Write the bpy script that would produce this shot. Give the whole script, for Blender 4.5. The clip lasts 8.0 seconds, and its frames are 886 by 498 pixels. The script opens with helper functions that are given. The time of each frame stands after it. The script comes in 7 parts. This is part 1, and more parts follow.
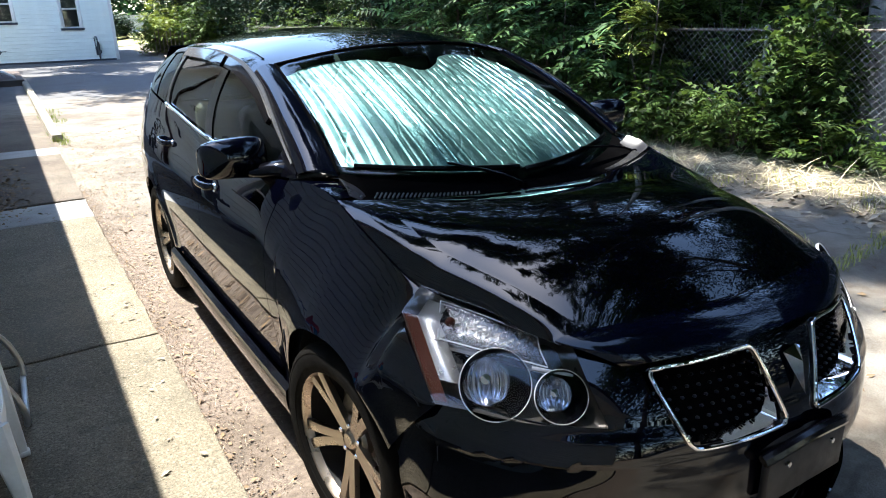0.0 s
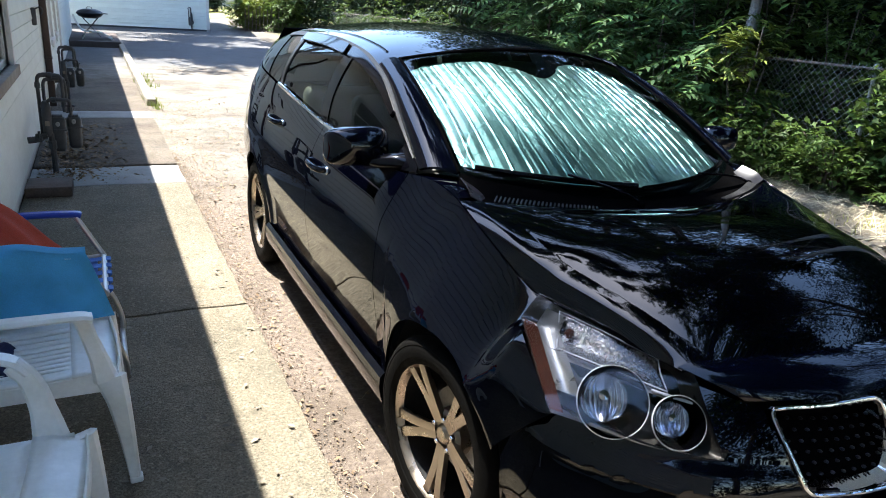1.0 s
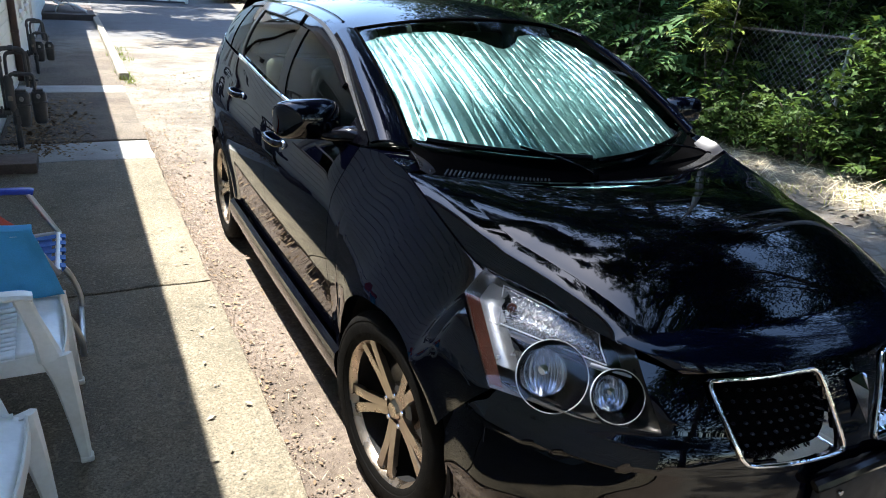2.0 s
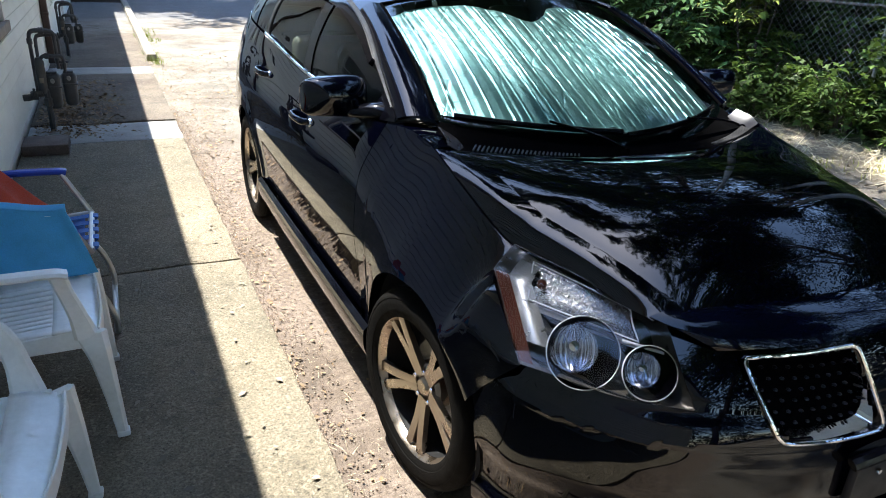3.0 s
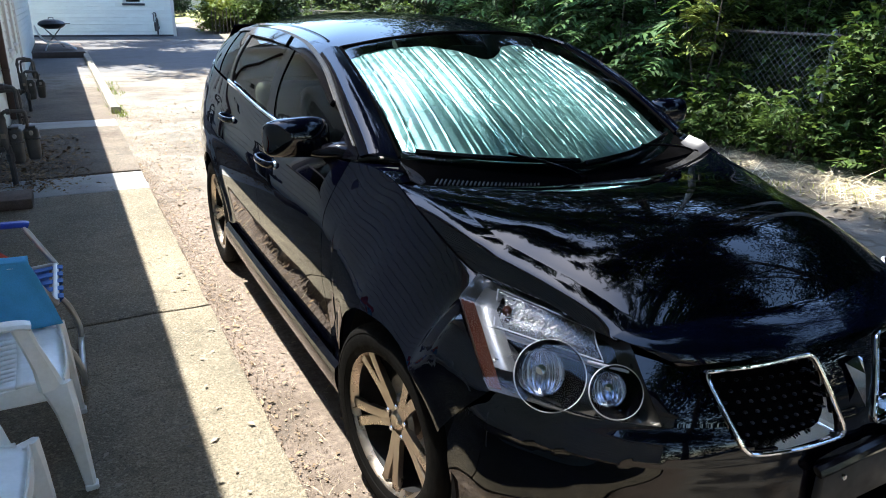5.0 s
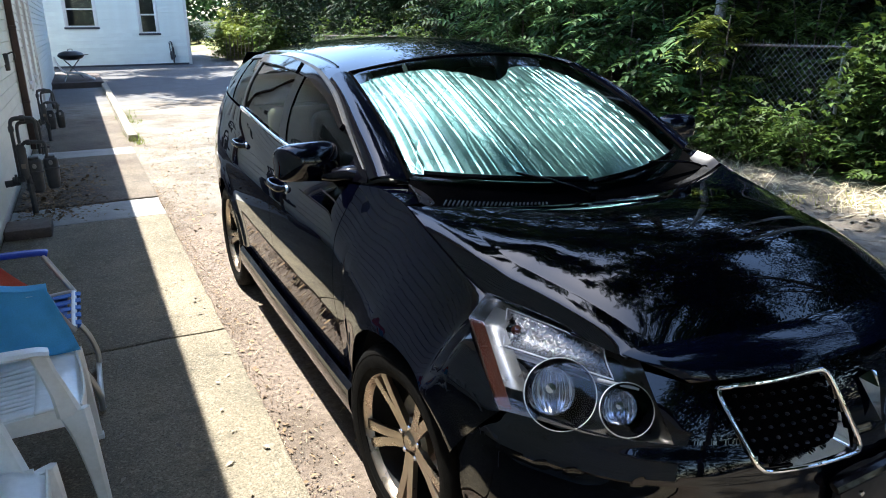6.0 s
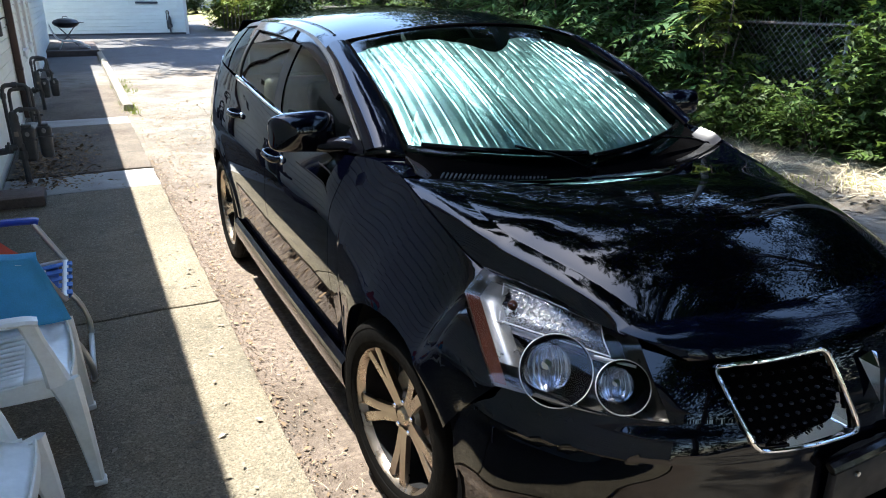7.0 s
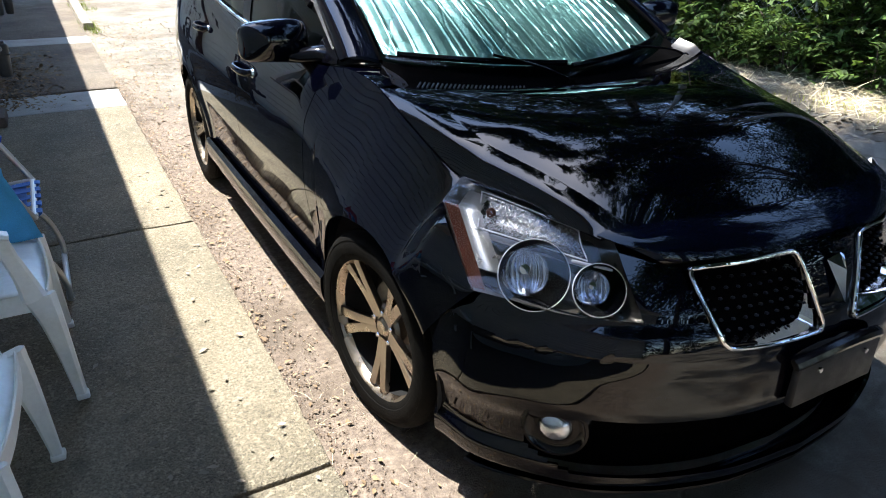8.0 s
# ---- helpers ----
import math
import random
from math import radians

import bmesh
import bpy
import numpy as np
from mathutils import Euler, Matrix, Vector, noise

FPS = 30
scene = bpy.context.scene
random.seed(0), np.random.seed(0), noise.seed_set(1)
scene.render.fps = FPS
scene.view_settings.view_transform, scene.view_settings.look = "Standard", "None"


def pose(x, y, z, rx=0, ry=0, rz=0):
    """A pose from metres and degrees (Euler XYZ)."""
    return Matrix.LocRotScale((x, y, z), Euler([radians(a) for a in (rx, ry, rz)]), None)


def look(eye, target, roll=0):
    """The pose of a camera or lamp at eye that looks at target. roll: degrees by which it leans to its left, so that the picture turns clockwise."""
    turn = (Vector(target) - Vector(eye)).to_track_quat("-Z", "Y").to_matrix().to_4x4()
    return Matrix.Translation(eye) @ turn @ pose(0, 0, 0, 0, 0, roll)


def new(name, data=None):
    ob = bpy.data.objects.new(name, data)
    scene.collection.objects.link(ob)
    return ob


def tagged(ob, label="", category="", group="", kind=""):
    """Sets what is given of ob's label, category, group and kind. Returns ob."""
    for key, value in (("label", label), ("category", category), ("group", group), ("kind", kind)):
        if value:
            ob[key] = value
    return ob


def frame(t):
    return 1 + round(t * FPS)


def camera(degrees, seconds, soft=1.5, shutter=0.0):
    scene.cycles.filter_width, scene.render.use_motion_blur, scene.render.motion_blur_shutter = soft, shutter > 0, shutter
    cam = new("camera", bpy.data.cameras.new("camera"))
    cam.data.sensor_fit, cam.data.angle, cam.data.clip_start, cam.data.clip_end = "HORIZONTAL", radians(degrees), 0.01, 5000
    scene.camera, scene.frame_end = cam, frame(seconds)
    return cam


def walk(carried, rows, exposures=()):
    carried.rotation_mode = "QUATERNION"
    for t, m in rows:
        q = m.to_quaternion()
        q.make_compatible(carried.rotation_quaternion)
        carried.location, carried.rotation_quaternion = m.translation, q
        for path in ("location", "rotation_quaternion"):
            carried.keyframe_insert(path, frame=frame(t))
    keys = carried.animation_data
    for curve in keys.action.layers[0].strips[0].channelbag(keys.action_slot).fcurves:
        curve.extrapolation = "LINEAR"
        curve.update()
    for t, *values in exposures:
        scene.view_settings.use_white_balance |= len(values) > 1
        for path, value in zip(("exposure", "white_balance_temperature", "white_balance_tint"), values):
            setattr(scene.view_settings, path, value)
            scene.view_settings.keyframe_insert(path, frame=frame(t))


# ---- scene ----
cam = camera(65.0, 8.0, soft=1.0)
PATH = [
    (0, (-1.515, -1.75, 1.57), (-0.529, -0.132, 0.93), -1.5),
    (0.5, (-1.671, -1.689, 1.6), (-0.69, -0.057, 0.987), 3.1),
    (1, (-1.701, -1.679, 1.589), (-0.845, 0.009, 0.944), 4.0),
    (1.5, (-1.65, -1.701, 1.58), (-0.813, -0.01, 0.917), 3.0),
    (1.7, (-1.607, -1.709, 1.587), (-0.713, -0.059, 0.895), 4.2),
    (2.8, (-1.564, -1.69, 1.579), (-0.749, -0.027, 0.822), 2.1),
    (3, (-1.583, -1.694, 1.576), (-0.777, -0.035, 0.803), 2.8),
    (3.5, (-1.588, -1.711, 1.584), (-0.757, -0.003, 0.957), 1.2),
    (4, (-1.588, -1.731, 1.575), (-0.699, -0.046, 0.965), -0.1),
    (4.5, (-1.573, -1.727, 1.571), (-0.687, -0.061, 0.911), -0.1),
    (4.7, (-1.579, -1.731, 1.566), (-0.682, -0.072, 0.901), 0.8),
    (5.8, (-1.565, -1.741, 1.571), (-0.707, -0.059, 0.912), 0.1),
    (6, (-1.566, -1.756, 1.574), (-0.709, -0.056, 0.963), -0.6),
    (6.5, (-1.557, -1.723, 1.568), (-0.719, -0.042, 0.883), 0.7),
    (7, (-1.549, -1.729, 1.555), (-0.695, -0.052, 0.879), 0.3),
    (7.5, (-1.55, -1.735, 1.558), (-0.659, -0.081, 0.872), 0.3),
    (8, (-1.563, -1.74, 1.508), (-0.683, -0.167, 0.641), 0.7),
]
walk(cam, [(t, look(eye, target, roll)) for t, eye, target, roll in PATH], [(0, 2.3, 6100, 10), (3, 2.22, 6100, 10), (8, 2.22, 6100, 10)])

# ---- light: one high sun behind the left house, and a clear sky ----
SUN_FROM = Vector((-0.2, 0.3, 1.0)).normalized()
world = bpy.data.worlds.new("sky")
scene.world = world
world.use_nodes = True
wn = world.node_tree
sky = wn.nodes.new("ShaderNodeTexSky")
sky.sky_type = 'NISHITA'
sky.sun_disc = False
sky.dust_density = 0.7
sky.air_density = 1.25
sky.ozone_density = 3.0
sky.sun_elevation = math.asin(SUN_FROM.z)
sky.sun_rotation = math.atan2(SUN_FROM.x, SUN_FROM.y)
wn.nodes["Background"].inputs["Strength"].default_value = 0.15
wn.links.new(sky.outputs[0], wn.nodes["Background"].inputs["Color"])
sun_data = bpy.data.lights.new("sun", 'SUN')
sun_data.energy = 5.0
sun_data.angle = radians(0.53)
sun_data.color = (1.0, 0.94, 0.82)
sun = new("sun", sun_data)
sun.matrix_world = look(SUN_FROM * 60, (0, 0, 0))


# ---- building helpers ----
def finish(bm, name, material, parent=None, label="", sharp=35, solid=0.0, shift=1.0):
    """One mesh object out of a bmesh."""
    me = bpy.data.meshes.new(name)
    bm.to_mesh(me)
    bm.free()
    me.shade_smooth()
    me.set_sharp_from_angle(angle=radians(sharp))
    me.materials.append(material)
    ob = new(name, me)
    if parent is not None:
        ob.parent = parent
    if label:
        tagged(ob, label)
    if solid:
        md = ob.modifiers.new("thickness", 'SOLIDIFY')
        md.thickness = solid
        md.offset = -shift
    return ob


def part(name, bm, material, parent, label="", sharp=35, solid=0.0, shift=1.0):
    return finish(bm, name, material, parent, label, sharp, solid, shift)


def mesh_of(name, verts, faces, material, parent=None, label="", smooth=True):
    me = bpy.data.meshes.new(name)
    me.from_pydata(verts, [], faces)
    me.update()
    if smooth:
        me.shade_smooth()
    me.materials.append(material)
    ob = new(name, me)
    if parent is not None:
        ob.parent = parent
    if label:
        tagged(ob, label)
    return ob


def empty(name, at, label, category, group="", kind=""):
    ob = new(name)
    ob.location = at
    ob.empty_display_size = 0.1
    return tagged(ob, label, category, group, kind)


def curve(*knots):
    """A smooth monotone curve through (x, y) knots."""
    xs = [k[0] for k in knots]
    ys = [k[1] for k in knots]
    n = len(xs)
    d = [(ys[i + 1] - ys[i]) / (xs[i + 1] - xs[i]) for i in range(n - 1)]
    m = [d[0]] + [0.0 if d[i - 1] * d[i] <= 0 else 2 * d[i - 1] * d[i] / (d[i - 1] + d[i]) for i in range(1, n - 1)] + [d[-1]]

    def f(x):
        if x <= xs[0]:
            return ys[0]
        if x >= xs[-1]:
            return ys[-1]
        i = 0
        while x > xs[i + 1]:
            i += 1
        h = xs[i + 1] - xs[i]
        s = (x - xs[i]) / h
        return (ys[i] * (1 + 2 * s) * (1 - s) ** 2 + h * m[i] * s * (1 - s) ** 2 + ys[i + 1] * s * s * (3 - 2 * s) + h * m[i + 1] * s * s * (s - 1))
    return f


def steps(a, b, n):
    return [a + (b - a) * i / n for i in range(n + 1)]


def sheet(fn, us, vs, bm=None, flip=False):
    """A grid of faces over fn(u, v)."""
    bm = bm or bmesh.new()
    rows = [[bm.verts.new(fn(u, v)) for v in vs] for u in us]
    for i in range(len(us) - 1):
        for j in range(len(vs) - 1):
            q = [rows[i][j], rows[i + 1][j], rows[i + 1][j + 1], rows[i][j + 1]]
            try:
                bm.faces.new(q[::-1] if flip else q)
            except ValueError:
                pass
    return bm


def box(bm, x0, x1, y0, y1, z0, z1, bevel=0.0, m=None, seg=2):
    made = bmesh.ops.create_cube(bm, size=1.0)["verts"]
    bmesh.ops.scale(bm, vec=(x1 - x0, y1 - y0, z1 - z0), verts=made)
    bmesh.ops.translate(bm, vec=((x0 + x1) / 2, (y0 + y1) / 2, (z0 + z1) / 2), verts=made)
    if m is not None:
        bmesh.ops.transform(bm, matrix=m, verts=made)
    if bevel:
        edges = {e for v in made for e in v.link_edges}
        bmesh.ops.bevel(bm, geom=list(edges), offset=bevel, segments=seg, affect='EDGES', profile=0.5)
    return bm


def tube(bm, pts, r, sides=8, closed=False, cap=True, flat=1.0):
    """A round bar along points; r a number or one for each point."""
    pts = [Vector(p) for p in pts]
    n = len(pts)
    rings = []
    side = None
    for i, p in enumerate(pts):
        a = pts[(i - 1) % n] if (closed or i > 0) else p
        b = pts[(i + 1) % n] if (closed or i < n - 1) else p
        d = (b - a).normalized()
        if side is None:
            side = d.cross(Vector((0, 0, 1)) if abs(d.z) < 0.95 else Vector((1, 0, 0)))
        s = (side - d * side.dot(d)).normalized()
        side = s
        w = s.cross(d).normalized()
        rr = r[i] if isinstance(r, (list, tuple)) else r
        rings.append([bm.verts.new(p + (s * math.cos(k * math.tau / sides) + w * flat * math.sin(k * math.tau / sides)) * rr) for k in range(sides)])
    for i in range(n if closed else n - 1):
        a, b = rings[i], rings[(i + 1) % n]
        for k in range(sides):
            bm.faces.new([a[k], a[(k + 1) % sides], b[(k + 1) % sides], b[k]])
    if cap and not closed:
        bm.faces.new(rings[0][::-1])
        bm.faces.new(rings[-1])
    return bm


def lathe(bm, prof, m, sides=48, full=True):
    """Turn a profile of (radius, along) round the local z axis, placed by m."""
    rings = []
    for k in range(sides):
        a = math.tau * k / sides
        rings.append([bm.verts.new(m @ Vector((r * math.cos(a), r * math.sin(a), h))) for r, h in prof])
    for k in range(sides):
        a, b = rings[k], rings[(k + 1) % sides]
        for j in range(len(prof) - 1):
            try:
                bm.faces.new([a[j], b[j], b[j + 1], a[j + 1]])
            except ValueError:
                pass
    return bm


def smooth_line(pts, n=6):
    """Catmull-Rom points through pts."""
    pts = [Vector(p) for p in pts]
    q = [pts[0] * 2 - pts[1]] + pts + [pts[-1] * 2 - pts[-2]]
    out = []
    for i in range(1, len(q) - 2):
        for k in range(n):
            t = k / n
            a, b, c, d = q[i - 1], q[i], q[i + 1], q[i + 2]
            out.append(0.5 * ((2 * b) + (c - a) * t + (2 * a - 5 * b + 4 * c - d) * t * t + (3 * b - a - 3 * c + d) * t ** 3))
    out.append(pts[-1])
    return out


def ring_line(pts, n=6):
    pts = [Vector(p) for p in pts]
    k = len(pts)
    out = []
    for i in range(k):
        a, b, c, d = pts[(i - 1) % k], pts[i], pts[(i + 1) % k], pts[(i + 2) % k]
        for j in range(n):
            t = j / n
            out.append(0.5 * ((2 * b) + (c - a) * t + (2 * a - 5 * b + 4 * c - d) * t * t + (3 * b - a - 3 * c + d) * t ** 3))
    return out


# ---- materials ----
def material(name, colour, rough=0.6, metal=0.0, spread=0.15, scale=8.0, fine=60.0, bump=0.1, bump_scale=None, coat=0.0, tint=None, tint_amount=0.5, grain=0.7,
             tint_scale=1.5, spec=0.5, each=0.0, island=0.0, depth=0.004):
    """A procedural surface: a base colour broken up by noise at two scales, an optional second tint in patches, and fine relief."""
    mt = bpy.data.materials.new(name)
    mt.use_nodes = True
    nt = mt.node_tree
    b = nt.nodes["Principled BSDF"]
    b.inputs["Roughness"].default_value = rough
    b.inputs["Metallic"].default_value = metal
    b.inputs["Specular IOR Level"].default_value = spec
    b.inputs["Coat Weight"].default_value = coat
    b.inputs["Coat Roughness"].default_value = 0.02
    co = nt.nodes.new("ShaderNodeTexCoord")

    def noise_at(s, detail=5.0, rg=0.6):
        nn = nt.nodes.new("ShaderNodeTexNoise")
        nn.inputs["Scale"].default_value = s
        nn.inputs["Detail"].default_value = detail
        nn.inputs["Roughness"].default_value = rg
        nt.links.new(co.outputs["Object"], nn.inputs["Vector"])
        return nn

    def ramp(sock, lo, hi, a=0.35, c=0.65):
        r = nt.nodes.new("ShaderNodeMapRange")
        r.inputs["From Min"].default_value = a
        r.inputs["From Max"].default_value = c
        r.inputs["To Min"].default_value = lo
        r.inputs["To Max"].default_value = hi
        nt.links.new(sock, r.inputs["Value"])
        return r.outputs[0]

    def mix(mode, fac, a, c):
        x = nt.nodes.new("ShaderNodeMix")
        x.data_type = 'RGBA'
        x.blend_type = mode
        x.clamp_factor = True
        for sock, val in ((x.inputs[0], fac), (x.inputs[6], a), (x.inputs[7], c)):
            if isinstance(val, (int, float)):
                sock.default_value = val
            elif isinstance(val, tuple):
                sock.default_value = (*val, 1.0) if len(val) == 3 else val
            else:
                nt.links.new(val, sock)
        return x.outputs[2]

    col = tuple(colour)
    if tint is not None:
        col = mix('MIX', ramp(noise_at(tint_scale).outputs["Fac"], 0.0, tint_amount, 0.45, 0.65), col, tuple(tint))
    if spread:
        for s, k in ((scale, 1.0), (fine, grain)):
            v = ramp(noise_at(s).outputs["Fac"], 1 - spread * k, 1 + spread * k, 0.3, 0.7)
            comb = nt.nodes.new("ShaderNodeCombineColor")
            for i in range(3):
                nt.links.new(v, comb.inputs[i])
            col = mix('MULTIPLY', 1.0, col, comb.outputs[0])
    if each or island:
        src = nt.nodes.new("ShaderNodeObjectInfo").outputs["Random"] if each else nt.nodes.new("ShaderNodeNewGeometry").outputs["Random Per Island"]
        k = each or island
        v = ramp(src, 1 - k, 1 + k, 0.0, 1.0)
        comb = nt.nodes.new("ShaderNodeCombineColor")
        for i in range(3):
            nt.links.new(v, comb.inputs[i])
        col = mix('MULTIPLY', 1.0, col, comb.outputs[0])
    if isinstance(col, tuple):
        b.inputs["Base Color"].default_value = (*col, 1.0)
    else:
        nt.links.new(col, b.inputs["Base Color"])
    if spread:
        nt.links.new(ramp(noise_at(scale * 1.7).outputs["Fac"], max(0.0, rough - 0.08), min(1.0, rough + 0.08)), b.inputs["Roughness"])
    if bump:
        bp = nt.nodes.new("ShaderNodeBump")
        bp.inputs["Strength"].default_value = bump
        bp.inputs["Distance"].default_value = depth
        nt.links.new(noise_at(bump_scale or fine, 8.0, 0.65).outputs["Fac"], bp.inputs["Height"])
        nt.links.new(bp.outputs[0], b.inputs["Normal"])
    return mt


M_PAINT = material("black_car_paint", (0.0003, 0.0004, 0.0018), 0.010, 0.0, 0.0, 3.0, 900.0, 0.0, spec=0.5)
M_FOIL = material("foil", (0.235, 0.268, 0.272), 0.37, 1.0, 0.10, 30, 200, 0.0)
_nt = M_FOIL.node_tree
_co = _nt.nodes.new("ShaderNodeTexCoord")
_v = _nt.nodes.new("ShaderNodeTexVoronoi")
_v.feature = 'DISTANCE_TO_EDGE'
_v.inputs["Scale"].default_value = 6.0
_n = _nt.nodes.new("ShaderNodeTexVoronoi")
_n.inputs["Scale"].default_value = 110.0
_e = _nt.nodes.new("ShaderNodeMapRange")
_e.inputs["From Max"].default_value = 0.035
_m = _nt.nodes.new("ShaderNodeMath")
_m.operation = 'MULTIPLY_ADD'
_m.inputs[1].default_value = 0.14
_b1 = _nt.nodes.new("ShaderNodeBump")
_b1.inputs["Strength"].default_value = 0.22
_b1.inputs["Distance"].default_value = 0.005
_mp = _nt.nodes.new("ShaderNodeMapping")
_mp.inputs["Scale"].default_value = (1.0, 0.8, 0.8)
_nt.links.new(_co.outputs["Object"], _mp.inputs["Vector"])
_nt.links.new(_mp.outputs[0], _v.inputs["Vector"])
_nt.links.new(_co.outputs["Object"], _n.inputs["Vector"])
_nt.links.new(_n.outputs["Distance"], _m.inputs[0])
_nt.links.new(_v.outputs["Distance"], _e.inputs["Value"])
_nt.links.new(_e.outputs[0], _m.inputs[2])
_nt.links.new(_m.outputs[0], _b1.inputs["Height"])
_nt.links.new(_b1.outputs[0], _nt.nodes["Principled BSDF"].inputs["Normal"])
M_TRIM = material("black_plastic", (0.012, 0.012, 0.013), 0.45, 0, 0.2, 12, 300, 0.15)
M_CAP = material("satin_black_plastic", (0.012, 0.012, 0.016), 0.33, 0, 0.1, 4, 200, 0.0, spec=0.5)
M_GLOSS = material("gloss_black_plastic", (0.0012, 0.0012, 0.0022), 0.12, 0, 0.1, 4, 200, 0.0, spec=0.28)
M_SHIELD = material("smoked_bug_shield", (0.0006, 0.0011, 0.0050), 0.03, 0, 0.0, 4, 200, 0.0, spec=0.4)
M_VISOR = material("smoked_acrylic", (0.002, 0.002, 0.003), 0.06, 0, 0.0, 4, 200, 0.0, spec=0.25)
M_CHROME = material("chrome", (0.75, 0.75, 0.76), 0.07, 1.0, 0.04, 8, 200, 0.0)
M_MATT = material("matt_black_plastic", (0.0018, 0.0018, 0.002), 0.9, 0, 0.2, 12, 300, 0.2, spec=0.0)
M_STUD = material("dark_stud_plastic", (0.0035, 0.0035, 0.006), 0.35, 0, 0.0, 12, 300, 0.0, spec=0.25)
M_RUBBER = material("tyre_rubber", (0.0028, 0.0026, 0.0024), 0.75, 0, 0.3, 14, 200, 0.4, spec=0.08)
M_RIM = material("satin_alloy", (0.46, 0.385, 0.31), 0.30, 1.0, 0.03, 9, 200, 0.0)
M_RIM_DARK = material("dark_alloy", (0.05, 0.05, 0.052), 0.4, 0.8, 0.2, 9, 200, 0.05)
M_BRAKE = material("brake_steel", (0.25, 0.24, 0.23), 0.4, 1.0, 0.2, 20, 300, 0.1)
M_SEAT = material("grey_cloth", (0.10, 0.10, 0.095), 0.9, 0, 0.3, 20, 400, 0.3)
M_AMBER = material("amber_reflector", (0.050, 0.0085, 0.002), 0.6, 0, 0.2, 30, 300, 0.1, spec=0.12)
M_LAMPRING = material("pale_lamp_ring", (0.62, 0.63, 0.65), 0.35, 0.2, 0.05, 20, 200, 0.0)
M_REFLECTOR = material("silver_reflector", (0.60, 0.64, 0.72), 0.16, 1.0, 0.06, 30, 200, 0.3, bump_scale=120, depth=0.002)
M_SIGNAL = material("frosted_silver", (0.15, 0.15, 0.155), 0.26, 0.85, 0.12, 60, 300, 0.4, bump_scale=150, depth=0.003)
M_BEZEL = material("satin_lamp_bezel", (0.32, 0.32, 0.32), 0.34, 0.9, 0.1, 20, 200, 0.05)
M_HOUSING = material("grey_lamp_housing", (0.070, 0.066, 0.062), 0.34, 0.5, 0.15, 20, 200, 0.05)


def glass(name, colour, rough=0.0, tint=1.0):
    mt = bpy.data.materials.new(name)
    mt.use_nodes = True
    nt = mt.node_tree
    nt.nodes.remove(nt.nodes["Principled BSDF"])
    out = nt.nodes["Material Output"]
    tr = nt.nodes.new("ShaderNodeBsdfTransparent")
    tr.inputs["Color"].default_value = (*colour, 1)
    gl = nt.nodes.new("ShaderNodeBsdfGlossy")
    gl.inputs["Roughness"].default_value = rough
    fr = nt.nodes.new("ShaderNodeFresnel")
    fr.inputs["IOR"].default_value = 1.5
    mx = nt.nodes.new("ShaderNodeMixShader")
    nt.links.new(fr.outputs[0], mx.inputs[0])
    nt.links.new(tr.outputs[0], mx.inputs[1])
    nt.links.new(gl.outputs[0], mx.inputs[2])
    nt.links.new(mx.outputs[0], out.inputs["Surface"])
    return mt


M_WINDSHIELD = glass("windscreen_glass", (0.46, 0.81, 0.83))
M_SIDEGLASS = glass("tinted_side_glass", (0.66, 0.72, 0.66))
M_LENS = glass("clear_lens", (0.93, 0.94, 0.95))
M_CLEAR = glass("window_glass", (0.8, 0.86, 0.84))


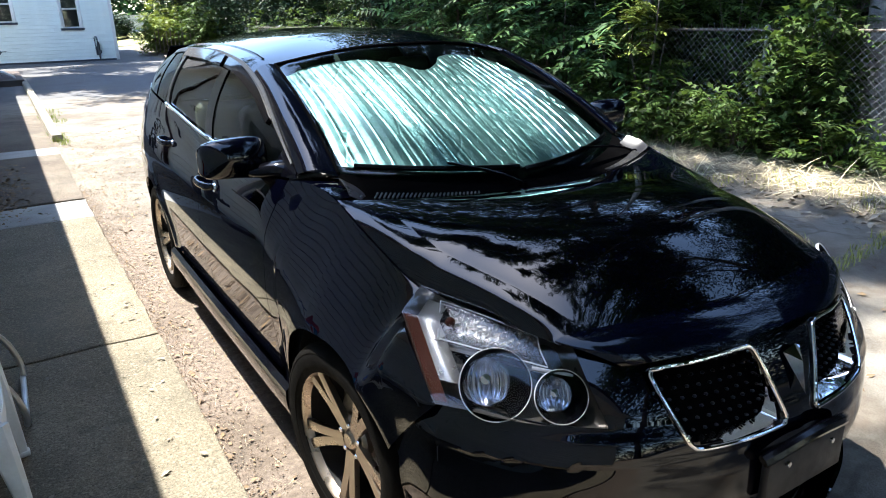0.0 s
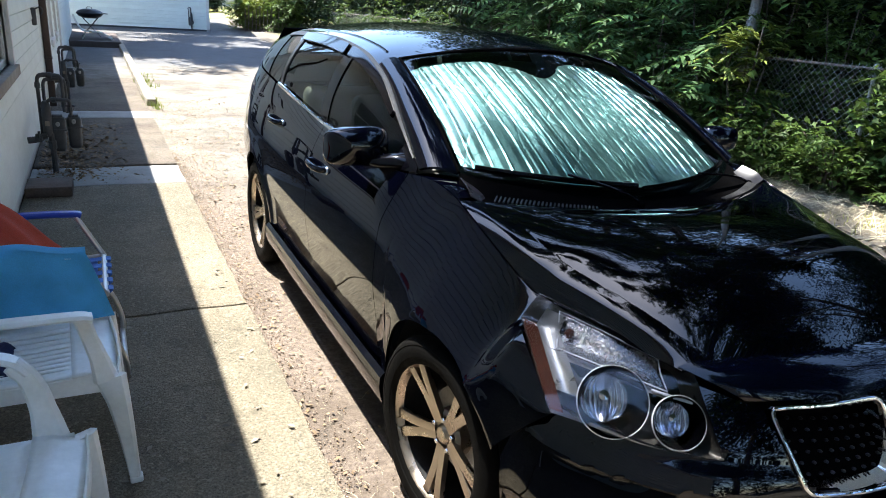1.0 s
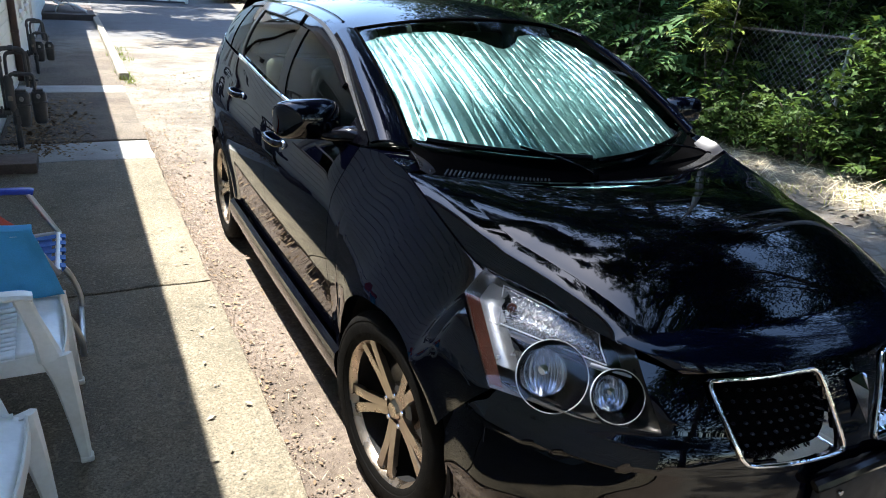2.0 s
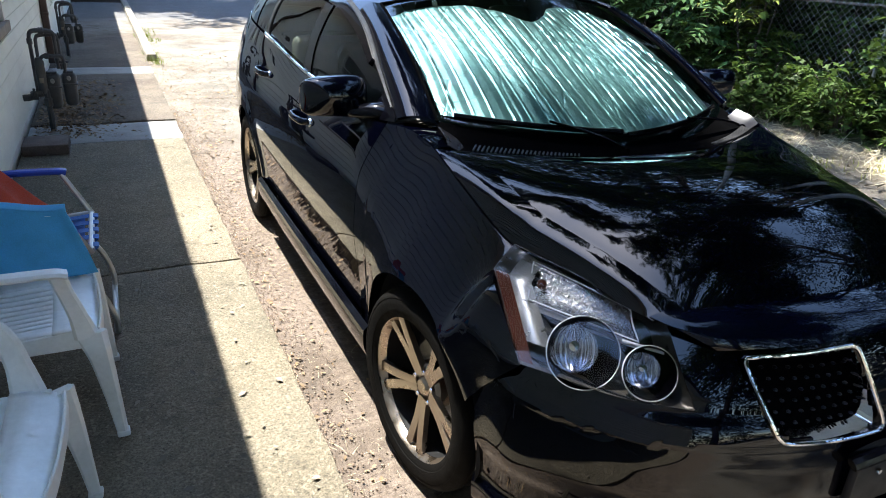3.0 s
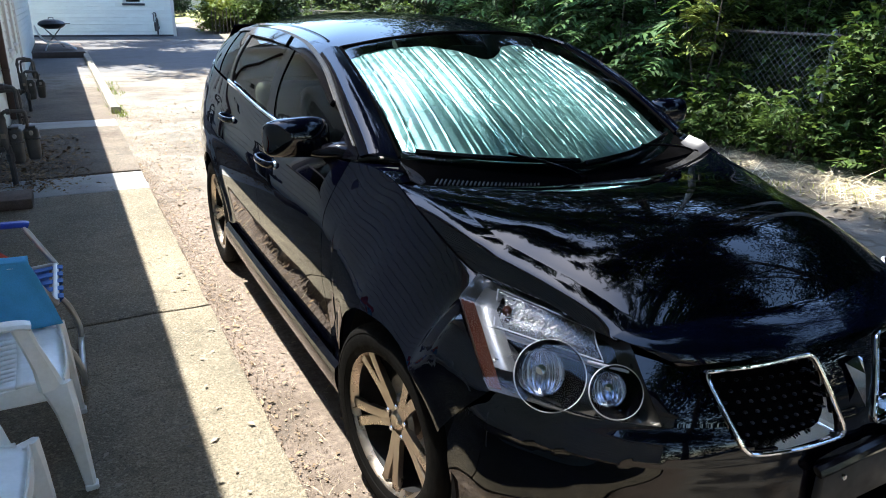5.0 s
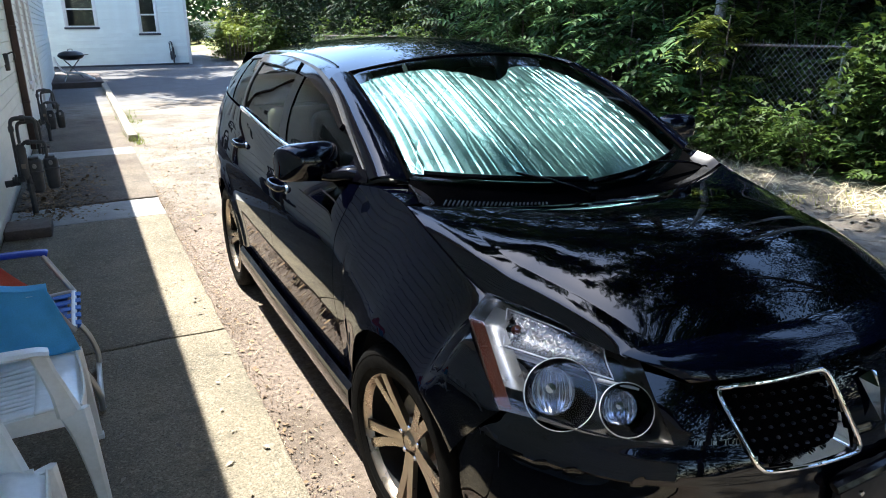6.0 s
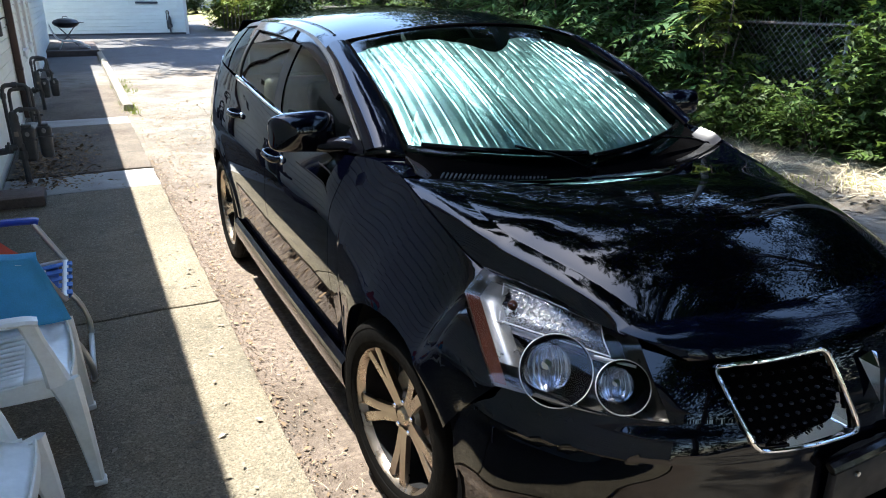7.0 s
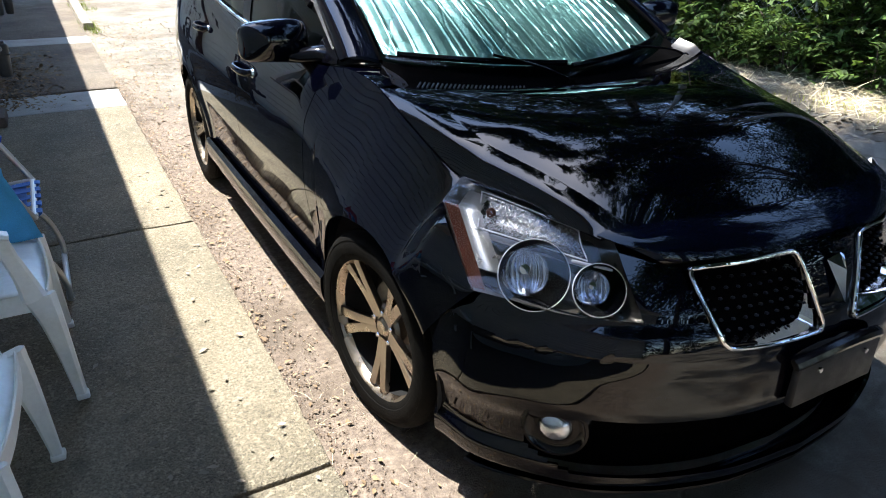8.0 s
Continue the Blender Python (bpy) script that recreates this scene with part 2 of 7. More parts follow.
# ---- ground, walk and houses ----
def ground_material():
    mt = material("worn_drive", (0.180, 0.164, 0.138), 0.92, 0, 0.36, 1.6, 140, 0.9, depth=0.016)
    nt = mt.node_tree
    b = nt.nodes["Principled BSDF"]
    base = b.inputs["Base Color"].links[0].from_socket
    co = nt.nodes.new("ShaderNodeTexCoord")
    sep = nt.nodes.new("ShaderNodeSeparateXYZ")
    nt.links.new(co.outputs["Object"], sep.inputs[0])

    def noise_of(s, d=6.0, r=0.65):
        n = nt.nodes.new("ShaderNodeTexNoise")
        n.inputs["Scale"].default_value = s
        n.inputs["Detail"].default_value = d
        n.inputs["Roughness"].default_value = r
        nt.links.new(co.outputs["Object"], n.inputs["Vector"])
        return n.outputs["Fac"]

    def calc(op, a, c):
        n = nt.nodes.new("ShaderNodeMath")
        n.operation = op
        n.use_clamp = op in ('MULTIPLY', 'MINIMUM')
        for i, v in enumerate((a, c)):
            if isinstance(v, (int, float)):
                n.inputs[i].default_value = v
            else:
                nt.links.new(v, n.inputs[i])
        return n.outputs[0]

    def band(v, a, c):
        n = nt.nodes.new("ShaderNodeMapRange")
        n.interpolation_type = 'SMOOTHSTEP'
        n.inputs["From Min"].default_value = a
        n.inputs["From Max"].default_value = c
        nt.links.new(v, n.inputs["Value"])
        return n.outputs[0]

    def blend(fac, a, c):
        n = nt.nodes.new("ShaderNodeMix")
        n.data_type = 'RGBA'
        nt.links.new(fac, n.inputs[0])
        nt.links.new(a, n.inputs[6])
        if isinstance(c, tuple):
            n.inputs[7].default_value = (*c, 1)
        else:
            nt.links.new(c, n.inputs[7])
        return n.outputs[2]
    wob = calc('ADD', sep.outputs[0], calc('MULTIPLY', noise_of(1.3), 0.5))
    # earth and crumbled gravel between the walk and the wheels
    dirt = calc('MULTIPLY', calc('SUBTRACT', 1.0, band(wob, -0.55, -0.25)), band(noise_of(2.6), 0.1, 0.42))
    dirt = calc('MULTIPLY', dirt, calc('SUBTRACT', 1.0, band(sep.outputs[1], 3.0, 8.0)))
    earth = nt.nodes.new("ShaderNodeValToRGB")
    earth.color_ramp.elements[0].position, earth.color_ramp.elements[0].color = 0.34, (0.062, 0.044, 0.034, 1)
    earth.color_ramp.elements[1].position, earth.color_ramp.elements[1].color = 0.66, (0.27, 0.215, 0.170, 1)
    nt.links.new(noise_of(34, 9.0, 0.8), earth.inputs[0])
    col = blend(dirt, base, earth.outputs[0])
    # brown scuffs on the pale concrete
    scuff = calc('MULTIPLY', calc('MAXIMUM', band(noise_of(0.55, 9.0, 0.75), 0.46, 0.62), band(noise_of(2.1, 9.0, 0.8), 0.52, 0.64)), 0.8)
    col = blend(scuff, col, (0.098, 0.074, 0.054))
    # darker asphalt further along the drive
    far = band(calc('ADD', sep.outputs[1], calc('MULTIPLY', noise_of(0.6), 4.0)), 15.5, 17.0)
    col = blend(calc('MULTIPLY', far, 0.85), col, (0.095, 0.095, 0.10))
    # litter-brown earth along the fence
    soil = calc('MULTIPLY', band(wob, 3.9, 4.4), 0.85)
    col = blend(soil, col, (0.17, 0.14, 0.10))
    # grass and earth past the drive
    lawn = band(wob, 4.9, 5.4)
    col = blend(lawn, col, (0.07, 0.075, 0.03))
    # cracks
    vor = nt.nodes.new("ShaderNodeTexVoronoi")
    vor.feature = 'DISTANCE_TO_EDGE'
    vor.inputs["Scale"].default_value = 0.34
    add = nt.nodes.new("ShaderNodeVectorMath")
    add.operation = 'MULTIPLY_ADD'
    nz = nt.nodes.new("ShaderNodeTexNoise")
    nz.inputs["Scale"].default_value = 3.0
    nt.links.new(co.outputs["Object"], nz.inputs["Vector"])
    nt.links.new(nz.outputs["Color"], add.inputs[0])
    add.inputs[1].default_value = (0.9, 0.9, 0.9)
    nt.links.new(co.outputs["Object"], add.inputs[2])
    nt.links.new(add.outputs[0], vor.inputs["Vector"])
    crack = calc('SUBTRACT', 1.0, band(vor.outputs["Distance"], 0.004, 0.014))
    col = blend(calc('MULTIPLY', calc('MULTIPLY', crack, band(noise_of(0.9), 0.42, 0.58)), 0.6), col, (0.08, 0.065, 0.05))
    nt.links.new(col, b.inputs["Base Color"])
    return mt


M_GROUND = ground_material()
def walk_material(name, colour, tint):
    """Weathered concrete with dark pits and pale exposed aggregate."""
    mt = material(name, colour, 0.92, 0, 0.26, 1.4, 130, 1.0, grain=1.8, tint=tint, tint_amount=0.7, tint_scale=1.1, depth=0.02, bump_scale=110, each=0.06)
    nt = mt.node_tree
    bs = nt.nodes["Principled BSDF"]
    col = bs.inputs["Base Color"].links[0].from_socket
    co = nt.nodes.new("ShaderNodeTexCoord")
    for scale, lo, hi, amount, shade in ((95.0, 0.58, 0.70, 0.65, 0.22), (70.0, 0.57, 0.66, 0.75, 1.9), (9.0, 0.60, 0.74, 0.5, 0.5)):
        n = nt.nodes.new("ShaderNodeTexNoise")
        n.inputs["Scale"].default_value = scale
        n.inputs["Detail"].default_value = 3.0
        off = nt.nodes.new("ShaderNodeVectorMath")
        off.inputs[1].default_value = (scale, 2.0 * scale, 0.0)
        r = nt.nodes.new("ShaderNodeMapRange")
        r.inputs["From Min"].default_value = lo
        r.inputs["From Max"].default_value = hi
        r.inputs["To Max"].default_value = amount
        x = nt.nodes.new("ShaderNodeMix")
        x.data_type = 'RGBA'
        x.inputs[7].default_value = (colour[0] * shade, colour[1] * shade, colour[2] * shade, 1)
        nt.links.new(co.outputs["Object"], off.inputs[0])
        nt.links.new(off.outputs[0], n.inputs["Vector"])
        nt.links.new(n.outputs["Fac"], r.inputs["Value"])
        nt.links.new(r.outputs[0], x.inputs[0])
        nt.links.new(col, x.inputs[6])
        col = x.outputs[2]
    nt.links.new(col, bs.inputs["Base Color"])
    return mt


M_WALK = walk_material("walk_concrete", (0.185, 0.160, 0.115), (0.235, 0.198, 0.138))
M_WALK_DIRT = walk_material("stained_walk_concrete", (0.135, 0.112, 0.088), (0.075, 0.056, 0.042))
M_PALE = material("pale_concrete", (0.33, 0.33, 0.32), 0.9, 0, 0.2, 3, 140, 0.6, depth=0.008)
M_KERB = material("kerb_concrete", (0.26, 0.235, 0.19), 0.9, 0, 0.25, 3, 110, 0.9, depth=0.015)
M_SIDING = material("white_vinyl", (0.85, 0.91, 0.86), 0.5, 0, 0.06, 1.2, 40, 0.15, tint=(0.72, 0.73, 0.68), tint_amount=0.2, tint_scale=0.9, each=0.03)
M_WOOD = material("bark", (0.10, 0.082, 0.065), 0.9, 0, 0.35, 6, 50, 1.0, depth=0.03)
M_PALEBARK = material("pale_bark", (0.22, 0.21, 0.20), 0.9, 0, 0.3, 5, 50, 0.9, depth=0.02)
M_TAN = material("tan_paint", (0.20, 0.17, 0.14), 0.6, 0, 0.15, 5, 60, 0.2)
M_WHITEPAINT = material("white_paint", (0.76, 0.76, 0.74), 0.5, 0, 0.08, 4, 60, 0.15)
M_DARKSILL = material("dark_sill", (0.04, 0.045, 0.06), 0.6, 0, 0.2, 8, 80, 0.2)
M_BROWNMETAL = material("brown_downspout", (0.06, 0.038, 0.032), 0.45, 0.2, 0.2, 6, 80, 0.1)
M_GREYPIPE = material("grey_gas_pipe", (0.062, 0.066, 0.07), 0.5, 0.3, 0.25, 12, 120, 0.3)
M_SHINGLE = material("grey_shingle", (0.10, 0.095, 0.09), 0.95, 0, 0.3, 6, 90, 0.8)
M_RAIL = material("rusty_rail", (0.15, 0.12, 0.095), 0.7, 0.4, 0.35, 9, 120, 0.2)
M_GALV = material("galvanised_wire", (0.34, 0.345, 0.35), 0.5, 0.7, 0.2, 6, 120, 0.1)
M_ROOM_SHADE = material("room_dark", (0.05, 0.05, 0.05), 0.8, 0, 0.2, 3, 50, 0.0)

rise = curve((7.0, 0.0), (20.0, 0.10), (28.0, 0.24), (45.0, 0.5), (90.0, 1.0))


def ground_z(x, y):
    bank = 0.10 * max(0.0, min(1.0, (x - 3.8) / 1.4))
    wave = 0.012 * noise.noise((x * 0.7, y * 0.7, 0.3)) + 0.006 * noise.noise((x * 2.3, y * 2.3, 1.3))
    near_car = 1.0 if -6 < x < 8 else 0.0
    return rise(y) + bank + wave * near_car * 0.8 - 0.004


gx = sorted(set(steps(-80, 90, 34) + steps(-3, 7, 100)))
gy = sorted(set(steps(-50, 150, 40) + steps(-4, 30, 170)))
ground = finish(sheet(lambda x, y: (x, y, ground_z(x, y)), gx, gy), "ground", M_GROUND)
tagged(ground, "pale cracked concrete drive with brown gravelly earth", "ground", kind="structure")

# concrete walk: slabs with open joints, two paler strips
walk_base = finish(box(bmesh.new(), -2.30, -1.10, -4, 19.5, -0.3, -0.03), "walk", M_WALK)
tagged(walk_base, "grey weathered concrete walk along the house wall", "walk", kind="structure")


def slab(y0, y1, mt, top=0.035):
    bm = bmesh.new()
    x1 = -1.068
    n = max(4, int((y1 - y0) / 0.12))
    box(bm, -2.28, x1, y0 + 0.006, y1 - 0.006, -0.15, top, 0.012, seg=2)
    bmesh.ops.subdivide_edges(bm, edges=[e for e in bm.edges if abs((e.verts[0].co - e.verts[1].co).y) > 0.5], cuts=n, use_grid_fill=True)
    bmesh.ops.subdivide_edges(bm, edges=[e for e in bm.edges if abs((e.verts[0].co - e.verts[1].co).x) > 0.5], cuts=14, use_grid_fill=True)
    for v in bm.verts:
        for end in (y0, y1):
            if abs(v.co.y - end) < 0.03:
                v.co.y += 0.016 * noise.noise((v.co.x * 4.0, end, 1.0)) + 0.007 * noise.noise((v.co.x * 13.0, end, 6.0))
        if v.co.x > x1 - 0.02:
            v.co.x += 0.010 * noise.noise((v.co.y * 5, v.co.z * 4, 2.0)) + 0.006 * noise.noise((v.co.y * 17, v.co.z * 9, 7.0))
        v.co.z += 0.004 * noise.noise((v.co.x * 2, v.co.y * 1.5, 4.0))
    return part("slab", bm, mt, walk_base)


for y0, y1, mt in ((-4.0, -2.2, M_WALK), (-2.2, -0.2, M_WALK), (-0.2, 1.85, M_WALK), (1.85, 4.62, M_WALK), (4.62, 5.30, M_PALE), (5.36, 8.15, M_WALK_DIRT), (8.15, 8.72, M_PALE), (8.72, 12.0, M_WALK_DIRT), (12.0, 15.6, M_WALK_DIRT), (15.6, 19.5, M_WALK_DIRT)):
    slab(y0, y1, mt)
step_b = finish(box(bmesh.new(), -2.30, -1.02, 19.5, 24.0, -0.2, 0.24, 0.02), "porch_step", material("dark_step_boards", (0.10, 0.075, 0.065), 0.85, 0, 0.3, 3, 60, 0.6))
tagged(step_b, "low dark worn porch step at the walk's end", "step", kind="structure")
kb = bmesh.new()
box(kb, -1.085, -0.95, 9.3, 20.2, -0.1, 0.105, 0.025)
bmesh.ops.subdivide_edges(kb, edges=[e for e in kb.edges if abs((e.verts[0].co - e.verts[1].co).y) > 2], cuts=60, use_grid_fill=True)
for v in kb.verts:
    v.co += Vector((0.014 * noise.noise((v.co.y * 2.2, 0, v.co.z * 9)), 0, 0.012 * noise.noise((v.co.y * 1.7, 3, 0)) + rise(v.co.y)))
tagged(finish(kb, "kerb", M_KERB), "chipped pale concrete kerb beside the walk", "kerb", kind="structure")


# lap siding with real window openings
def siding(owner, along, depth_at, a0, a1, z0, z1, course, holes, face, length=6.0):
    """Boards of one wall. along: 'y' or 'x'; face: +1 or -1, the way the boards look."""
    data = {}
    z = z0
    row = 0
    while z < z1 - 0.01:
        h = min(course, z1 - z)
        spans = [(a0, a1)]
        for h0, h1, b0, b1 in holes:
            if z + h > b0 and z < b1:
                spans = [s for (p, q) in spans for s in ((p, min(q, h0)), (max(p, h1), q)) if s[1] - s[0] > 0.02]
        for p, q in spans:
            c = p
            off = (row * 1.7) % length
            while c < q - 1e-6:
                e = min(q, (math.floor((c + off) / length) + 1) * length - off)
                if e - c < 0.02:
                    e = min(q, e + length)
                ln = e - c - 0.002
                key = (round(ln, 3), round(h, 3))
                if key not in data:
                    vs = []
                    for t in (0.0, ln):
                        for d, zz in ((0.0, 0.0), (0.029, 0.0), (0.031, 0.003), (0.022, 0.895 * h), (0.004, 0.91 * h), (0.003, h + 0.002), (-0.01, h + 0.002)):
                            vs.append((d * face, t, zz) if along == 'y' else (t, d * face, zz))
                    fs = [(i, (i + 1) % 7, 7 + (i + 1) % 7, 7 + i) for i in range(7)] + [tuple(range(7)), tuple(range(13, 6, -1))]
                    me = bpy.data.meshes.new("siding_board")
                    me.from_pydata(vs, [], fs)
                    bt = bmesh.new()
                    bt.from_mesh(me)
                    bmesh.ops.recalc_face_normals(bt, faces=bt.faces[:])
                    bt.to_mesh(me)
                    bt.free()
                    me.materials.append(M_SIDING)
                    data[key] = me
                ob = new("siding_board", data[key])
                ob.location = (depth_at, c, z) if along == 'y' else (c, depth_at, z)
                ob.parent = owner
                c = e
        z += course
        row += 1


def core(name, fixed, a0, a1, z0, z1, holes, along, label, material_):
    """A wall body with openings cut through."""
    bm = bmesh.new()
    cuts = sorted({a0, a1} | {h[0] for h in holes} | {h[1] for h in holes})
    for p, q in zip(cuts, cuts[1:]):
        zs = [(z0, z1)]
        for h0, h1, b0, b1 in holes:
            if p >= h0 - 1e-6 and q <= h1 + 1e-6:
                zs = [(z0, b0), (b1, z1)]
        for s, t in zs:
            if t - s > 0.01:
                if along == 'y':
                    box(bm, fixed[0], fixed[1], p, q, s, t)
                else:
                    box(bm, p, q, fixed[0], fixed[1], s, t)
    return tagged(finish(bm, name, material_), label, "wall", kind="structure")


def window(name, along, at, a0, a1, z0, z1, frame_mt, sill_mt, face, label, casing=0.07, sash=True):
    """Frame, sill, sashes and panes of one window; at: the wall's outer face."""
    def bx(bm, p, q, d0, d1, s, t, bv=0.004):
        lo, hi = sorted((at + face * d0, at + face * d1))
        if along == 'y':
            box(bm, lo, hi, p, q, s, t, bv)
        else:
            box(bm, p, q, lo, hi, s, t, bv)
    fb = bmesh.new()
    for p, q, s, t in ((a0 - casing, a0, z0, z1 + casing), (a1, a1 + casing, z0, z1 + casing), (a0, a1, z1, z1 + casing)):
        bx(fb, p, q, -0.02, 0.035, s, t)
    win = finish(fb, name, frame_mt)
    tagged(win, label, "window", kind="structure")
    sb = bmesh.new()
    bx(sb, a0 - casing - 0.03, a1 + casing + 0.03, -0.02, 0.06, z0 - 0.075, z0)
    part("window_sill", sb, sill_mt, win)
    zm = (z0 + z1) / 2
    for s, t, d in ((z0, zm + 0.02, -0.035), (zm - 0.02, z1, -0.065)):
        hb = bmesh.new()
        for p, q, u, v in ((a0, a0 + 0.05, s, t), (a1 - 0.05, a1, s, t), (a0 + 0.05, a1 - 0.05, s, s + 0.05), (a0 + 0.05, a1 - 0.05, t - 0.045, t)):
            bx(hb, p, q, d - 0.02, d + 0.015, u, v, 0.003)
        sa = part("sash", hb, M_WHITEPAINT if frame_mt is M_WHITEPAINT else frame_mt, win)
        gb = bmesh.new()
        bx(gb, a0 + 0.05, a1 - 0.05, d - 0.004, d + 0.002, s + 0.05, t - 0.045, 0.0)
        pane = part("pane", gb, M_CLEAR, sa)
        pane.visible_shadow = False
    # dark sheet behind the panes stands in for the unlit room
    db = bmesh.new()
    bx(db, a0, a1, -0.40, -0.38, z0, z1, 0.0)
    part("blind", db, M_ROOM_SHADE, win)
    return win


WEST = [(3.2, 4.72, 0.98, 2.15), (10.7, 11.4, 0.80, 2.05), (12.3, 13.0, 0.80, 2.05)]
wall_w = core("wall_west", (-2.9, -2.295), -8.0, 24.0, -0.1, 3.06, WEST, 'y', "white lap-sided house wall beside the walk", M_SIDING)
siding(wall_w, 'y', -2.293, -8.0, 24.0, 0.16, 3.0, 0.118, [(a - 0.07, b + 0.07, c - 0.075, d + 0.07) for a, b, c, d in WEST], 1)
tb = box(bmesh.new(), -2.294, -2.262, -8.0, 24.0, 0.10, 0.16, 0.004)
part("base_strip", tb, M_WHITEPAINT, wall_w)
window("window_1", 'y', -2.293, 3.2, 4.72, 0.98, 2.15, M_WHITEPAINT, M_TAN, 1, "white framed double-hung window with a tan sill in the sided wall")
for i, (a, b, c, d) in enumerate(WEST[1:]):
    window("window_%d" % (i + 2), 'y', -2.293, a, b, c, d, M_WHITEPAINT, M_WHITEPAINT, 1, "white double-hung window far along the sided wall")
for y in (13.9, 14.35):
    part("door_casing", box(bmesh.new(), -2.294, -2.25, y, y + 0.09, 0.1, 2.3, 0.004), M_WHITEPAINT, wall_w)

# eave and roof are out of view; they are added to shade the walk
rb = bmesh.new()
box(rb, -2.9, -1.985, -8.0, 24.3, 3.0, 3.03)
box(rb, -1.99, -1.965, -8.0, 24.3, 2.98, 3.14)
soffit = finish(rb, "roof_overhang", M_WHITEPAINT)
tagged(soffit, "unseen white soffit and fascia board of the house, placed to shade the walk", "eave", kind="structure")
sb = bmesh.new()
for a, b in (((-1.945, 3.14), (-5.5, 4.9)), ((-5.5, 4.9), (-9.2, 3.14))):
    vs = [sb.verts.new(p) for p in ((a[0], -8, a[1]), (a[0], 24.3, a[1]), (b[0], 24.3, b[1]), (b[0], -8, b[1]))]
    sb.faces.new(vs)
    vs2 = [sb.verts.new((p[0], p[1], p[2] + 0.06)) for p in ((a[0], -8, a[1]), (b[0], -8, b[1]), (b[0], 24.3, b[1]), (a[0], 24.3, a[1]))]
    sb.faces.new(vs2)
roof_w = finish(sb, "roof_west", M_SHINGLE)
tagged(roof_w, "unseen grey shingle roof of the sided house", "roof", kind="structure")
eb = bmesh.new()
box(eb, -9.0, -2.9, 23.8, 24.0, -0.1, 3.06)
box(eb, -9.0, -2.9, -8.0, -7.8, -0.1, 3.06)
box(eb, -9.2, -9.0, -8.0, 24.0, -0.1, 3.06)
tagged(finish(eb, "wall_rest", M_SIDING), "plain closing walls of the sided house", "wall", kind="structure")

# the white house across the end of the drive
FAR_Y = 28.0
NORTH = [(0.75, 1.33, 1.42, 2.75), (-1.72, -0.76, 1.66, 2.9), (-5.2, -4.3, 1.5, 2.8)]
far_house = empty("far_house", (0, FAR_Y, 0.2), "white lap-sided house across the end of the drive", "house")


def under(ob):
    ob.parent = far_house
    ob.matrix_parent_inverse = Matrix.Translation((0, -FAR_Y, -0.2))
    for key in ("kind", "category"):
        if key in ob:
            del ob[key]
    return ob


fw = under(core("wall", (28.02, 28.3), -12.0, 2.42, 0.0, 5.2, NORTH, 'x', "", M_SIDING))
siding(fw, 'x', 28.0, -12.0, 2.42, 0.30, 5.2, 0.125, [(a - 0.07, b + 0.07, c - 0.075, d + 0.07) for a, b, c, d in NORTH], -1, 7.0)
for i, (a, b, c, d) in enumerate(NORTH):
    wn_ = under(window("window", 'x', 28.0, a, b, c, d, M_WHITEPAINT, M_DARKSILL, -1, "white double-hung window with a dark sill"))
bm = bmesh.new()
box(bm, 2.34, 2.46, 27.965, 28.0, 0.2, 5.2, 0.004)
box(bm, 2.42, 2.46, 28.0, 28.08, 0.2, 5.2, 0.004)
under(finish(bm, "corner_board", M_WHITEPAINT))
under(finish(box(bmesh.new(), -12.0, 2.44, 27.99, 36, -0.1, 0.30), "foundation", M_DARKSILL))
bm = bmesh.new()
box(bm, 2.1, 2.42, 28.3, 36, 0.0, 5.2)
box(bm, -12, -11.7, 28.3, 36, 0.0, 5.2)
box(bm, -11.7, 2.1, 35.7, 36, 0.0, 5.2)
under(finish(bm, "side_wall", M_SIDING))
bm = bmesh.new()
pts = [(-12.5, 27.6, 5.2), (2.9, 27.6, 5.2), (2.9, 32, 7.4), (-12.5, 32, 7.4), (2.9, 36.4, 5.2), (-12.5, 36.4, 5.2)]
vs = [bm.verts.new(p) for p in pts]
for f in ((0, 1, 2, 3), (3, 2, 4, 5), (1, 4, 2), (0, 3, 5)):
    bm.faces.new([vs[i] for i in f])
under(finish(bm, "roof", M_SHINGLE))


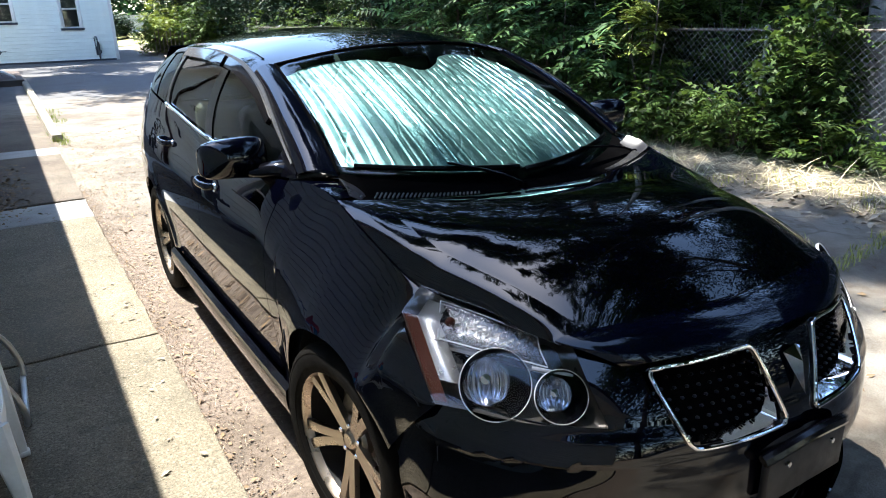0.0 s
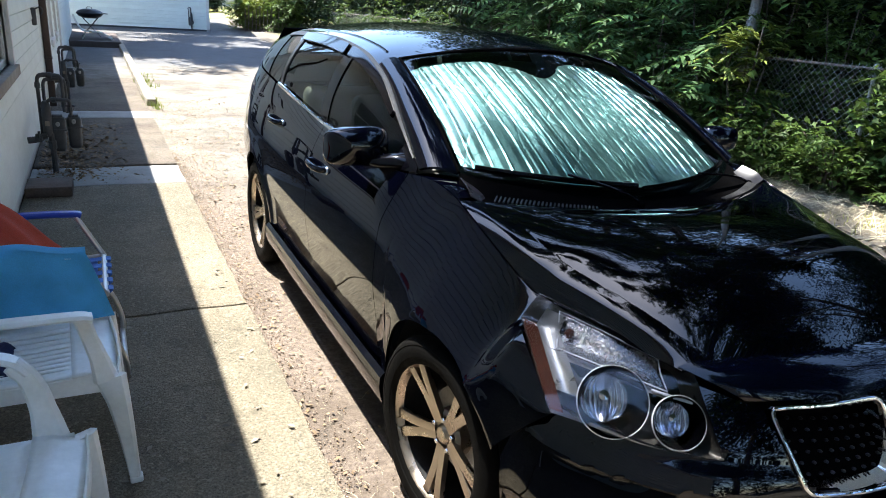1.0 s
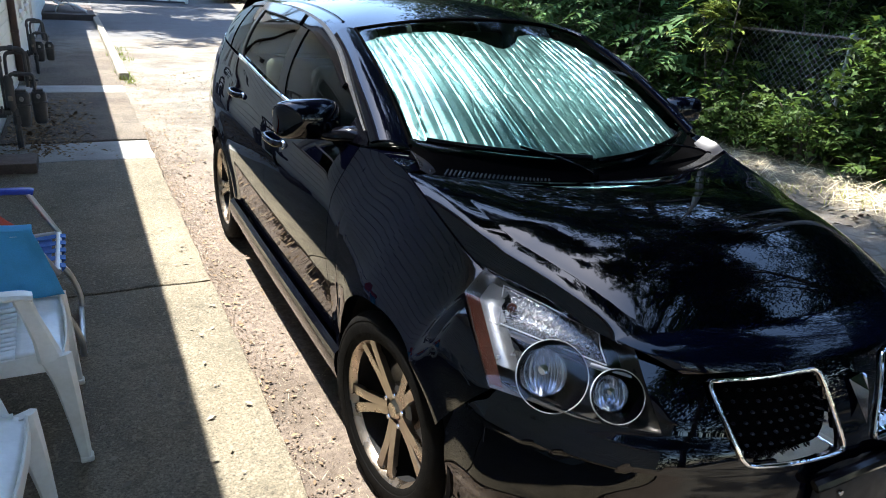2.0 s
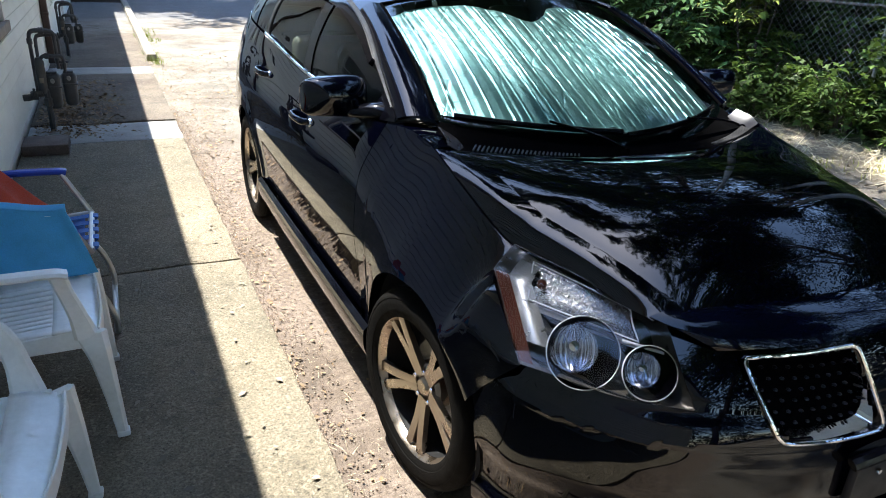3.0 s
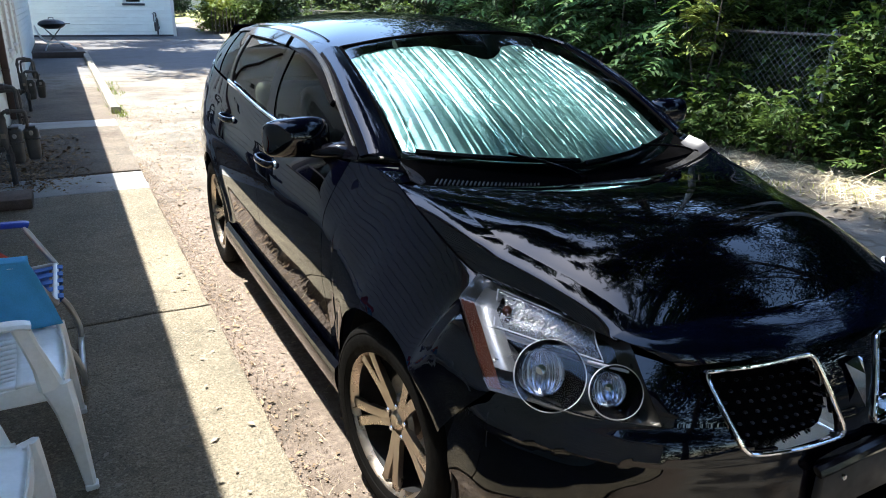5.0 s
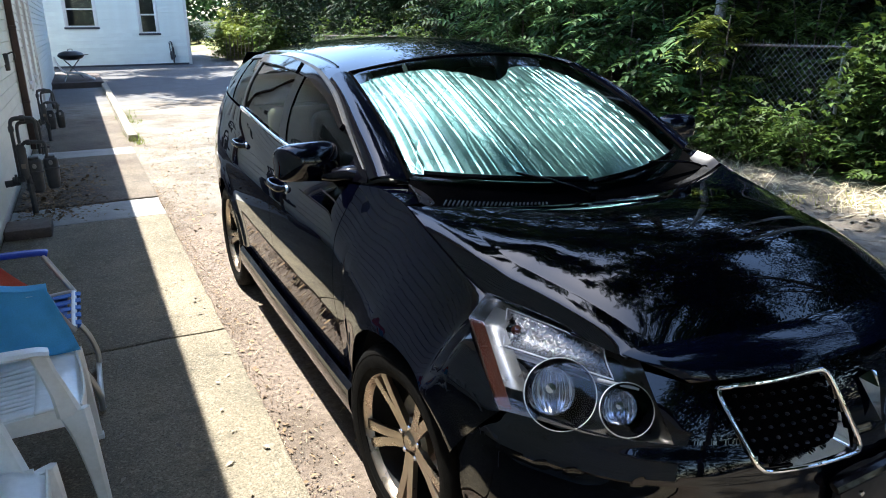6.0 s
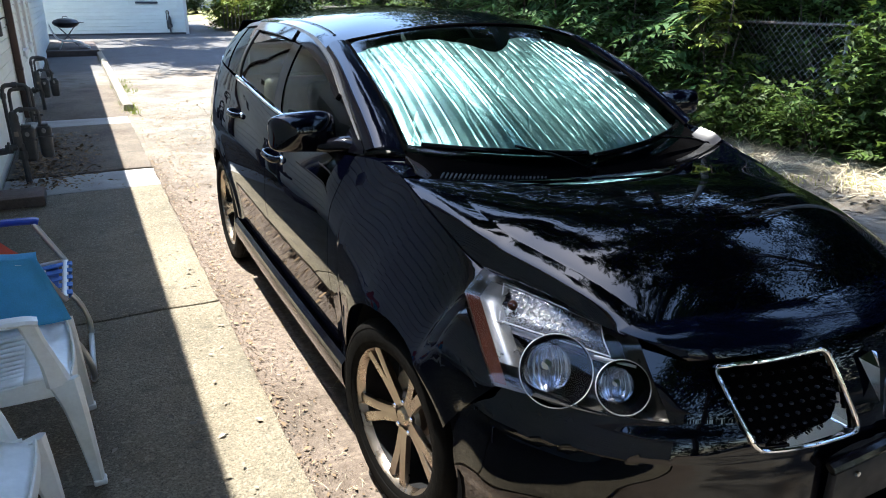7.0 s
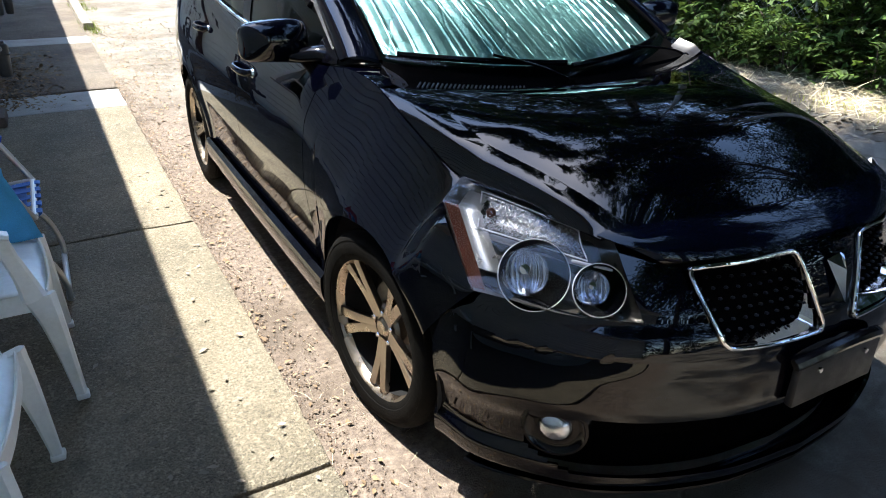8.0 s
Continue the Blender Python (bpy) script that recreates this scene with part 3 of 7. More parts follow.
def pipe_set(x, y, top, bodies=2):
    """A gas meter on its riser; the wall stands behind at -x."""
    g = empty("gas_meter", (x, y, 0.035), "grey gas meter with looped pipes against the sided wall", "gas meter", "gas meters along the wall")

    def pipe(name, pts, r, owner=g):
        return part(name, tube(bmesh.new(), smooth_line(pts, 4), r, 10), M_GREYPIPE, owner)

    def union(owner, at, r, axis='Z'):
        m = Matrix.Translation(at) @ (Matrix.Rotation(radians(90), 4, 'Y') if axis == 'X' else Matrix())
        part("pipe_union", lathe(bmesh.new(), [(r * 0.8, -r * 0.9), (r, -r * 0.7), (r, r * 0.7), (r * 0.8, r * 0.9)], m, 8), M_GREYPIPE, owner, "", 20)
    riser = pipe("riser", [(0.07, 0, -0.03), (0.07, 0, top * 0.2), (0.065, 0, top * 0.42)], 0.030)
    union(riser, (0.068, 0, top * 0.30), 0.042)
    valve = part("valve_body", lathe(bmesh.new(), [(0.001, top * 0.38), (0.034, top * 0.385), (0.046, top * 0.42), (0.047, top * 0.62), (0.043, top * 0.66), (0.047, top * 0.67), (0.046, top * 0.70), (0.03, top * 0.745), (0.001, top * 0.755)], Matrix.Translation((0.04, 0, 0)), 20), M_GREYPIPE, g, "upright round regulator")
    part("nameplate", box(bmesh.new(), 0.020, 0.062, -0.0495, -0.046, top * 0.50, top * 0.55, 0.001), M_TAN, valve)
    # looped pipes over the top
    pipe("loop_pipe", [(-0.015, 0.02, top * 0.40), (-0.015, 0.02, top * 0.80), (-0.015, 0.02, top * 0.93), (0.0, 0.03, top * 0.985), (0.05, 0.05, top), (0.17, 0.07, top * 0.99), (0.205, 0.08, top * 0.96), (0.21, 0.08, top * 0.86), (0.21, 0.08, top * 0.62)], 0.019)
    pipe("loop_pipe", [(0.03, 0.10, top * 0.60), (0.03, 0.10, top * 0.84), (0.04, 0.10, top * 0.925), (0.08, 0.11, top * 0.95), (0.20, 0.14, top * 0.95), (0.225, 0.15, top * 0.93), (0.235, 0.15, top * 0.84), (0.235, 0.15, top * 0.60)], 0.017)
    pipe("outlet_pipe", [(0.06, -0.02, top * 0.74), (0.10, -0.02, top * 0.765), (0.20, -0.01, top * 0.76), (0.25, 0.0, top * 0.755), (0.27, 0.01, top * 0.72), (0.27, 0.02, top * 0.60)], 0.016)
    for at, r, axis in (((0.21, 0.08, top * 0.70), 0.029, 'Z'), ((0.235, 0.15, top * 0.72), 0.026, 'Z'), ((0.12, -0.018, top * 0.762), 0.024, 'X'), ((0.27, 0.02, top * 0.66), 0.024, 'Z'), ((0.10, 0.06, top * 0.995), 0.028, 'X'), ((-0.015, 0.02, top * 0.90), 0.027, 'Z')):
        union(g, at, r, axis)
    part("shut_off", box(bmesh.new(), 0.225, 0.315, 0.01, 0.03, top * 0.685, top * 0.705, 0.004), M_GREYPIPE, g)
    for i in range(bodies):
        bx, by, tall = (0.135, 0.05, 0.36) if i == 0 else (0.285, 0.19, 0.34)
        mb = box(bmesh.new(), bx - 0.075, bx + 0.075, by - 0.06, by + 0.06, top * 0.22, top * (0.22 + tall), 0.035, seg=4)
        for v in mb.verts:
            f = 1 - 0.22 * max(0.0, (top * 0.34 - v.co.z) / (top * 0.12))
            v.co.x, v.co.y = bx + (v.co.x - bx) * f, by + (v.co.y - by) * f
        body = part("meter_body", mb, M_GREYPIPE, g, "rounded grey meter case")
        part("flange", box(bmesh.new(), bx - 0.082, bx + 0.082, by - 0.067, by + 0.067, top * 0.44, top * 0.455, 0.006), M_GREYPIPE, body)
        part("dial", lathe(bmesh.new(), [(0.0001, 0.010), (0.016, 0.010), (0.020, 0.006), (0.022, 0.0)], Matrix.Translation((bx, by - 0.058, top * 0.51)) @ Matrix.Rotation(radians(90), 4, 'X'), 20), M_PALE, body, "pale round dial")
        part("lid", box(bmesh.new(), bx - 0.05, bx + 0.05, by - 0.045, by + 0.045, top * (0.22 + tall) - 0.004, top * (0.22 + tall) + 0.018, 0.008), M_GREYPIPE, body)
    elbow = pipe("wall_pipe", [(0.03, -0.03, top * 0.40), (-0.03, -0.03, top * 0.385), (-0.08, -0.03, top * 0.36), (-0.20, -0.03, top * 0.35)], 0.028)
    union(elbow, (-0.05, -0.03, top * 0.375), 0.038, 'X')
    part("valve_handle", tube(bmesh.new(), [(-0.05, -0.055, top * 0.36), (-0.045, -0.06, top * 0.45)], 0.012, 8), M_GREYPIPE, g)
    return g


for gy_, gt_ in ((5.12, 0.83), (9.85, 0.72)):
    pipe_set(-2.14, gy_, gt_).scale = (0.80, 0.95, 1.0)
fm = pipe_set(1.78, 27.86, 0.85)
fm.rotation_euler = (0, 0, radians(90))
fm.location.z = 0.24
fm["label"] = "grey gas meter against the far white house"
bb_ = bmesh.new()
box(bb_, -2.265, -1.94, 4.28, 4.62, 0.03, 0.115, 0.015)
tagged(finish(bb_, "concrete_block", material("brown_block", (0.13, 0.10, 0.085), 0.9, 0, 0.3, 9, 90, 0.8)), "grey-brown concrete block lying by the meter riser", "block")
db_ = bmesh.new()
box(db_, -2.26, -2.18, 8.50, 8.60, 0.12, 2.98, 0.012)
spout = finish(db_, "downspout", M_BROWNMETAL)
tagged(spout, "dark brown metal downspout on the sided wall", "downspout")
for z in (0.7, 1.6, 2.3):
    part("strap", box(bmesh.new(), -2.262, -2.175, 8.49, 8.61, z, z + 0.03, 0.003), M_BROWNMETAL, spout)
hb_ = bmesh.new()
box(hb_, -2.275, -2.225, 7.23, 7.30, 1.16, 1.34, 0.012)
hook = finish(hb_, "wall_box", M_GREYPIPE)
tagged(hook, "small dark fixture box on the sided wall", "wall fixture")
part("hook", tube(bmesh.new(), smooth_line([(-2.23, 7.265, 1.33), (-2.18, 7.265, 1.35), (-2.16, 7.265, 1.31), (-2.18, 7.265, 1.27)], 4), 0.008, 6), M_GREYPIPE, hook)


# ---- the car: nose towards -y, front axle at y = 0, metres ----
TYRE_R, BASE, ARCH = 0.325, 2.60, 0.372
half_at = curve((0.15, 0.80), (0.20, 0.835), (0.27, 0.856), (0.36, 0.850), (0.5, 0.860), (0.68, 0.880), (0.80, 0.874), (0.95, 0.845), (1.08, 0.80), (1.25, 0.74))
plan_at = curve((-0.6, 0.895), (-0.53, 0.918), (-0.4, 0.945), (-0.2, 0.975), (0.1, 0.99), (0.6, 0.998), (1.4, 1.0), (2.3, 0.995), (2.8, 0.98), (3.1, 0.95), (3.3, 0.90), (3.42, 0.84))
edge_x = curve((-0.55, 0.545), (-0.40, 0.60), (-0.21, 0.66), (-0.1, 0.686), (0.1, 0.70), (0.25, 0.703), (0.4, 0.728), (0.55, 0.782), (1.32, 0.79), (2.25, 0.785), (2.8, 0.76), (3.15, 0.70), (3.42, 0.60))
edge_z = curve((-0.55, 0.832), (-0.40, 0.848), (-0.21, 0.872), (-0.1, 0.918), (0.1, 0.99), (0.25, 1.035), (0.4, 1.055), (0.55, 1.05), (1.32, 1.062), (2.25, 1.135), (2.8, 1.17), (3.42, 1.21))
roll_at = curve((-0.55, 0.15), (-0.32, 0.165), (-0.2, 0.25), (0.1, 0.27), (0.4, 0.22), (0.6, 0.12), (2.4, 0.13), (3.4, 0.2))
shoulder_at = curve((-0.32, 0.0), (-0.22, 0.8), (-0.12, 1.0), (3.4, 1.01))
lamp_x = curve((-0.53, 0.806), (-0.40, 0.782), (-0.29, 0.752), (-0.25, 0.70), (-0.215, 0.655))
rail_x = curve((0.45, 0.735), (0.7, 0.70), (1.0, 0.655), (1.3, 0.635), (1.8, 0.62), (2.4, 0.605), (3.0, 0.575), (3.35, 0.545))
rail_z = curve((0.45, 1.075), (0.7, 1.205), (1.0, 1.335), (1.3, 1.405), (1.8, 1.435), (2.4, 1.425), (3.0, 1.375), (3.35, 1.33))
roof_z = curve((0.9, 1.445), (1.15, 1.478), (1.5, 1.512), (2.0, 1.52), (2.6, 1.498), (3.1, 1.445), (3.4, 1.40))


def half(y, z):
    flare = 0.0
    for c in (0.0, BASE):
        d = math.hypot(y - c, z - TYRE_R)
        flare += 0.014 * math.exp(-((d - ARCH) / 0.06) ** 2)
    return half_at(z) * plan_at(y) + flare


def low(y, floor):
    """The lower edge of the side panels: the floor line or the wheel arch."""
    z = floor
    for c in (0.0, BASE):
        if abs(y - c) < ARCH:
            z = max(z, TYRE_R + math.sqrt(ARCH ** 2 - (y - c) ** 2))
    return z


def section(y, a):
    """The whole outer section at y, from low down (0) over the shoulder to the upper edge (1)."""
    ze, xe = edge_z(y), edge_x(y)
    zs = ze - roll_at(y)
    if a < 0.6:
        z = 0.2 + (zs - 0.2) * a / 0.6
        return half(y, z), z
    w = (a - 0.6) / 0.4 * math.pi / 2
    xs = half(y, zs)
    lean = shoulder_at(y)
    up = math.sin(w)
    round_x = xe + (xs - xe) * max(0.0, math.cos(w)) ** 1.2
    slope_x = xs + (xe - xs) * up ** 1.25
    return round_x + (slope_x - round_x) * lean, zs + (ze - zs) * up


def side_at(y, q, z0):
    lo, hi = 0.0, 1.0
    for _ in range(22):
        mid = (lo + hi) / 2
        lo, hi = (mid, hi) if section(y, mid)[1] < z0 else (lo, mid)
    first, last = lo, 1.0
    if y < -0.215:
        lo, hi = 0.0, 1.0
        for _ in range(22):
            mid = (lo + hi) / 2
            lo, hi = (mid, hi) if section(y, mid)[0] > lamp_x(y) else (lo, mid)
        last = max(lo, first + 0.002)
    return section(y, first + (last - first) * q)


def glass_at(y, q, out=0.0):
    """The side of the cabin between belt (0) and roof rail (1)."""
    x0, z0, x1, z1 = edge_x(y) - 0.012, edge_z(y) + 0.006, rail_x(y), rail_z(y)
    b = 0.03 * 4 * q * (1 - q) * min(1.0, max(0.0, z1 - z0) / 0.3)
    return x0 + (x1 - x0) * q + b + out, z0 + (z1 - z0) * q + out * 0.4


def roof_at(p, y):
    zr, zc = rail_z(y), roof_z(y)
    return Vector((rail_x(y) * p, y, zr + (zc - zr) * (1 - abs(p) ** 2.3)))


def header_y(p):
    return 1.09 - 0.11 * (1 - p * p)


def screen_at(p, t):
    a = Vector((0.625 * p, 0.365 - 0.30 * (1 - p * p), 1.078 - 0.045 * (1 - p * p)))
    b = roof_at(0.865 * p, header_y(p))
    bulge = 4 * t * (1 - t) * 0.022
    return a.lerp(b, t) + Vector((0, -bulge * 0.6, bulge))


hood_x = curve((-0.645, 0.535), (-0.45, 0.590), (-0.22, 0.652), (-0.1, 0.680), (0.1, 0.694), (0.25, 0.697))
hood_z = curve((-0.645, 0.838), (-0.45, 0.846), (-0.22, 0.872), (-0.1, 0.920), (0.1, 0.992), (0.25, 1.036))
HOOD_CROWN = np.polyfit((0.0, 0.25, 0.5, 0.75, 1.0), (0.0, 0.103, 0.168, 0.168, 0.036), 4)
HOOD_BASE = np.polyfit((-0.645, -0.45, -0.22, -0.1, 0.1, 0.25), (0.838, 0.846, 0.872, 0.920, 0.992, 1.036), 2)


def hood_at(p, t):
    """The hood's skin: p across (-1 to 1), t from the cowl (0) to the leading edge (1)."""
    ye = 0.22 - 0.865 * t
    a = abs(p)
    y = ye - (0.24 - 0.115 * t) * (1 - p * p)
    base = float(np.polyval(HOOD_BASE, ye))
    base += (hood_z(ye) - base) * (a ** 5 if t > 0 else 1.0)
    fold = math.exp((a - 0.87) / 0.07) if a < 0.87 else 1.0 - 0.25 * (a - 0.87) / 0.13
    drop = 0.74 * a ** 2.2 + 0.05 * fold + 0.2225 * (max(0.0, a - 0.93) / 0.07) ** 2
    crown = float(np.polyval(HOOD_CROWN, t)) * (1 - drop)
    return Vector((hood_x(ye) * p, y, base + crown))


nose_x = curve((0.0, 0.0), (0.2, 0.205), (0.4, 0.40), (0.6, 0.575), (0.75, 0.694), (0.9, 0.793), (1.0, 0.816), (1.1, 0.835))
nose_y = curve((0.0, -0.93), (0.2, -0.912), (0.4, -0.858), (0.6, -0.765), (0.75, -0.650), (0.9, -0.50), (1.0, -0.39), (1.1, -0.33))
nose_out = curve((0.15, -0.085), (0.18, -0.03), (0.21, 0.0), (0.25, 0.004), (0.29, -0.02), (0.36, -0.010), (0.41, 0.012), (0.46, 0.022), (0.53, 0.020), (0.60, 0.009), (0.645, -0.001), (0.668, -0.011), (0.70, -0.02), (0.80, -0.06), (0.88, -0.11))


def nose_at(s, z, out=0.0):
    """The front bumper skin: s runs along its bend from the middle (0) to the wheel arch (about 1), signed."""
    a = abs(s)
    e = 0.01
    d = Vector((nose_x(a + e) - nose_x(abs(a - e)) * (1 if a > e else -1), nose_y(a + e) - nose_y(abs(a - e)), 0)).normalized()
    nrm = Vector((-d.y, d.x, 0)) * -1
    rake = 1.0 + (0.9 * min(1.0, a / 0.6) ** 2 if z > 0.6 else 0.0)
    o = nose_out(z) * (1.0 - 0.55 * min(1.0, max(0.0, a - 0.7) / 0.3)) * rake + out
    v = Vector((nose_x(a), nose_y(a), z)) + nrm * o
    return Vector((v.x if s >= 0 else -v.x, v.y, v.z))


def nose_s(x):
    lo, hi = 0.0, 1.1
    for _ in range(30):
        mid = (lo + hi) / 2
        lo, hi = (mid, hi) if nose_x(mid) < abs(x) else (lo, mid)
    return math.copysign(lo, x)


def nose_xz(x, z, out=0.0):
    return nose_at(nose_s(x), z, out)


def arch_steps(a, b, n):
    """Stations along y, closer together where an arch begins."""
    ys = set(steps(a, b, n))
    for c in (0.0, BASE):
        for k in range(25):
            y = c - ARCH * math.cos(math.pi * k / 24)
            if a < y < b:
                ys.add(y)
    ys |= {y for y in steps(-0.30, -0.205, 24) if a < y < b}
    ys = sorted(ys)
    return [y for i, y in enumerate(ys) if i == 0 or y - ys[i - 1] > 1e-4]


def skin(bm, depth=0.012, centre=(0, 1.2, 0.55)):
    """Turn a car panel's faces outward and fold its rim inward."""
    bm.normal_update()
    c = Vector(centre)
    if sum((f.calc_center_median() - c).dot(f.normal) * f.calc_area() for f in bm.faces) < 0:
        bmesh.ops.reverse_faces(bm, faces=bm.faces[:])
        bm.normal_update()
    rim = [e for e in bm.edges if e.is_boundary]
    inner = {}
    for e in rim:
        for v in e.verts:
            if v not in inner:
                inner[v] = bm.verts.new(v.co - v.normal * depth)
    for e in rim:
        loop = e.link_loops[0]
        a, b = loop.vert, loop.link_loop_next.vert
        try:
            bm.faces.new([b, a, inner[a], inner[b]])
        except ValueError:
            pass
    return bm


def panel(name, bm, mt, label="", depth=0.012, parent=None, centre=(0, 1.2, 0.55)):
    bmesh.ops.remove_doubles(bm, verts=bm.verts[:], dist=1e-5)
    return part(name, skin(bm, depth, centre), mt, parent or car, label, 40)


car = empty("car", (0, 0, 0), "black five-door hatchback with chrome twin grille parked beside a concrete walk", "car")
QS = steps(0, 1, 26)
fender_low = curve((-0.53, 0.712), (-0.34, 0.50), (-0.3, 0.42))


def side_panel(name, y0, y1, floor, sg, label=""):
    def z0(y):
        if y < -0.3:
            return max(fender_low(y), low(y, 0.0))
        return low(y, floor)

    def f(y, q):
        x, z = side_at(y, q, z0(y))
        return (sg * x, y, z)
    return panel(name, sheet(f, arch_steps(y0, y1, 26), QS), M_PAINT, label)


skirt = curve((0.15, 0.80), (0.19, 0.84), (0.24, 0.874), (0.31, 0.888), (0.35, 0.886), (0.362, 0.868))
for sg in (-1, 1):
    side_panel("fender", -0.528, 0.478, 0.25, sg)
    doors = [side_panel("front_door", 0.482, 1.386, 0.36, sg), side_panel("rear_door", 1.390, 2.36, 0.36, sg)]
    side_panel("rear_quarter_panel", 2.364, 3.42, 0.30, sg)
    panel("side_skirt", sheet(lambda y, z: (sg * skirt(z) * plan_at(y), y, z), steps(0.36, 2.24, 30), steps(0.15, 0.362, 12)), M_GLOSS)

    def strip(name, ya, yb, qa, qb, mt, out=0.0, n=14, depth=0.006, label="", owner=None):
        def f(y, q):
            x, z = glass_at(y, q, out)
            return (sg * x, y, z)
        return panel(name, sheet(f, steps(ya, yb, n), steps(qa, qb, 8)), mt, label, depth, owner)
    strip("door_glass", 0.585, 1.375, 0.0, 0.95, M_SIDEGLASS, n=16, depth=0.0, owner=doors[0])
    strip("door_glass", 1.485, 2.25, 0.0, 0.95, M_SIDEGLASS, n=16, depth=0.0, owner=doors[1])
    strip("quarter_glass", 2.30, 2.66, 0.0, 0.95, M_SIDEGLASS, n=12, depth=0.0)
    strip("sail_panel", 0.455, 0.585, 0.0, 1.0, M_GLOSS, 0.004, 4, owner=doors[0])
    strip("door_pillar", 1.375, 1.485, 0.0, 1.0, M_GLOSS, 0.005, 3)
    strip("window_divider", 2.25, 2.30, 0.0, 1.0, M_TRIM, 0.006, 2, owner=doors[1])
    strip("rear_pillar", 2.66, 3.36, 0.0, 1.0, M_PAINT, 0.004, 12)
    strip("window_frame", 0.50, 2.74, 0.935, 1.01, M_TRIM, 0.008, 40)
    strip("rain_visor", 0.74, 1.40, 0.87, 0.985, M_VISOR, 0.024, 16, 0.02, "smoked acrylic rain visor", doors[0])
    strip("rain_visor", 1.46, 2.24, 0.86, 0.985, M_VISOR, 0.024, 16, 0.02, "smoked acrylic rain visor", doors[1])

    def belt(y, k):
        a = k * math.tau / 8
        x, z = edge_x(y) - 0.002, edge_z(y) + 0.008
        return (sg * (x + 0.008 * math.cos(a)), y, z + 0.012 * math.sin(a))
    for d, (ya, yb) in zip(doors, ((0.60, 1.384), (1.392, 2.30))):
        part("belt_molding", sheet(belt, steps(ya, yb, 24), list(range(9)), flip=sg < 0), M_CHROME, d, "thin bright belt strip")
    for d, yh, zh in ((doors[0], 1.27, 0.915), (doors[1], 2.14, 0.975)):
        hb = bmesh.new()
        pts = [(sg * (half(yh, zh) + o), yh + dy, zh + 0.012 * dy) for dy, o in ((-0.105, -0.004), (-0.095, 0.022), (-0.05, 0.034), (0.03, 0.036), (0.075, 0.024), (0.085, -0.004))]
        tube(hb, smooth_line(pts, 4), 0.0105, 10, flat=1.35)
        part("door_handle", hb, M_PAINT, d)
        kb = bmesh.new()
        lathe(kb, [(0.0, 0.006), (0.016, 0.006), (0.02, 0.0), (0.02, -0.01)], Matrix.Translation((sg * half(yh, zh), yh - 0.135, zh)) @ Matrix.Rotation(radians(90) * sg, 4, 'Y'), 20)
        part("lock_cover", kb, M_CHROME, d, "bright round lock cover")

    def pillar(t, k):
        a = screen_at(1.0, t)
        y = 0.45 + (1.10 - 0.45) * t
        b = Vector((rail_x(y), y, rail_z(y)))
        v = a.lerp(b, k)
        o = 0.016 * 4 * k * (1 - k)
        return (sg * (v.x + o * 0.6), v.y - o * 0.6, v.z + o)
    panel("windscreen_pillar", sheet(pillar, steps(0, 1, 16), steps(0, 1, 8)), M_PAINT)

    # mirror on a short arm
    mb = bmesh.new()
    made = bmesh.ops.create_uvsphere(mb, u_segments=32, v_segments=20, radius=1.0)["verts"]
    for v in made:
        x, y, z = v.co
        f = (abs(x) ** 6 + abs(z) ** 5 + abs(y) ** 3) ** (-1 / 5)
        x, y, z = x * f, y * f, z * f
        taper = 1.0 - 0.10 * x
        v.co = Vector((x * 0.116, y * 0.060 * (1 - 0.3 * z * z) + 0.030 * x * x, z * 0.070 * taper - 0.012 * x * x + 0.006 * x))
    bmesh.ops.rotate(mb, verts=mb.verts[:], matrix=Matrix.Rotation(radians(-6), 3, 'Z'))
    for v in mb.verts:
        far = 0.82 if sg > 0 else 1.0
        v.co = Vector((sg * (v.co.x * far + 0.880), v.co.y * far + 0.65, v.co.z * far + 1.118))
    if sg < 0:
        bmesh.ops.reverse_faces(mb, faces=mb.faces[:])
    mirror = part("door_mirror", mb, M_PAINT, doors[0], "black door mirror shell", 60)
    gb = bmesh.new()
    box(gb, -0.068, 0.068, -0.004, 0.004, -0.041, 0.041, 0.003)
    for v in gb.verts:
        v.co = Vector((sg * (v.co.x + 0.88), v.co.y + (0.698 if sg > 0 else 0.708), v.co.z + 1.116))
    part("mirror_glass", gb, M_CHROME, mirror)
    ab = bmesh.new()
    tube(ab, smooth_line([(sg * 0.725, 0.56, 1.07), (sg * 0.765, 0.575, 1.075), (sg * 0.81, 0.61, 1.07), (sg * 0.85, 0.65, 1.075)], 4), [0.055, 0.05, 0.047, 0.045, 0.042, 0.04, 0.038, 0.036, 0.034, 0.033, 0.032, 0.031, 0.03], 14, flat=0.75)
    part("mirror_arm", ab, M_GLOSS, mirror)

panel("roof", sheet(lambda p, t: roof_at(p, header_y(max(-1, min(1, p / 0.865))) + 0.004 + t * (3.28 - header_y(max(-1, min(1, p / 0.865))))), steps(-1, 1, 40), steps(0, 1, 40)), M_PAINT)
for sg in (-1, 1):
    rb = sheet(lambda t, k: (lambda v: (v.x, v.y, v.z + 0.006 * math.sin(k * math.pi / 4)))(roof_at(sg * (0.885 + 0.006 * k), 1.2 + 2.0 * t)), steps(0, 1, 30), list(range(5)))
    part("roof_molding", skin(rb, 0.004), M_GLOSS, car)
screen = panel("windscreen", sheet(screen_at, steps(-1, 1, 32), steps(0, 1, 20)), M_WINDSHIELD, "green-tinted windscreen glass", 0.0)
screen.visible_shadow = False
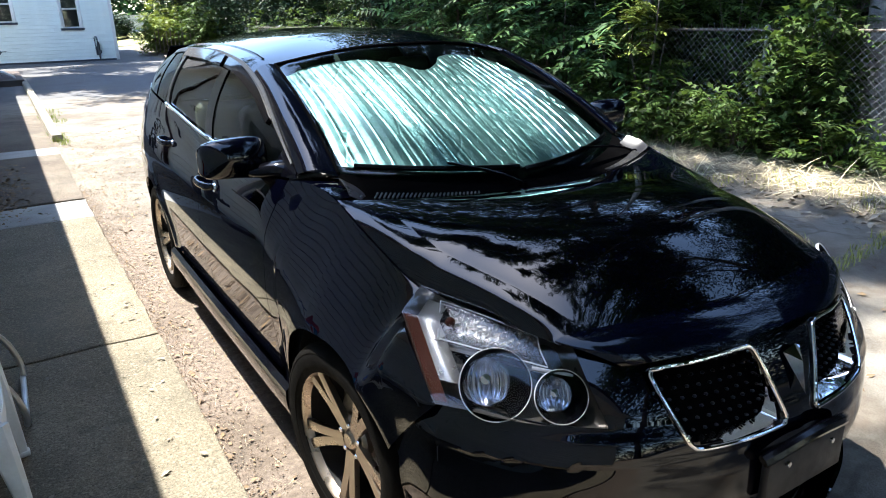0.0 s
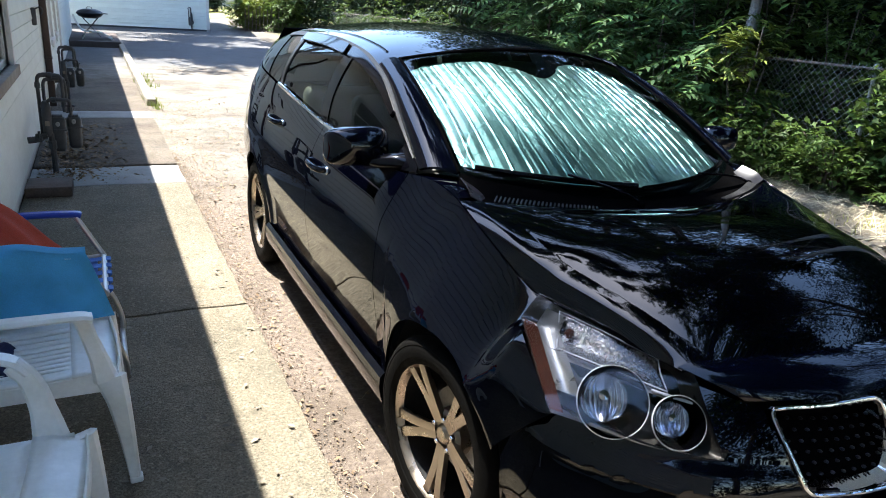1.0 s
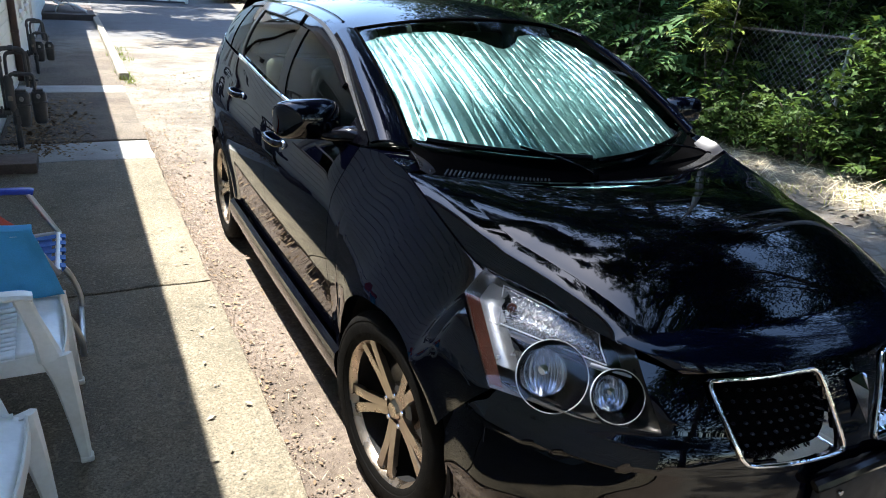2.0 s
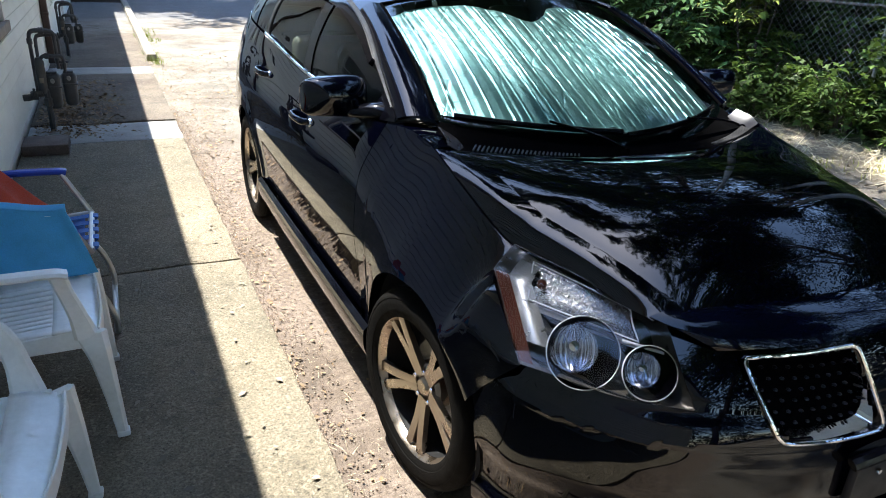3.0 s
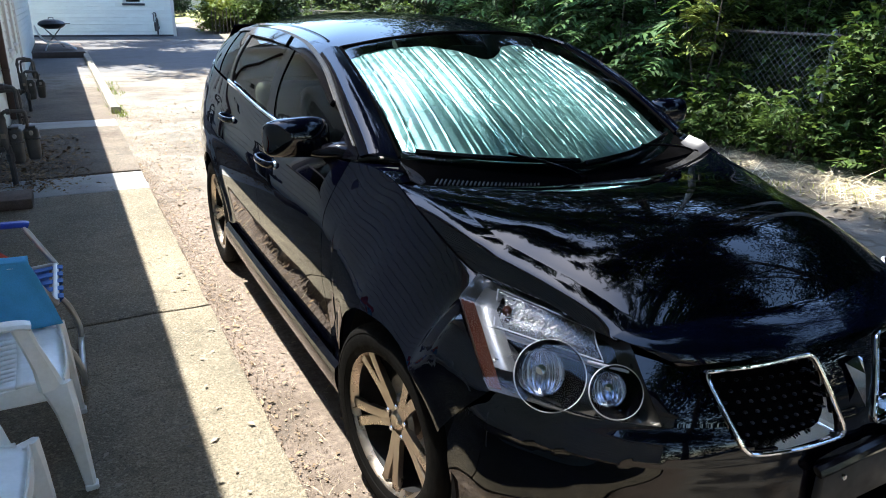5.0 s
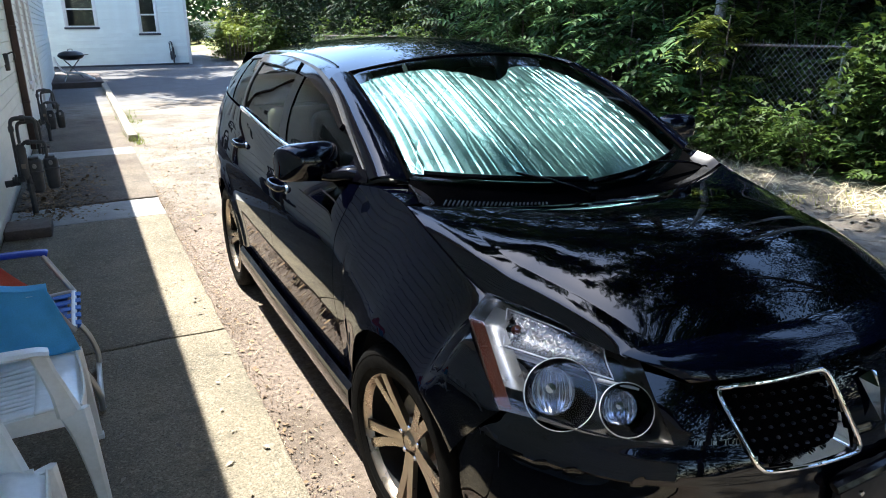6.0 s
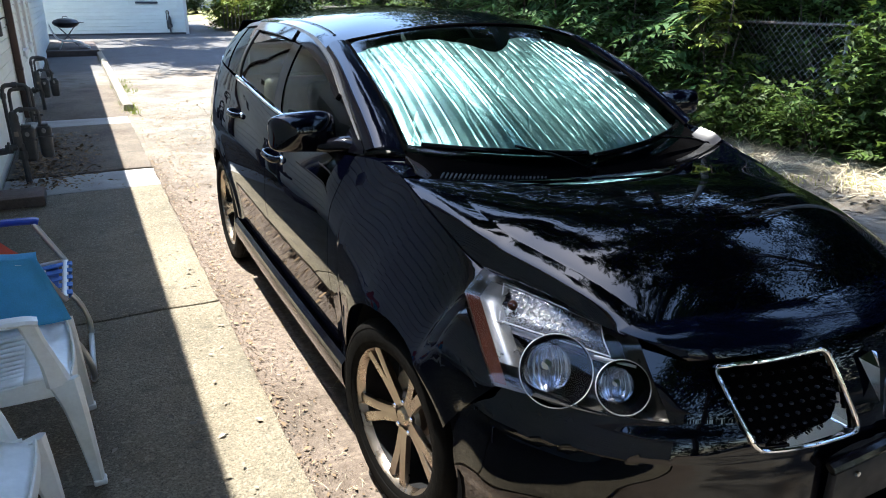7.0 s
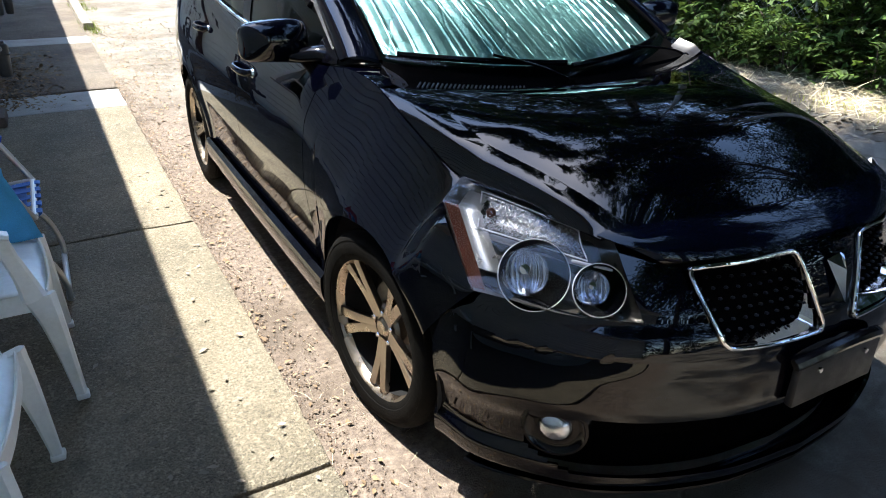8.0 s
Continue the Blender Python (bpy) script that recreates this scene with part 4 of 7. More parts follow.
part("windscreen_seal", tube(bmesh.new(), [screen_at(-1, t) for t in steps(0, 1, 12)] + [screen_at(p, 1) for p in steps(-1, 1, 24)][1:] + [screen_at(1, t) for t in steps(1, 0, 12)][1:], 0.006, 6), M_MATT, car)
hood = panel("hood", sheet(hood_at, sorted(set(steps(-1, 1, 80) + [sg * q for sg in (-1, 1) for q in (0.86, 0.868, 0.872, 0.88, 0.945, 0.955, 0.965, 0.975, 0.985, 0.99, 0.995)])), steps(0, 1, 44)), M_PAINT)

# smoked shield along the hood's leading edge
shield_low = curve((0.0, 0.834), (0.15, 0.828), (0.40, 0.808), (0.47, 0.800))


def shield(p, k):
    upper = hood_at(p * 1.002, 0.985) + Vector((0, -0.004, 0.007))
    x = 0.475 * p
    lower = nose_xz(x, shield_low(abs(x)), 0.014)
    out = Vector((0.5 * p, -0.75, 0.55)).normalized()
    return upper.lerp(lower, k) + out * (0.014 * 4 * k * (1 - k))


panel("hood_shield", sheet(shield, steps(-1.0, 1.0, 80), steps(0, 1, 15)), M_SHIELD, "glossy smoked bug shield", 0.006)

# cowl between hood and windscreen
for sg in (-1, 1):
    def corner(y, k):
        xe, ze = edge_x(y) - 0.004, edge_z(y)
        return (sg * (xe + (0.575 - xe) * k), y, ze + 0.006 * math.sin(k * math.pi) - 0.012 * k)
    # added cap, tilted and satin so the sun shows as a glint here
    lip = sheet(lambda y, k: (sg * (0.598 + (0.062 - 0.12 * (y - 0.2)) * k), y, edge_z(y) + 0.001 + 0.020 * k + 0.010 * k * k - 0.012 * math.exp(-((y - 0.20) / 0.02) ** 2)), steps(0.20, 0.305, 10), steps(0, 1, 8))
    panel("cowl_cap", lip, M_CAP, "added smooth satin cap that catches a sun glint at the hood's rear corner", 0.004)
    panel("cowl_corner", sheet(corner, steps(0.222, 0.47, 12), steps(0, 1, 8)), M_PAINT)
cowl = panel("cowl", sheet(lambda p, k: hood_at(p * 0.99, 0.0).lerp(screen_at(p, 0.0), k) + Vector((0, 0, -0.007 - 0.012 * math.sin(k * math.pi))), steps(-1, 1, 40), steps(-0.1, 1.05, 8)), M_MATT)
part("frit", sheet(lambda p, t: screen_at(p, t) - Vector((0, -0.004, 0.008)), steps(-0.99, 0.99, 30), steps(0.0, 0.065, 3)), M_MATT, car)
for sg in (-1, 1):
    for i in range(26):
        p = sg * (0.42 + 0.0175 * i)
        a = hood_at(p, 0.0).lerp(screen_at(p, 0.0), 0.12)
        b = hood_at(p, 0.0).lerp(screen_at(p, 0.0), 0.42)
        vb = tube(bmesh.new(), [a + Vector((0, 0, -0.006)), b + Vector((0.012, 0, -0.012))], 0.0032, 5)
        part("vent_slat", vb, M_RIM_DARK, cowl)

# wipers
for p0, p1, lift in ((-0.93, -0.12, 0.02), (-0.10, 0.80, 0.02)):
    blade = [screen_at(p, 0.035 + 0.05 * k * (1 - k) + 0.015 * k) + Vector((0, -0.012, 0.014)) for k, p in ((k, p0 + (p1 - p0) * k) for k in steps(0, 1, 12))]
    wiper = part("wiper", tube(bmesh.new(), blade, 0.0075, 6, flat=1.4), M_GLOSS, car, "black wiper blade")
    arm_in = hood_at(p1 - 0.02 if p1 < 0 else 0.86, 0.0) + Vector((0, 0.06, 0.0))
    mid = blade[6] + Vector((0, -0.02, 0.022))
    part("wiper_arm", tube(bmesh.new(), smooth_line([arm_in, arm_in.lerp(mid, 0.25) + Vector((0, 0, 0.012)), arm_in.lerp(mid, 0.6) + Vector((0, 0, 0.010)), mid], 5), 0.008, 8, flat=0.6), M_GLOSS, wiper)
    part("wiper_pivot", lathe(bmesh.new(), [(0.0001, 0.014), (0.008, 0.013), (0.012, 0.008), (0.013, -0.01)], Matrix.Translation(arm_in + Vector((0, 0, -0.005))), 16), M_MATT, wiper)

# front bumper skin with two grille openings and two lamp recesses
lamp_low = curve((0.5, 0.675), (0.65, 0.684), (0.8, 0.712), (1.1, 0.72))
GRILLE = [(0.398, 0.790), (0.280, 0.800), (0.160, 0.808), (0.132, 0.804), (0.118, 0.786), (0.088, 0.710), (0.062, 0.640), (0.062, 0.621), (0.082, 0.612), (0.200, 0.612), (0.310, 0.616), (0.338, 0.628), (0.352, 0.650), (0.384, 0.715), (0.408, 0.768), (0.409, 0.783)]
FOG = (0.655, 0.375)


def inside(x, z, poly):
    hit = False
    for i in range(len(poly)):
        (xa, za), (xb, zb) = poly[i - 1], poly[i]
        if (za > z) != (zb > z) and x < (xb - xa) * (z - za) / (zb - za) + xa:
            hit = not hit
    return hit


def top_of(s):
    a = abs(s)
    x = nose_x(a)
    if a < 0.524:
        return 0.676
    return lamp_low(x) if a < 0.93 else 0.712 - (a - 0.93) / 0.09 * 0.21


def corner_s(z):
    return 0.526 + (z - 0.676) / 0.15 * 0.074


bb = sheet(lambda s, k: nose_at(s, 0.15 + (top_of(s) - 0.15) * k), steps(-1.02, 1.02, 170), steps(0, 1, 60))
sheet(lambda k, z: nose_at(k * corner_s(z), z), steps(-1, 1, 110), steps(0.676, 0.846, 22), bb)
cut = []
for f in bb.faces:
    c = f.calc_center_median()
    if inside(abs(c.x), c.z, [(0.245 + 0.955 * (x - 0.245), 0.715 + 0.95 * (z - 0.715)) for x, z in GRILLE]):
        cut.append(f)
    elif 0.235 < c.z < 0.425 and abs(c.x) < 0.70 - 0.10 * abs((c.z - 0.33) / 0.095) ** 3:
        cut.append(f)
bmesh.ops.delete(bb, geom=cut, context='FACES')
bumper = panel("front_bumper", bb, M_PAINT, "", 0.01, None, (0, 0.4, 0.5))
part("bumper_backing", sheet(lambda s, z: nose_at(s, z, -0.075), steps(-0.95, 0.95, 40), steps(0.2, 0.80, 20)), M_MATT, bumper)
part("bumper_lip", sheet(lambda s, k: nose_at(s, 0.165 + 0.018 * math.sin(k * math.tau / 10), 0.012 + 0.02 * math.cos(k * math.tau / 10)), steps(-0.9, 0.9, 80), list(range(11)), flip=True), M_GLOSS, bumper)

for sg in (-1, 1):
    outline = ring_line([nose_xz(sg * x, z, 0.004) for x, z in GRILLE], 4)
    mid = sum(outline, Vector()) / len(outline)
    grille = part("grille", sheet(lambda i, k: (lambda v: v.lerp(mid, 0.10 * k) + Vector((0, 0.05 * k, 0)))(outline[i % len(outline)]), list(range(len(outline) + 1)), steps(0, 1, 5)), M_CHROME, car, "chrome-ringed grille with a black studded mesh", 40)
    part("grille_ring", tube(bmesh.new(), outline, 0.006, 10, closed=True), M_CHROME, grille, "bright chrome ring")
    poly = [(0.10 * 0.245 + 0.9 * x, 0.10 * 0.715 + 0.9 * z) for x, z in GRILLE]
    gb = sheet(lambda x, z: nose_xz(sg * x, z, -0.046), steps(0.04, 0.46, 42), steps(0.59, 0.84, 26))
    bmesh.ops.delete(gb, geom=[f for f in gb.faces if not inside(abs(f.calc_center_median().x), f.calc_center_median().z, GRILLE)], context='FACES')
    part("grille_mesh", gb, M_MATT, grille, "black plastic mesh")
    for i in range(12):
        for j in range(9):
            x = 0.06 + 0.033 * i + (0.0165 if j % 2 else 0)
            z = 0.612 + 0.0235 * j
            if inside(x, z, poly):
                c = nose_xz(sg * x, z, -0.040)
                sb = bmesh.new()
                made = bmesh.ops.create_uvsphere(sb, u_segments=8, v_segments=6, radius=1.0)["verts"]
                for v in made:
                    v.co = Vector((v.co.x * 0.0048, v.co.y * 0.006, v.co.z * 0.0024 + v.co.x * 0.0015)) + c
                part("stud", sb, M_STUD, grille)

    # headlamp
    LT, LL, LB = Vector((0.652, -0.215, 0.874)), Vector((0.755, -0.29, 0.850)), Vector((0.808, -0.525, 0.716))
    LR, LI = nose_at(0.528, 0.678, 0.003), nose_at(0.602, 0.826, 0.004)

    def lamp_at(u, v, push=0.0):
        """u from the outer edge (0) to the inner (1), v from the lower edge (0) to the upper (1)."""
        outer = LB.lerp(LL, v / 0.8) if v < 0.8 else LL.lerp(LT, (v - 0.8) / 0.2)
        inner = LR.lerp(LI, v)
        a = 0.90 + (0.528 - 0.90) * u
        lower = nose_at(a, lamp_low(nose_x(a)), 0.003)
        lower = lower + (LB - nose_at(0.90, lamp_low(nose_x(0.90)), 0.003)) * (1 - u) ** 2
        upper = LT.lerp(LI, u) + Vector((0.012, 0, 0.012)) * 4 * u * (1 - u)
        c = outer.lerp(inner, u) + lower.lerp(upper, v) - (LB.lerp(LR, u)).lerp(LT.lerp(LI, u), v)
        bulge = 16 * u * (1 - u) * v * (1 - v) * 0.022
        w = c + Vector((0.50, -0.66, 0.56)) * (bulge + push)
        return Vector((sg * w.x, w.y, w.z))

    def dent(u, v):
        return min(1.0, 9 * u * (1 - u)) * min(1.0, 8 * v * (1 - v))
    lamp = panel("headlamp", sheet(lambda u, v: lamp_at(u, v, -0.008 - 0.062 * dent(u, v)), steps(0, 1, 30), steps(0, 1, 24)), M_HOUSING, "clear headlamp with round silver reflectors and an amber side marker", 0.0)
    lens = panel("lens", sheet(lambda u, v: lamp_at(u, v, 0.002), steps(0, 1, 30), steps(0, 1, 24)), M_LENS, "clear lens", 0.004, lamp)
    lens.visible_shadow = False
    part("amber_marker", sheet(lambda u, v: lamp_at(u, v, -0.012), steps(0.012, 0.105, 5), steps(0.03, 0.80, 16)), M_AMBER, lamp, "amber side marker")
    part("bezel", sheet(lambda u, v: lamp_at(u, v, -0.014 - 0.016 * math.sin((v - 0.52) / 0.09 * math.pi)), steps(0.10, 0.80, 24), steps(0.53, 0.60, 8)), M_BEZEL, lamp, "silver bezel strip")
    part("bezel", sheet(lambda u, v: lamp_at(u, v, -0.012 - 0.010 * math.sin((u - 0.10) / 0.15 * math.pi)), steps(0.105, 0.245, 8), steps(0.22, 0.93, 16)), M_BEZEL, lamp, "silver bezel strip")
    part("turn_signal", sheet(lambda u, v: lamp_at(u, v, -0.024 - 0.022 * math.sin((v - 0.61) / 0.34 * math.pi) + 0.0008 * math.sin(u * 150) * math.sin(v * 120)), steps(0.19, 0.80, 150), steps(0.62, 0.94, 30)), M_SIGNAL, lamp, "faceted silver turn-signal bowl")
    rim = [lamp_at(u, 0.615, -0.010) for u in steps(0.19, 0.80, 12)] + [lamp_at(0.80, v, -0.010) for v in steps(0.66, 0.93, 5)] + [lamp_at(u, 0.945, -0.010) for u in steps(0.78, 0.19, 12)]
    part("turn_signal_rim", tube(bmesh.new(), rim, 0.0020, 6, closed=True), M_LAMPRING, lamp, "thin bright rim")
    part("divider", tube(bmesh.new(), [lamp_at(0.70, 0.56, -0.010), lamp_at(0.93, 0.60, -0.008)], 0.004, 8), M_LAMPRING, lamp)
    ob = bmesh.new()
    bmesh.ops.create_uvsphere(ob, u_segments=14, v_segments=10, radius=0.013, matrix=Matrix.Translation(lamp_at(0.30, 0.82, -0.026)))
    part("amber_bulb", ob, M_AMBER, lamp, "amber bulb")
    for u, v, r in ((0.435, 0.30, 0.086), (0.80, 0.31, 0.063)):
        c = lamp_at(u, v, -0.006)
        aim = Vector((0.40 * sg, -0.76, 0.52)).normalized()
        m = Matrix.Translation(c) @ aim.to_track_quat('Z', 'Y').to_matrix().to_4x4()
        bowl = part("reflector_bowl", lathe(bmesh.new(), [(r * 0.97, 0.0), (r * 0.88, -0.014), (r * 0.68, -0.034), (r * 0.42, -0.048), (r * 0.12, -0.054), (0.001, -0.054)], m, 40), M_GLOSS, lamp, "glossy dark lamp bowl")
        flutes = bmesh.new()
        shift = m @ Matrix.Translation((r * 0.24 * sg, r * 0.10, -0.014))
        sheet(lambda q, w: shift @ Vector((q * r * 0.66 * math.sqrt(max(0.0, 1 - w * w)) if abs(w) < 1 else 0.0, w * r * 0.66, -0.024 * (1 - q * q) * (1 - w * w) + 0.0016 * math.sin(q * 26))), steps(-1, 1, 60), steps(-0.995, 0.995, 14), flutes)
        part("reflector", flutes, M_REFLECTOR, bowl, "fluted silver reflector", 20)
        part("bowl_ring", lathe(bmesh.new(), [(r * 0.972, -0.005), (r * 0.976, 0.001), (r * 0.987, 0.003), (r * 0.998, 0.001), (r * 1.002, -0.006)], m, 48), M_LAMPRING, bowl, "bright silver ring")
        part("bulb_shield", lathe(bmesh.new(), [(0.0001, 0.004), (r * 0.14, 0.003), (r * 0.17, -0.004), (r * 0.15, -0.04)], m @ Matrix.Translation((r * 0.26 * sg, r * 0.16, 0)), 20), M_CHROME, bowl)

    # fog lamp in its recess
    fc = nose_xz(sg * FOG[0], FOG[1], 0.006)
    fdir = (nose_xz(sg * FOG[0], FOG[1], 0.05) - nose_xz(sg * FOG[0], FOG[1], 0.0)).normalized()
    fm = Matrix.Translation(fc) @ fdir.to_track_quat('Z', 'Y').to_matrix().to_4x4()
    fog = part("fog_lamp", lathe(bmesh.new(), [(0.0001, 0.022), (0.018, 0.020), (0.034, 0.013), (0.041, 0.003), (0.043, -0.02)], fm, 32), M_REFLECTOR, car, "round silver fog lamp")
    part("fog_bezel", lathe(bmesh.new(), [(0.043, 0.0), (0.060, -0.002), (0.070, 0.002), (0.076, 0.009), (0.083, 0.008), (0.090, -0.012)], fm, 40), M_GLOSS, fog)

# emblem bar between the grilles and the empty plate holder
eb = bmesh.new()
ev = [nose_xz(0.0, 0.79, 0.018), nose_xz(-0.036, 0.775, 0.008), nose_xz(0.0, 0.675, 0.022), nose_xz(0.036, 0.775, 0.008), nose_xz(0, 0.755, 0.030)]
es = [eb.verts.new(v) for v in ev]
for tri in ((0, 1, 4), (1, 2, 4), (2, 3, 4), (3, 0, 4)):
    eb.faces.new([es[i] for i in tri])
part("badge", eb, M_CHROME, car, "plain chrome arrow-shaped badge", 20)
pb = bmesh.new()
box(pb, -0.158, 0.158, -0.970, -0.945, 0.432, 0.556, 0.008)
plate = part("plate_holder", pb, M_TRIM, car, "empty black plate holder")
part("plate_top", tube(bmesh.new(), smooth_line([(-0.165, -0.955, 0.555), (-0.11, -0.968, 0.573), (0, -0.974, 0.585), (0.11, -0.968, 0.573), (0.165, -0.955, 0.555)], 5), 0.016, 8), M_GLOSS, plate)
for x in (-0.09, 0.09):
    part("bolt", lathe(bmesh.new(), [(0.0001, 0.006), (0.007, 0.006), (0.008, 0.0)], Matrix.Translation((x, -0.972, 0.53)) @ Matrix.Rotation(radians(90), 4, 'X'), 10), M_CHROME, plate)


# wheels
def wheel(x, y, sg):
    m = Matrix.Translation((x, y, TYRE_R)) @ Matrix.Rotation(radians(7.0 if y < 1 else 0.0), 4, 'Z') @ Matrix.Rotation(radians(90) * sg, 4, 'Y') @ Matrix.Rotation(radians(180 if sg > 0 else 0), 4, 'Z')
    w = part("wheel", lathe(bmesh.new(), [(0.222, 0.070), (0.226, 0.078), (0.232, 0.092), (0.238, 0.098), (0.243, 0.097), (0.2435, 0.088), (0.236, 0.0)], m, 64), M_RIM, car, "five-spoke alloy wheel with low-profile tyre", 40)
    part("tyre", lathe(bmesh.new(), [(0.233, -0.10), (0.245, -0.107), (0.28, -0.114), (0.305, -0.108), (0.318, -0.095), (0.3235, -0.08), (0.3205, -0.078), (0.3205, -0.07), (0.325, -0.068), (0.325, -0.025), (0.320, -0.023), (0.320, -0.015), (0.325, -0.013), (0.325, 0.013), (0.320, 0.015), (0.320, 0.023), (0.325, 0.025), (0.325, 0.068), (0.3205, 0.07), (0.3205, 0.078), (0.3235, 0.08), (0.318, 0.095), (0.305, 0.108), (0.297, 0.1105), (0.295, 0.109), (0.28, 0.114), (0.256, 0.110), (0.254, 0.108), (0.245, 0.107), (0.233, 0.10)], m, 90), M_RUBBER, w, "black tyre", 30)
    part("barrel", lathe(bmesh.new(), [(0.18, -0.07), (0.205, -0.09), (0.222, 0.02), (0.222, 0.071)], m, 48), M_RIM_DARK, w)
    part("brake_disc", lathe(bmesh.new(), [(0.05, 0.0), (0.14, 0.0), (0.142, -0.01), (0.14, -0.022)], m, 48), M_BRAKE, w)
    part("hub", lathe(bmesh.new(), [(0.0001, 0.066), (0.024, 0.065), (0.030, 0.060), (0.034, 0.052), (0.066, 0.050), (0.078, 0.040), (0.080, 0.0)], m, 40), M_RIM, w)
    part("hub_well", lathe(bmesh.new(), [(0.12, -0.03), (0.2, -0.05), (0.22, -0.05)], m, 40), M_RIM_DARK, w)
    for k in range(5):
        sp = bmesh.new()
        turn = Matrix.Rotation(radians(180) + k * math.tau / 5, 4, 'Z')
        for side in (-1, 1):
            rows = []
            for r, e0, e1, h, th in ((0.040, 0.0, 0.024, 0.060, 0.02), (0.085, 0.0, 0.027, 0.066, 0.022), (0.125, 0.0005, 0.031, 0.071, 0.022), (0.160, 0.005, 0.037, 0.077, 0.022), (0.200, 0.012, 0.045, 0.083, 0.022), (0.232, 0.018, 0.054, 0.088, 0.02)):
                y0, y1 = side * e0, side * e1
                rows.append([sp.verts.new(m @ turn @ Vector(c)) for c in ((r, y0, h - 0.0012), (r, (y0 + y1) / 2, h), (r, y1, h - 0.0012), (r, y1 * 0.92, h - th), (r, y0, h - th))])
            for a, b in zip(rows, rows[1:]):
                for i in range(5):
                    q = [a[i], a[(i + 1) % 5], b[(i + 1) % 5], b[i]]
                    sp.faces.new(q if side > 0 else q[::-1])
        part("spoke", sp, M_RIM, w, "", 40)
        nb = bmesh.new()
        at = m @ Matrix.Rotation(radians(216) + k * math.tau / 5, 4, 'Z') @ Vector((0.052, 0, 0.05))
        lathe(nb, [(0.0001, 0.014), (0.007, 0.013), (0.0105, 0.008), (0.011, -0.01)], Matrix.Translation(at) @ m.to_3x3().to_4x4(), 6)
        part("lug_nut", nb, M_CHROME, w)
    return w


for y in (0.0, BASE):
    for sg in (-1, 1):
        wheel(sg * 0.752, y, sg)
        well = bmesh.new()
        lathe(well, [(0.05, -0.25), (ARCH + 0.02, -0.25), (ARCH + 0.02, 0.07)], Matrix.Translation((sg * 0.75, y, TYRE_R)) @ Matrix.Rotation(radians(90) * sg, 4, 'Y'), 48)
        bmesh.ops.delete(well, geom=[v for v in well.verts if v.co.z < 0.2], context='VERTS')
        part("wheel_liner", well, M_TRIM, car)

part("underbody", box(bmesh.new(), -0.5, 0.5, -0.62, 3.2, 0.19, 0.5, 0.03), M_TRIM, car)
part("sill_floor", box(bmesh.new(), -0.80, 0.80, 0.42, 2.15, 0.17, 0.40, 0.02), M_TRIM, car)
# tail
tail_y = curve((0.3, 3.38), (0.5, 3.43), (0.8, 3.42), (1.0, 3.38), (1.2, 3.34), (1.42, 3.24))
panel("tailgate", sheet(lambda p, z: (p * (section(3.30, 0.2)[0] if z < 0.9 else section(3.30, 0.2)[0] + (0.55 - section(3.30, 0.2)[0]) * (z - 0.9) / 0.52), tail_y(z) - 0.10 * p * p, z), steps(-1, 1, 24), steps(0.3, 1.42, 24)), M_PAINT)
panel("tailgate_glass", sheet(lambda p, z: (p * 0.50, tail_y(z) - 0.10 * p * p * 0.6 + 0.006, z), steps(-1, 1, 12), steps(1.05, 1.36, 8)), M_GLOSS)
sb = sheet(lambda p, k: (p * 0.50, 3.24 + 0.20 * k - 0.05 * p * p, 1.435 - 0.025 * p * p - 0.03 * k), steps(-1, 1, 20), steps(0, 1, 6))
panel("spoiler", sb, M_PAINT, "", 0.025)
# cabin
for x in (-0.36, 0.36):
    st = bmesh.new()
    box(st, x - 0.24, x + 0.24, 0.95, 1.45, 0.42, 0.62, 0.05, seg=3)
    seat = part("front_seat", st, M_SEAT, car, "grey cloth seat")
    part("seat_back", box(bmesh.new(), x - 0.23, x + 0.23, -0.07, 0.07, 0, 0.62, 0.05, Matrix.Translation((0, 1.45, 0.58)) @ Matrix.Rotation(radians(-14), 4, 'X'), 3), M_SEAT, seat)
    part("head_rest", box(bmesh.new(), x - 0.12, x + 0.12, 1.60, 1.70, 1.19, 1.36, 0.04, seg=3), M_SEAT, seat)
bench = part("rear_seat", box(bmesh.new(), -0.6, 0.6, 1.95, 2.4, 0.42, 0.62, 0.05, seg=3), M_SEAT, car, "grey cloth rear bench")
part("seat_back", box(bmesh.new(), -0.6, 0.6, 2.38, 2.52, 0.5, 1.12, 0.05, seg=3), M_SEAT, bench)
part("dashboard", sheet(lambda p, k: screen_at(p * 0.97, 0.0) * (1 - k) + Vector((p * 0.6, 0.85, 0.98)) * k + Vector((0, 0, -0.02)), steps(-1, 1, 20), steps(0, 1, 8)), M_SEAT, car)
part("firewall", box(bmesh.new(), -0.6, 0.6, 0.86, 0.9, 0.4, 0.97, 0.01), M_SEAT, car)

# folded foil shade behind the windscreen
shade_top = curve((-0.95, 0.93), (-0.78, 0.975), (-0.45, 0.955), (-0.2, 0.88), (-0.05, 0.80), (0.10, 0.85), (0.22, 0.925), (0.45, 0.965), (0.70, 0.93), (0.86, 0.84), (0.95, 0.72))


pleat_rng = random.Random(5)
PLEATS = [0.0]
while PLEATS[-1] < 1.0:
    PLEATS.append(PLEATS[-1] + pleat_rng.uniform(0.026, 0.052))
PLEAT_TILT = [pleat_rng.uniform(-0.014, 0.010) for _ in PLEATS]
shade_low = curve((-0.95, 0.035), (-0.5, 0.06), (-0.05, 0.13), (0.0, 0.10), (0.5, 0.085), (0.93, 0.06))


